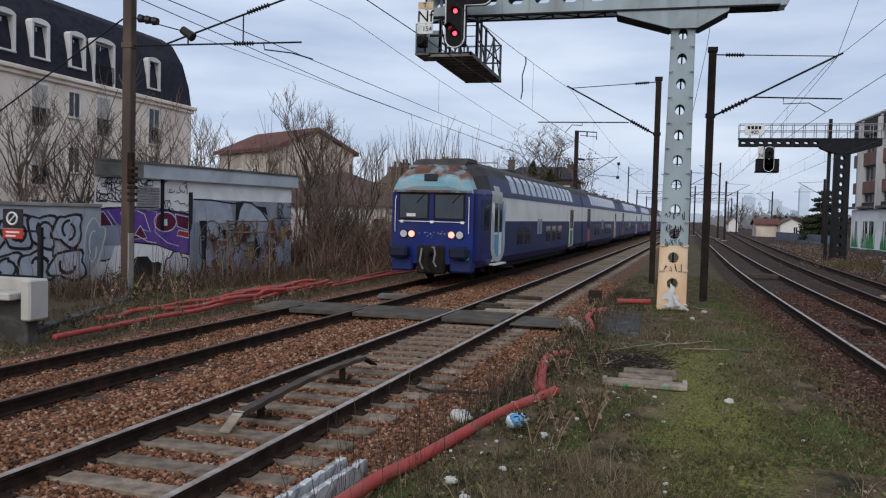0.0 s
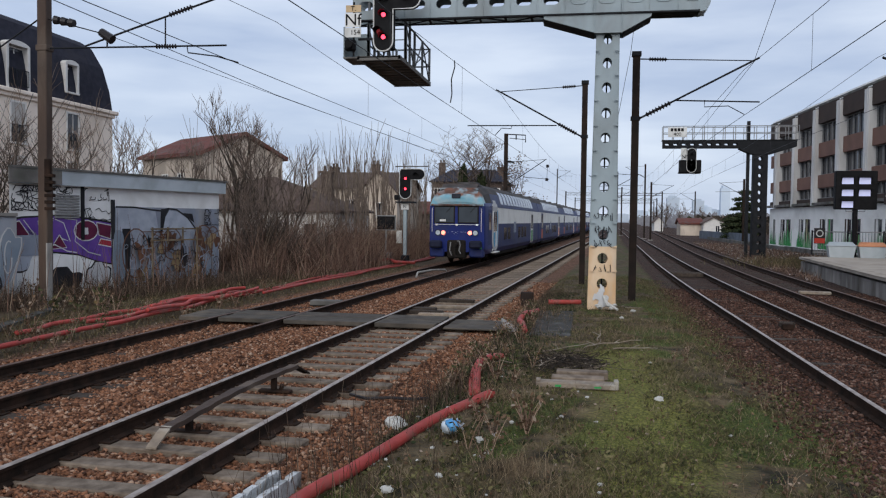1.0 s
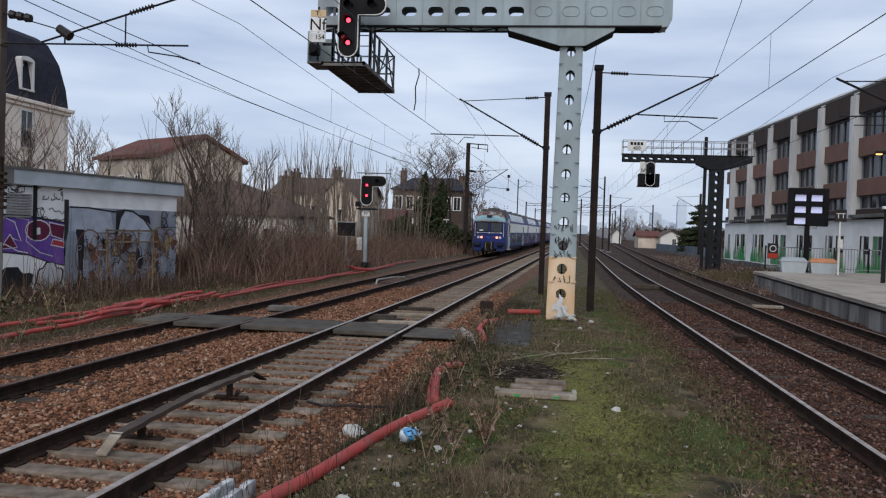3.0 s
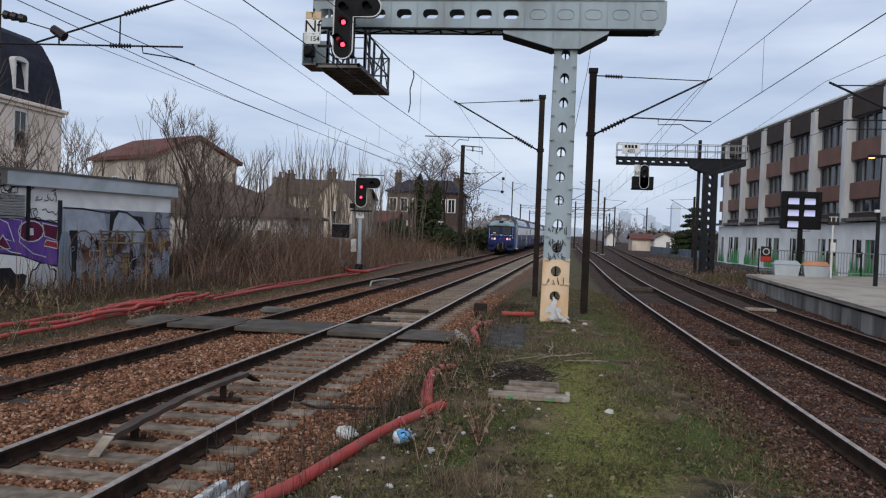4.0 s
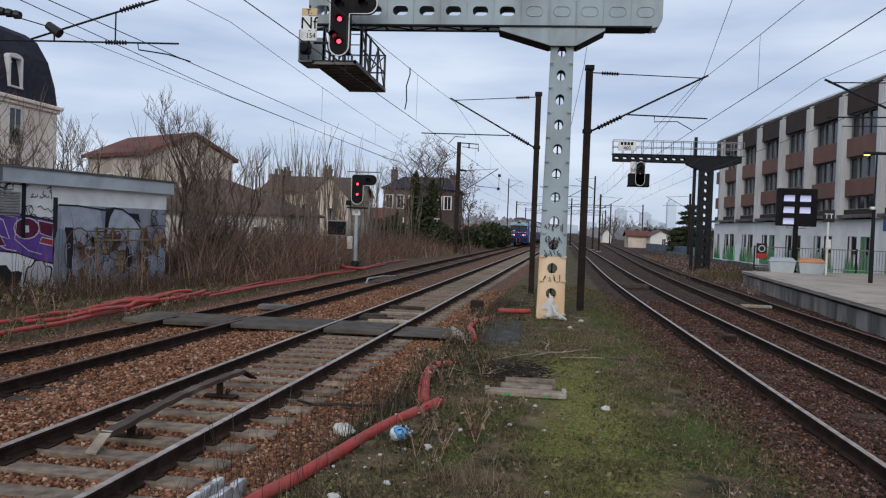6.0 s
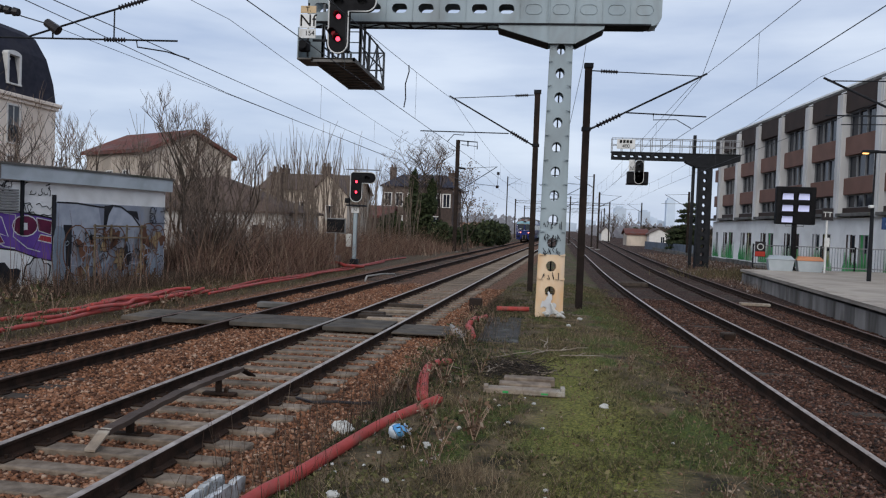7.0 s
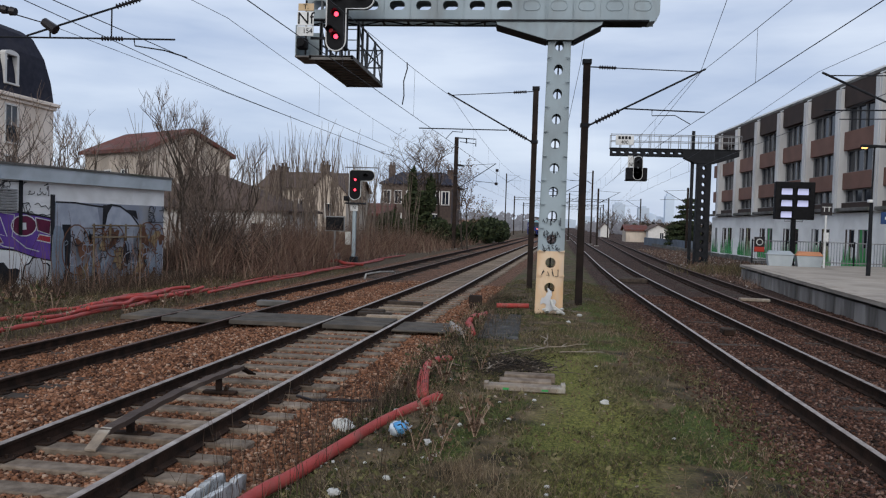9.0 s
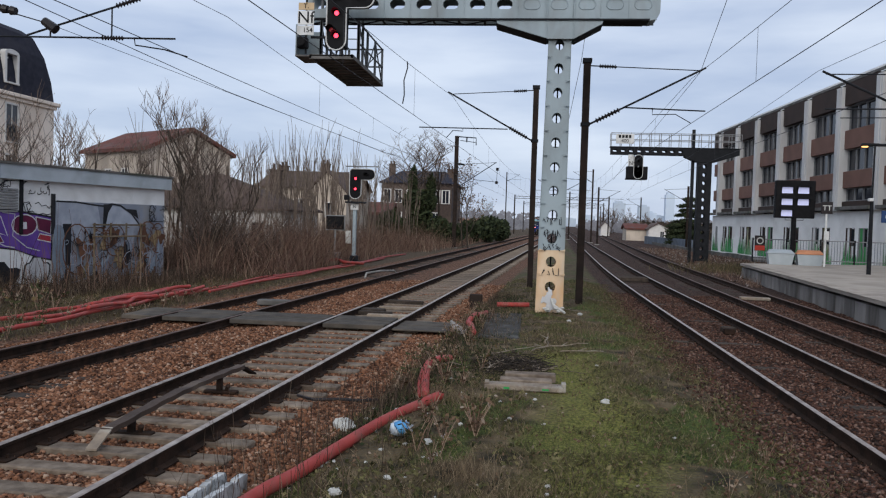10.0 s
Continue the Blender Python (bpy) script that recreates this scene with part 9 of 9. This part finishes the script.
    b.tube([(-0.4, -1.4, 0), (-0.4, -1.1, 0.16), (-0.1, 0.4, 0.18), (0.2, 1.8, 0.12), (0.25, 2.0, 0)], 0.04, 8)
    part("rod", b, M_concrete, t)
    t = thing("cable", "black cable lying across the ballast to the rail", "cable")
    b = B()
    b.tube([(-2.95, 10.2, -0.1), (-2.7, 10.05, -0.11), (-2.4, 10.12, -0.1), (-2.1, 10.1, -0.1), (-1.9, 10.2, -0.1)], 0.02, 7)
    part("cable", b, M_insul, t)
    for y in (36.5, 37.2):
        t = thing("timber_walkway", "dark plank bridging the rails of the track", "plank", pose(axis_right(y), y, 0))
        b = B()
        b.box(-0.64, 0.64, -0.15, 0.15, -0.16, 0.0, 0.01)
        part("plank", b, M_sleeper_dark, t)


litter()


def post_scribbles():
    """Quick black tags on the gantry foot."""
    t = thing("graffiti_tag", "black scribbled spray tags on the gantry foot", "graffiti", pose(0.47, 21.125, 0))
    rng = random.Random(77)
    b = B()
    for row, (z, n, h) in enumerate(((2.3, 5, 0.22), (1.98, 5, 0.2), (1.62, 6, 0.2), (1.0, 4, 0.2))):
        for k in range(n):
            cx = -0.24 + 0.48 * (k + 0.5) / n
            pts = [(cx + rng.uniform(-0.05, 0.05), z + h * rng.uniform(-0.5, 0.5)) for _ in range(5)]
            stroke(b, pts, 0.018, -0.0015 * k, 0)
        part("scribble", b, M_spray_black, t)
        b = B()
    for k in range(10):
        cx, cz = rng.uniform(-0.16, 0.12), rng.uniform(0.0, 0.5)
        blob(b, cx, cz, 0.12, 0.2, 0.004 - 0.001 * k, 0, k, rough=0.3)
    part("white_splash", b, M_spray_white, t)


post_scribbles()


def motions():
    """The train draws away along its straight track, gathering a little speed."""
    turn = -math.degrees(math.atan(LEAN))
    c, s = 1 / math.hypot(1, LEAN), LEAN / math.hypot(1, LEAN)
    for n, car in enumerate(TRAIN):
        rows = []
        for k in range(21):
            t = k / 2
            y = 24.8 + 14.25 * t + 0.235 * t * t
            d = 24.4 * n
            rows.append((t, pose(axis_far(y) + d * s, y + d * c, 0, 0, 0, turn)))
        walk(car, rows)


motions()
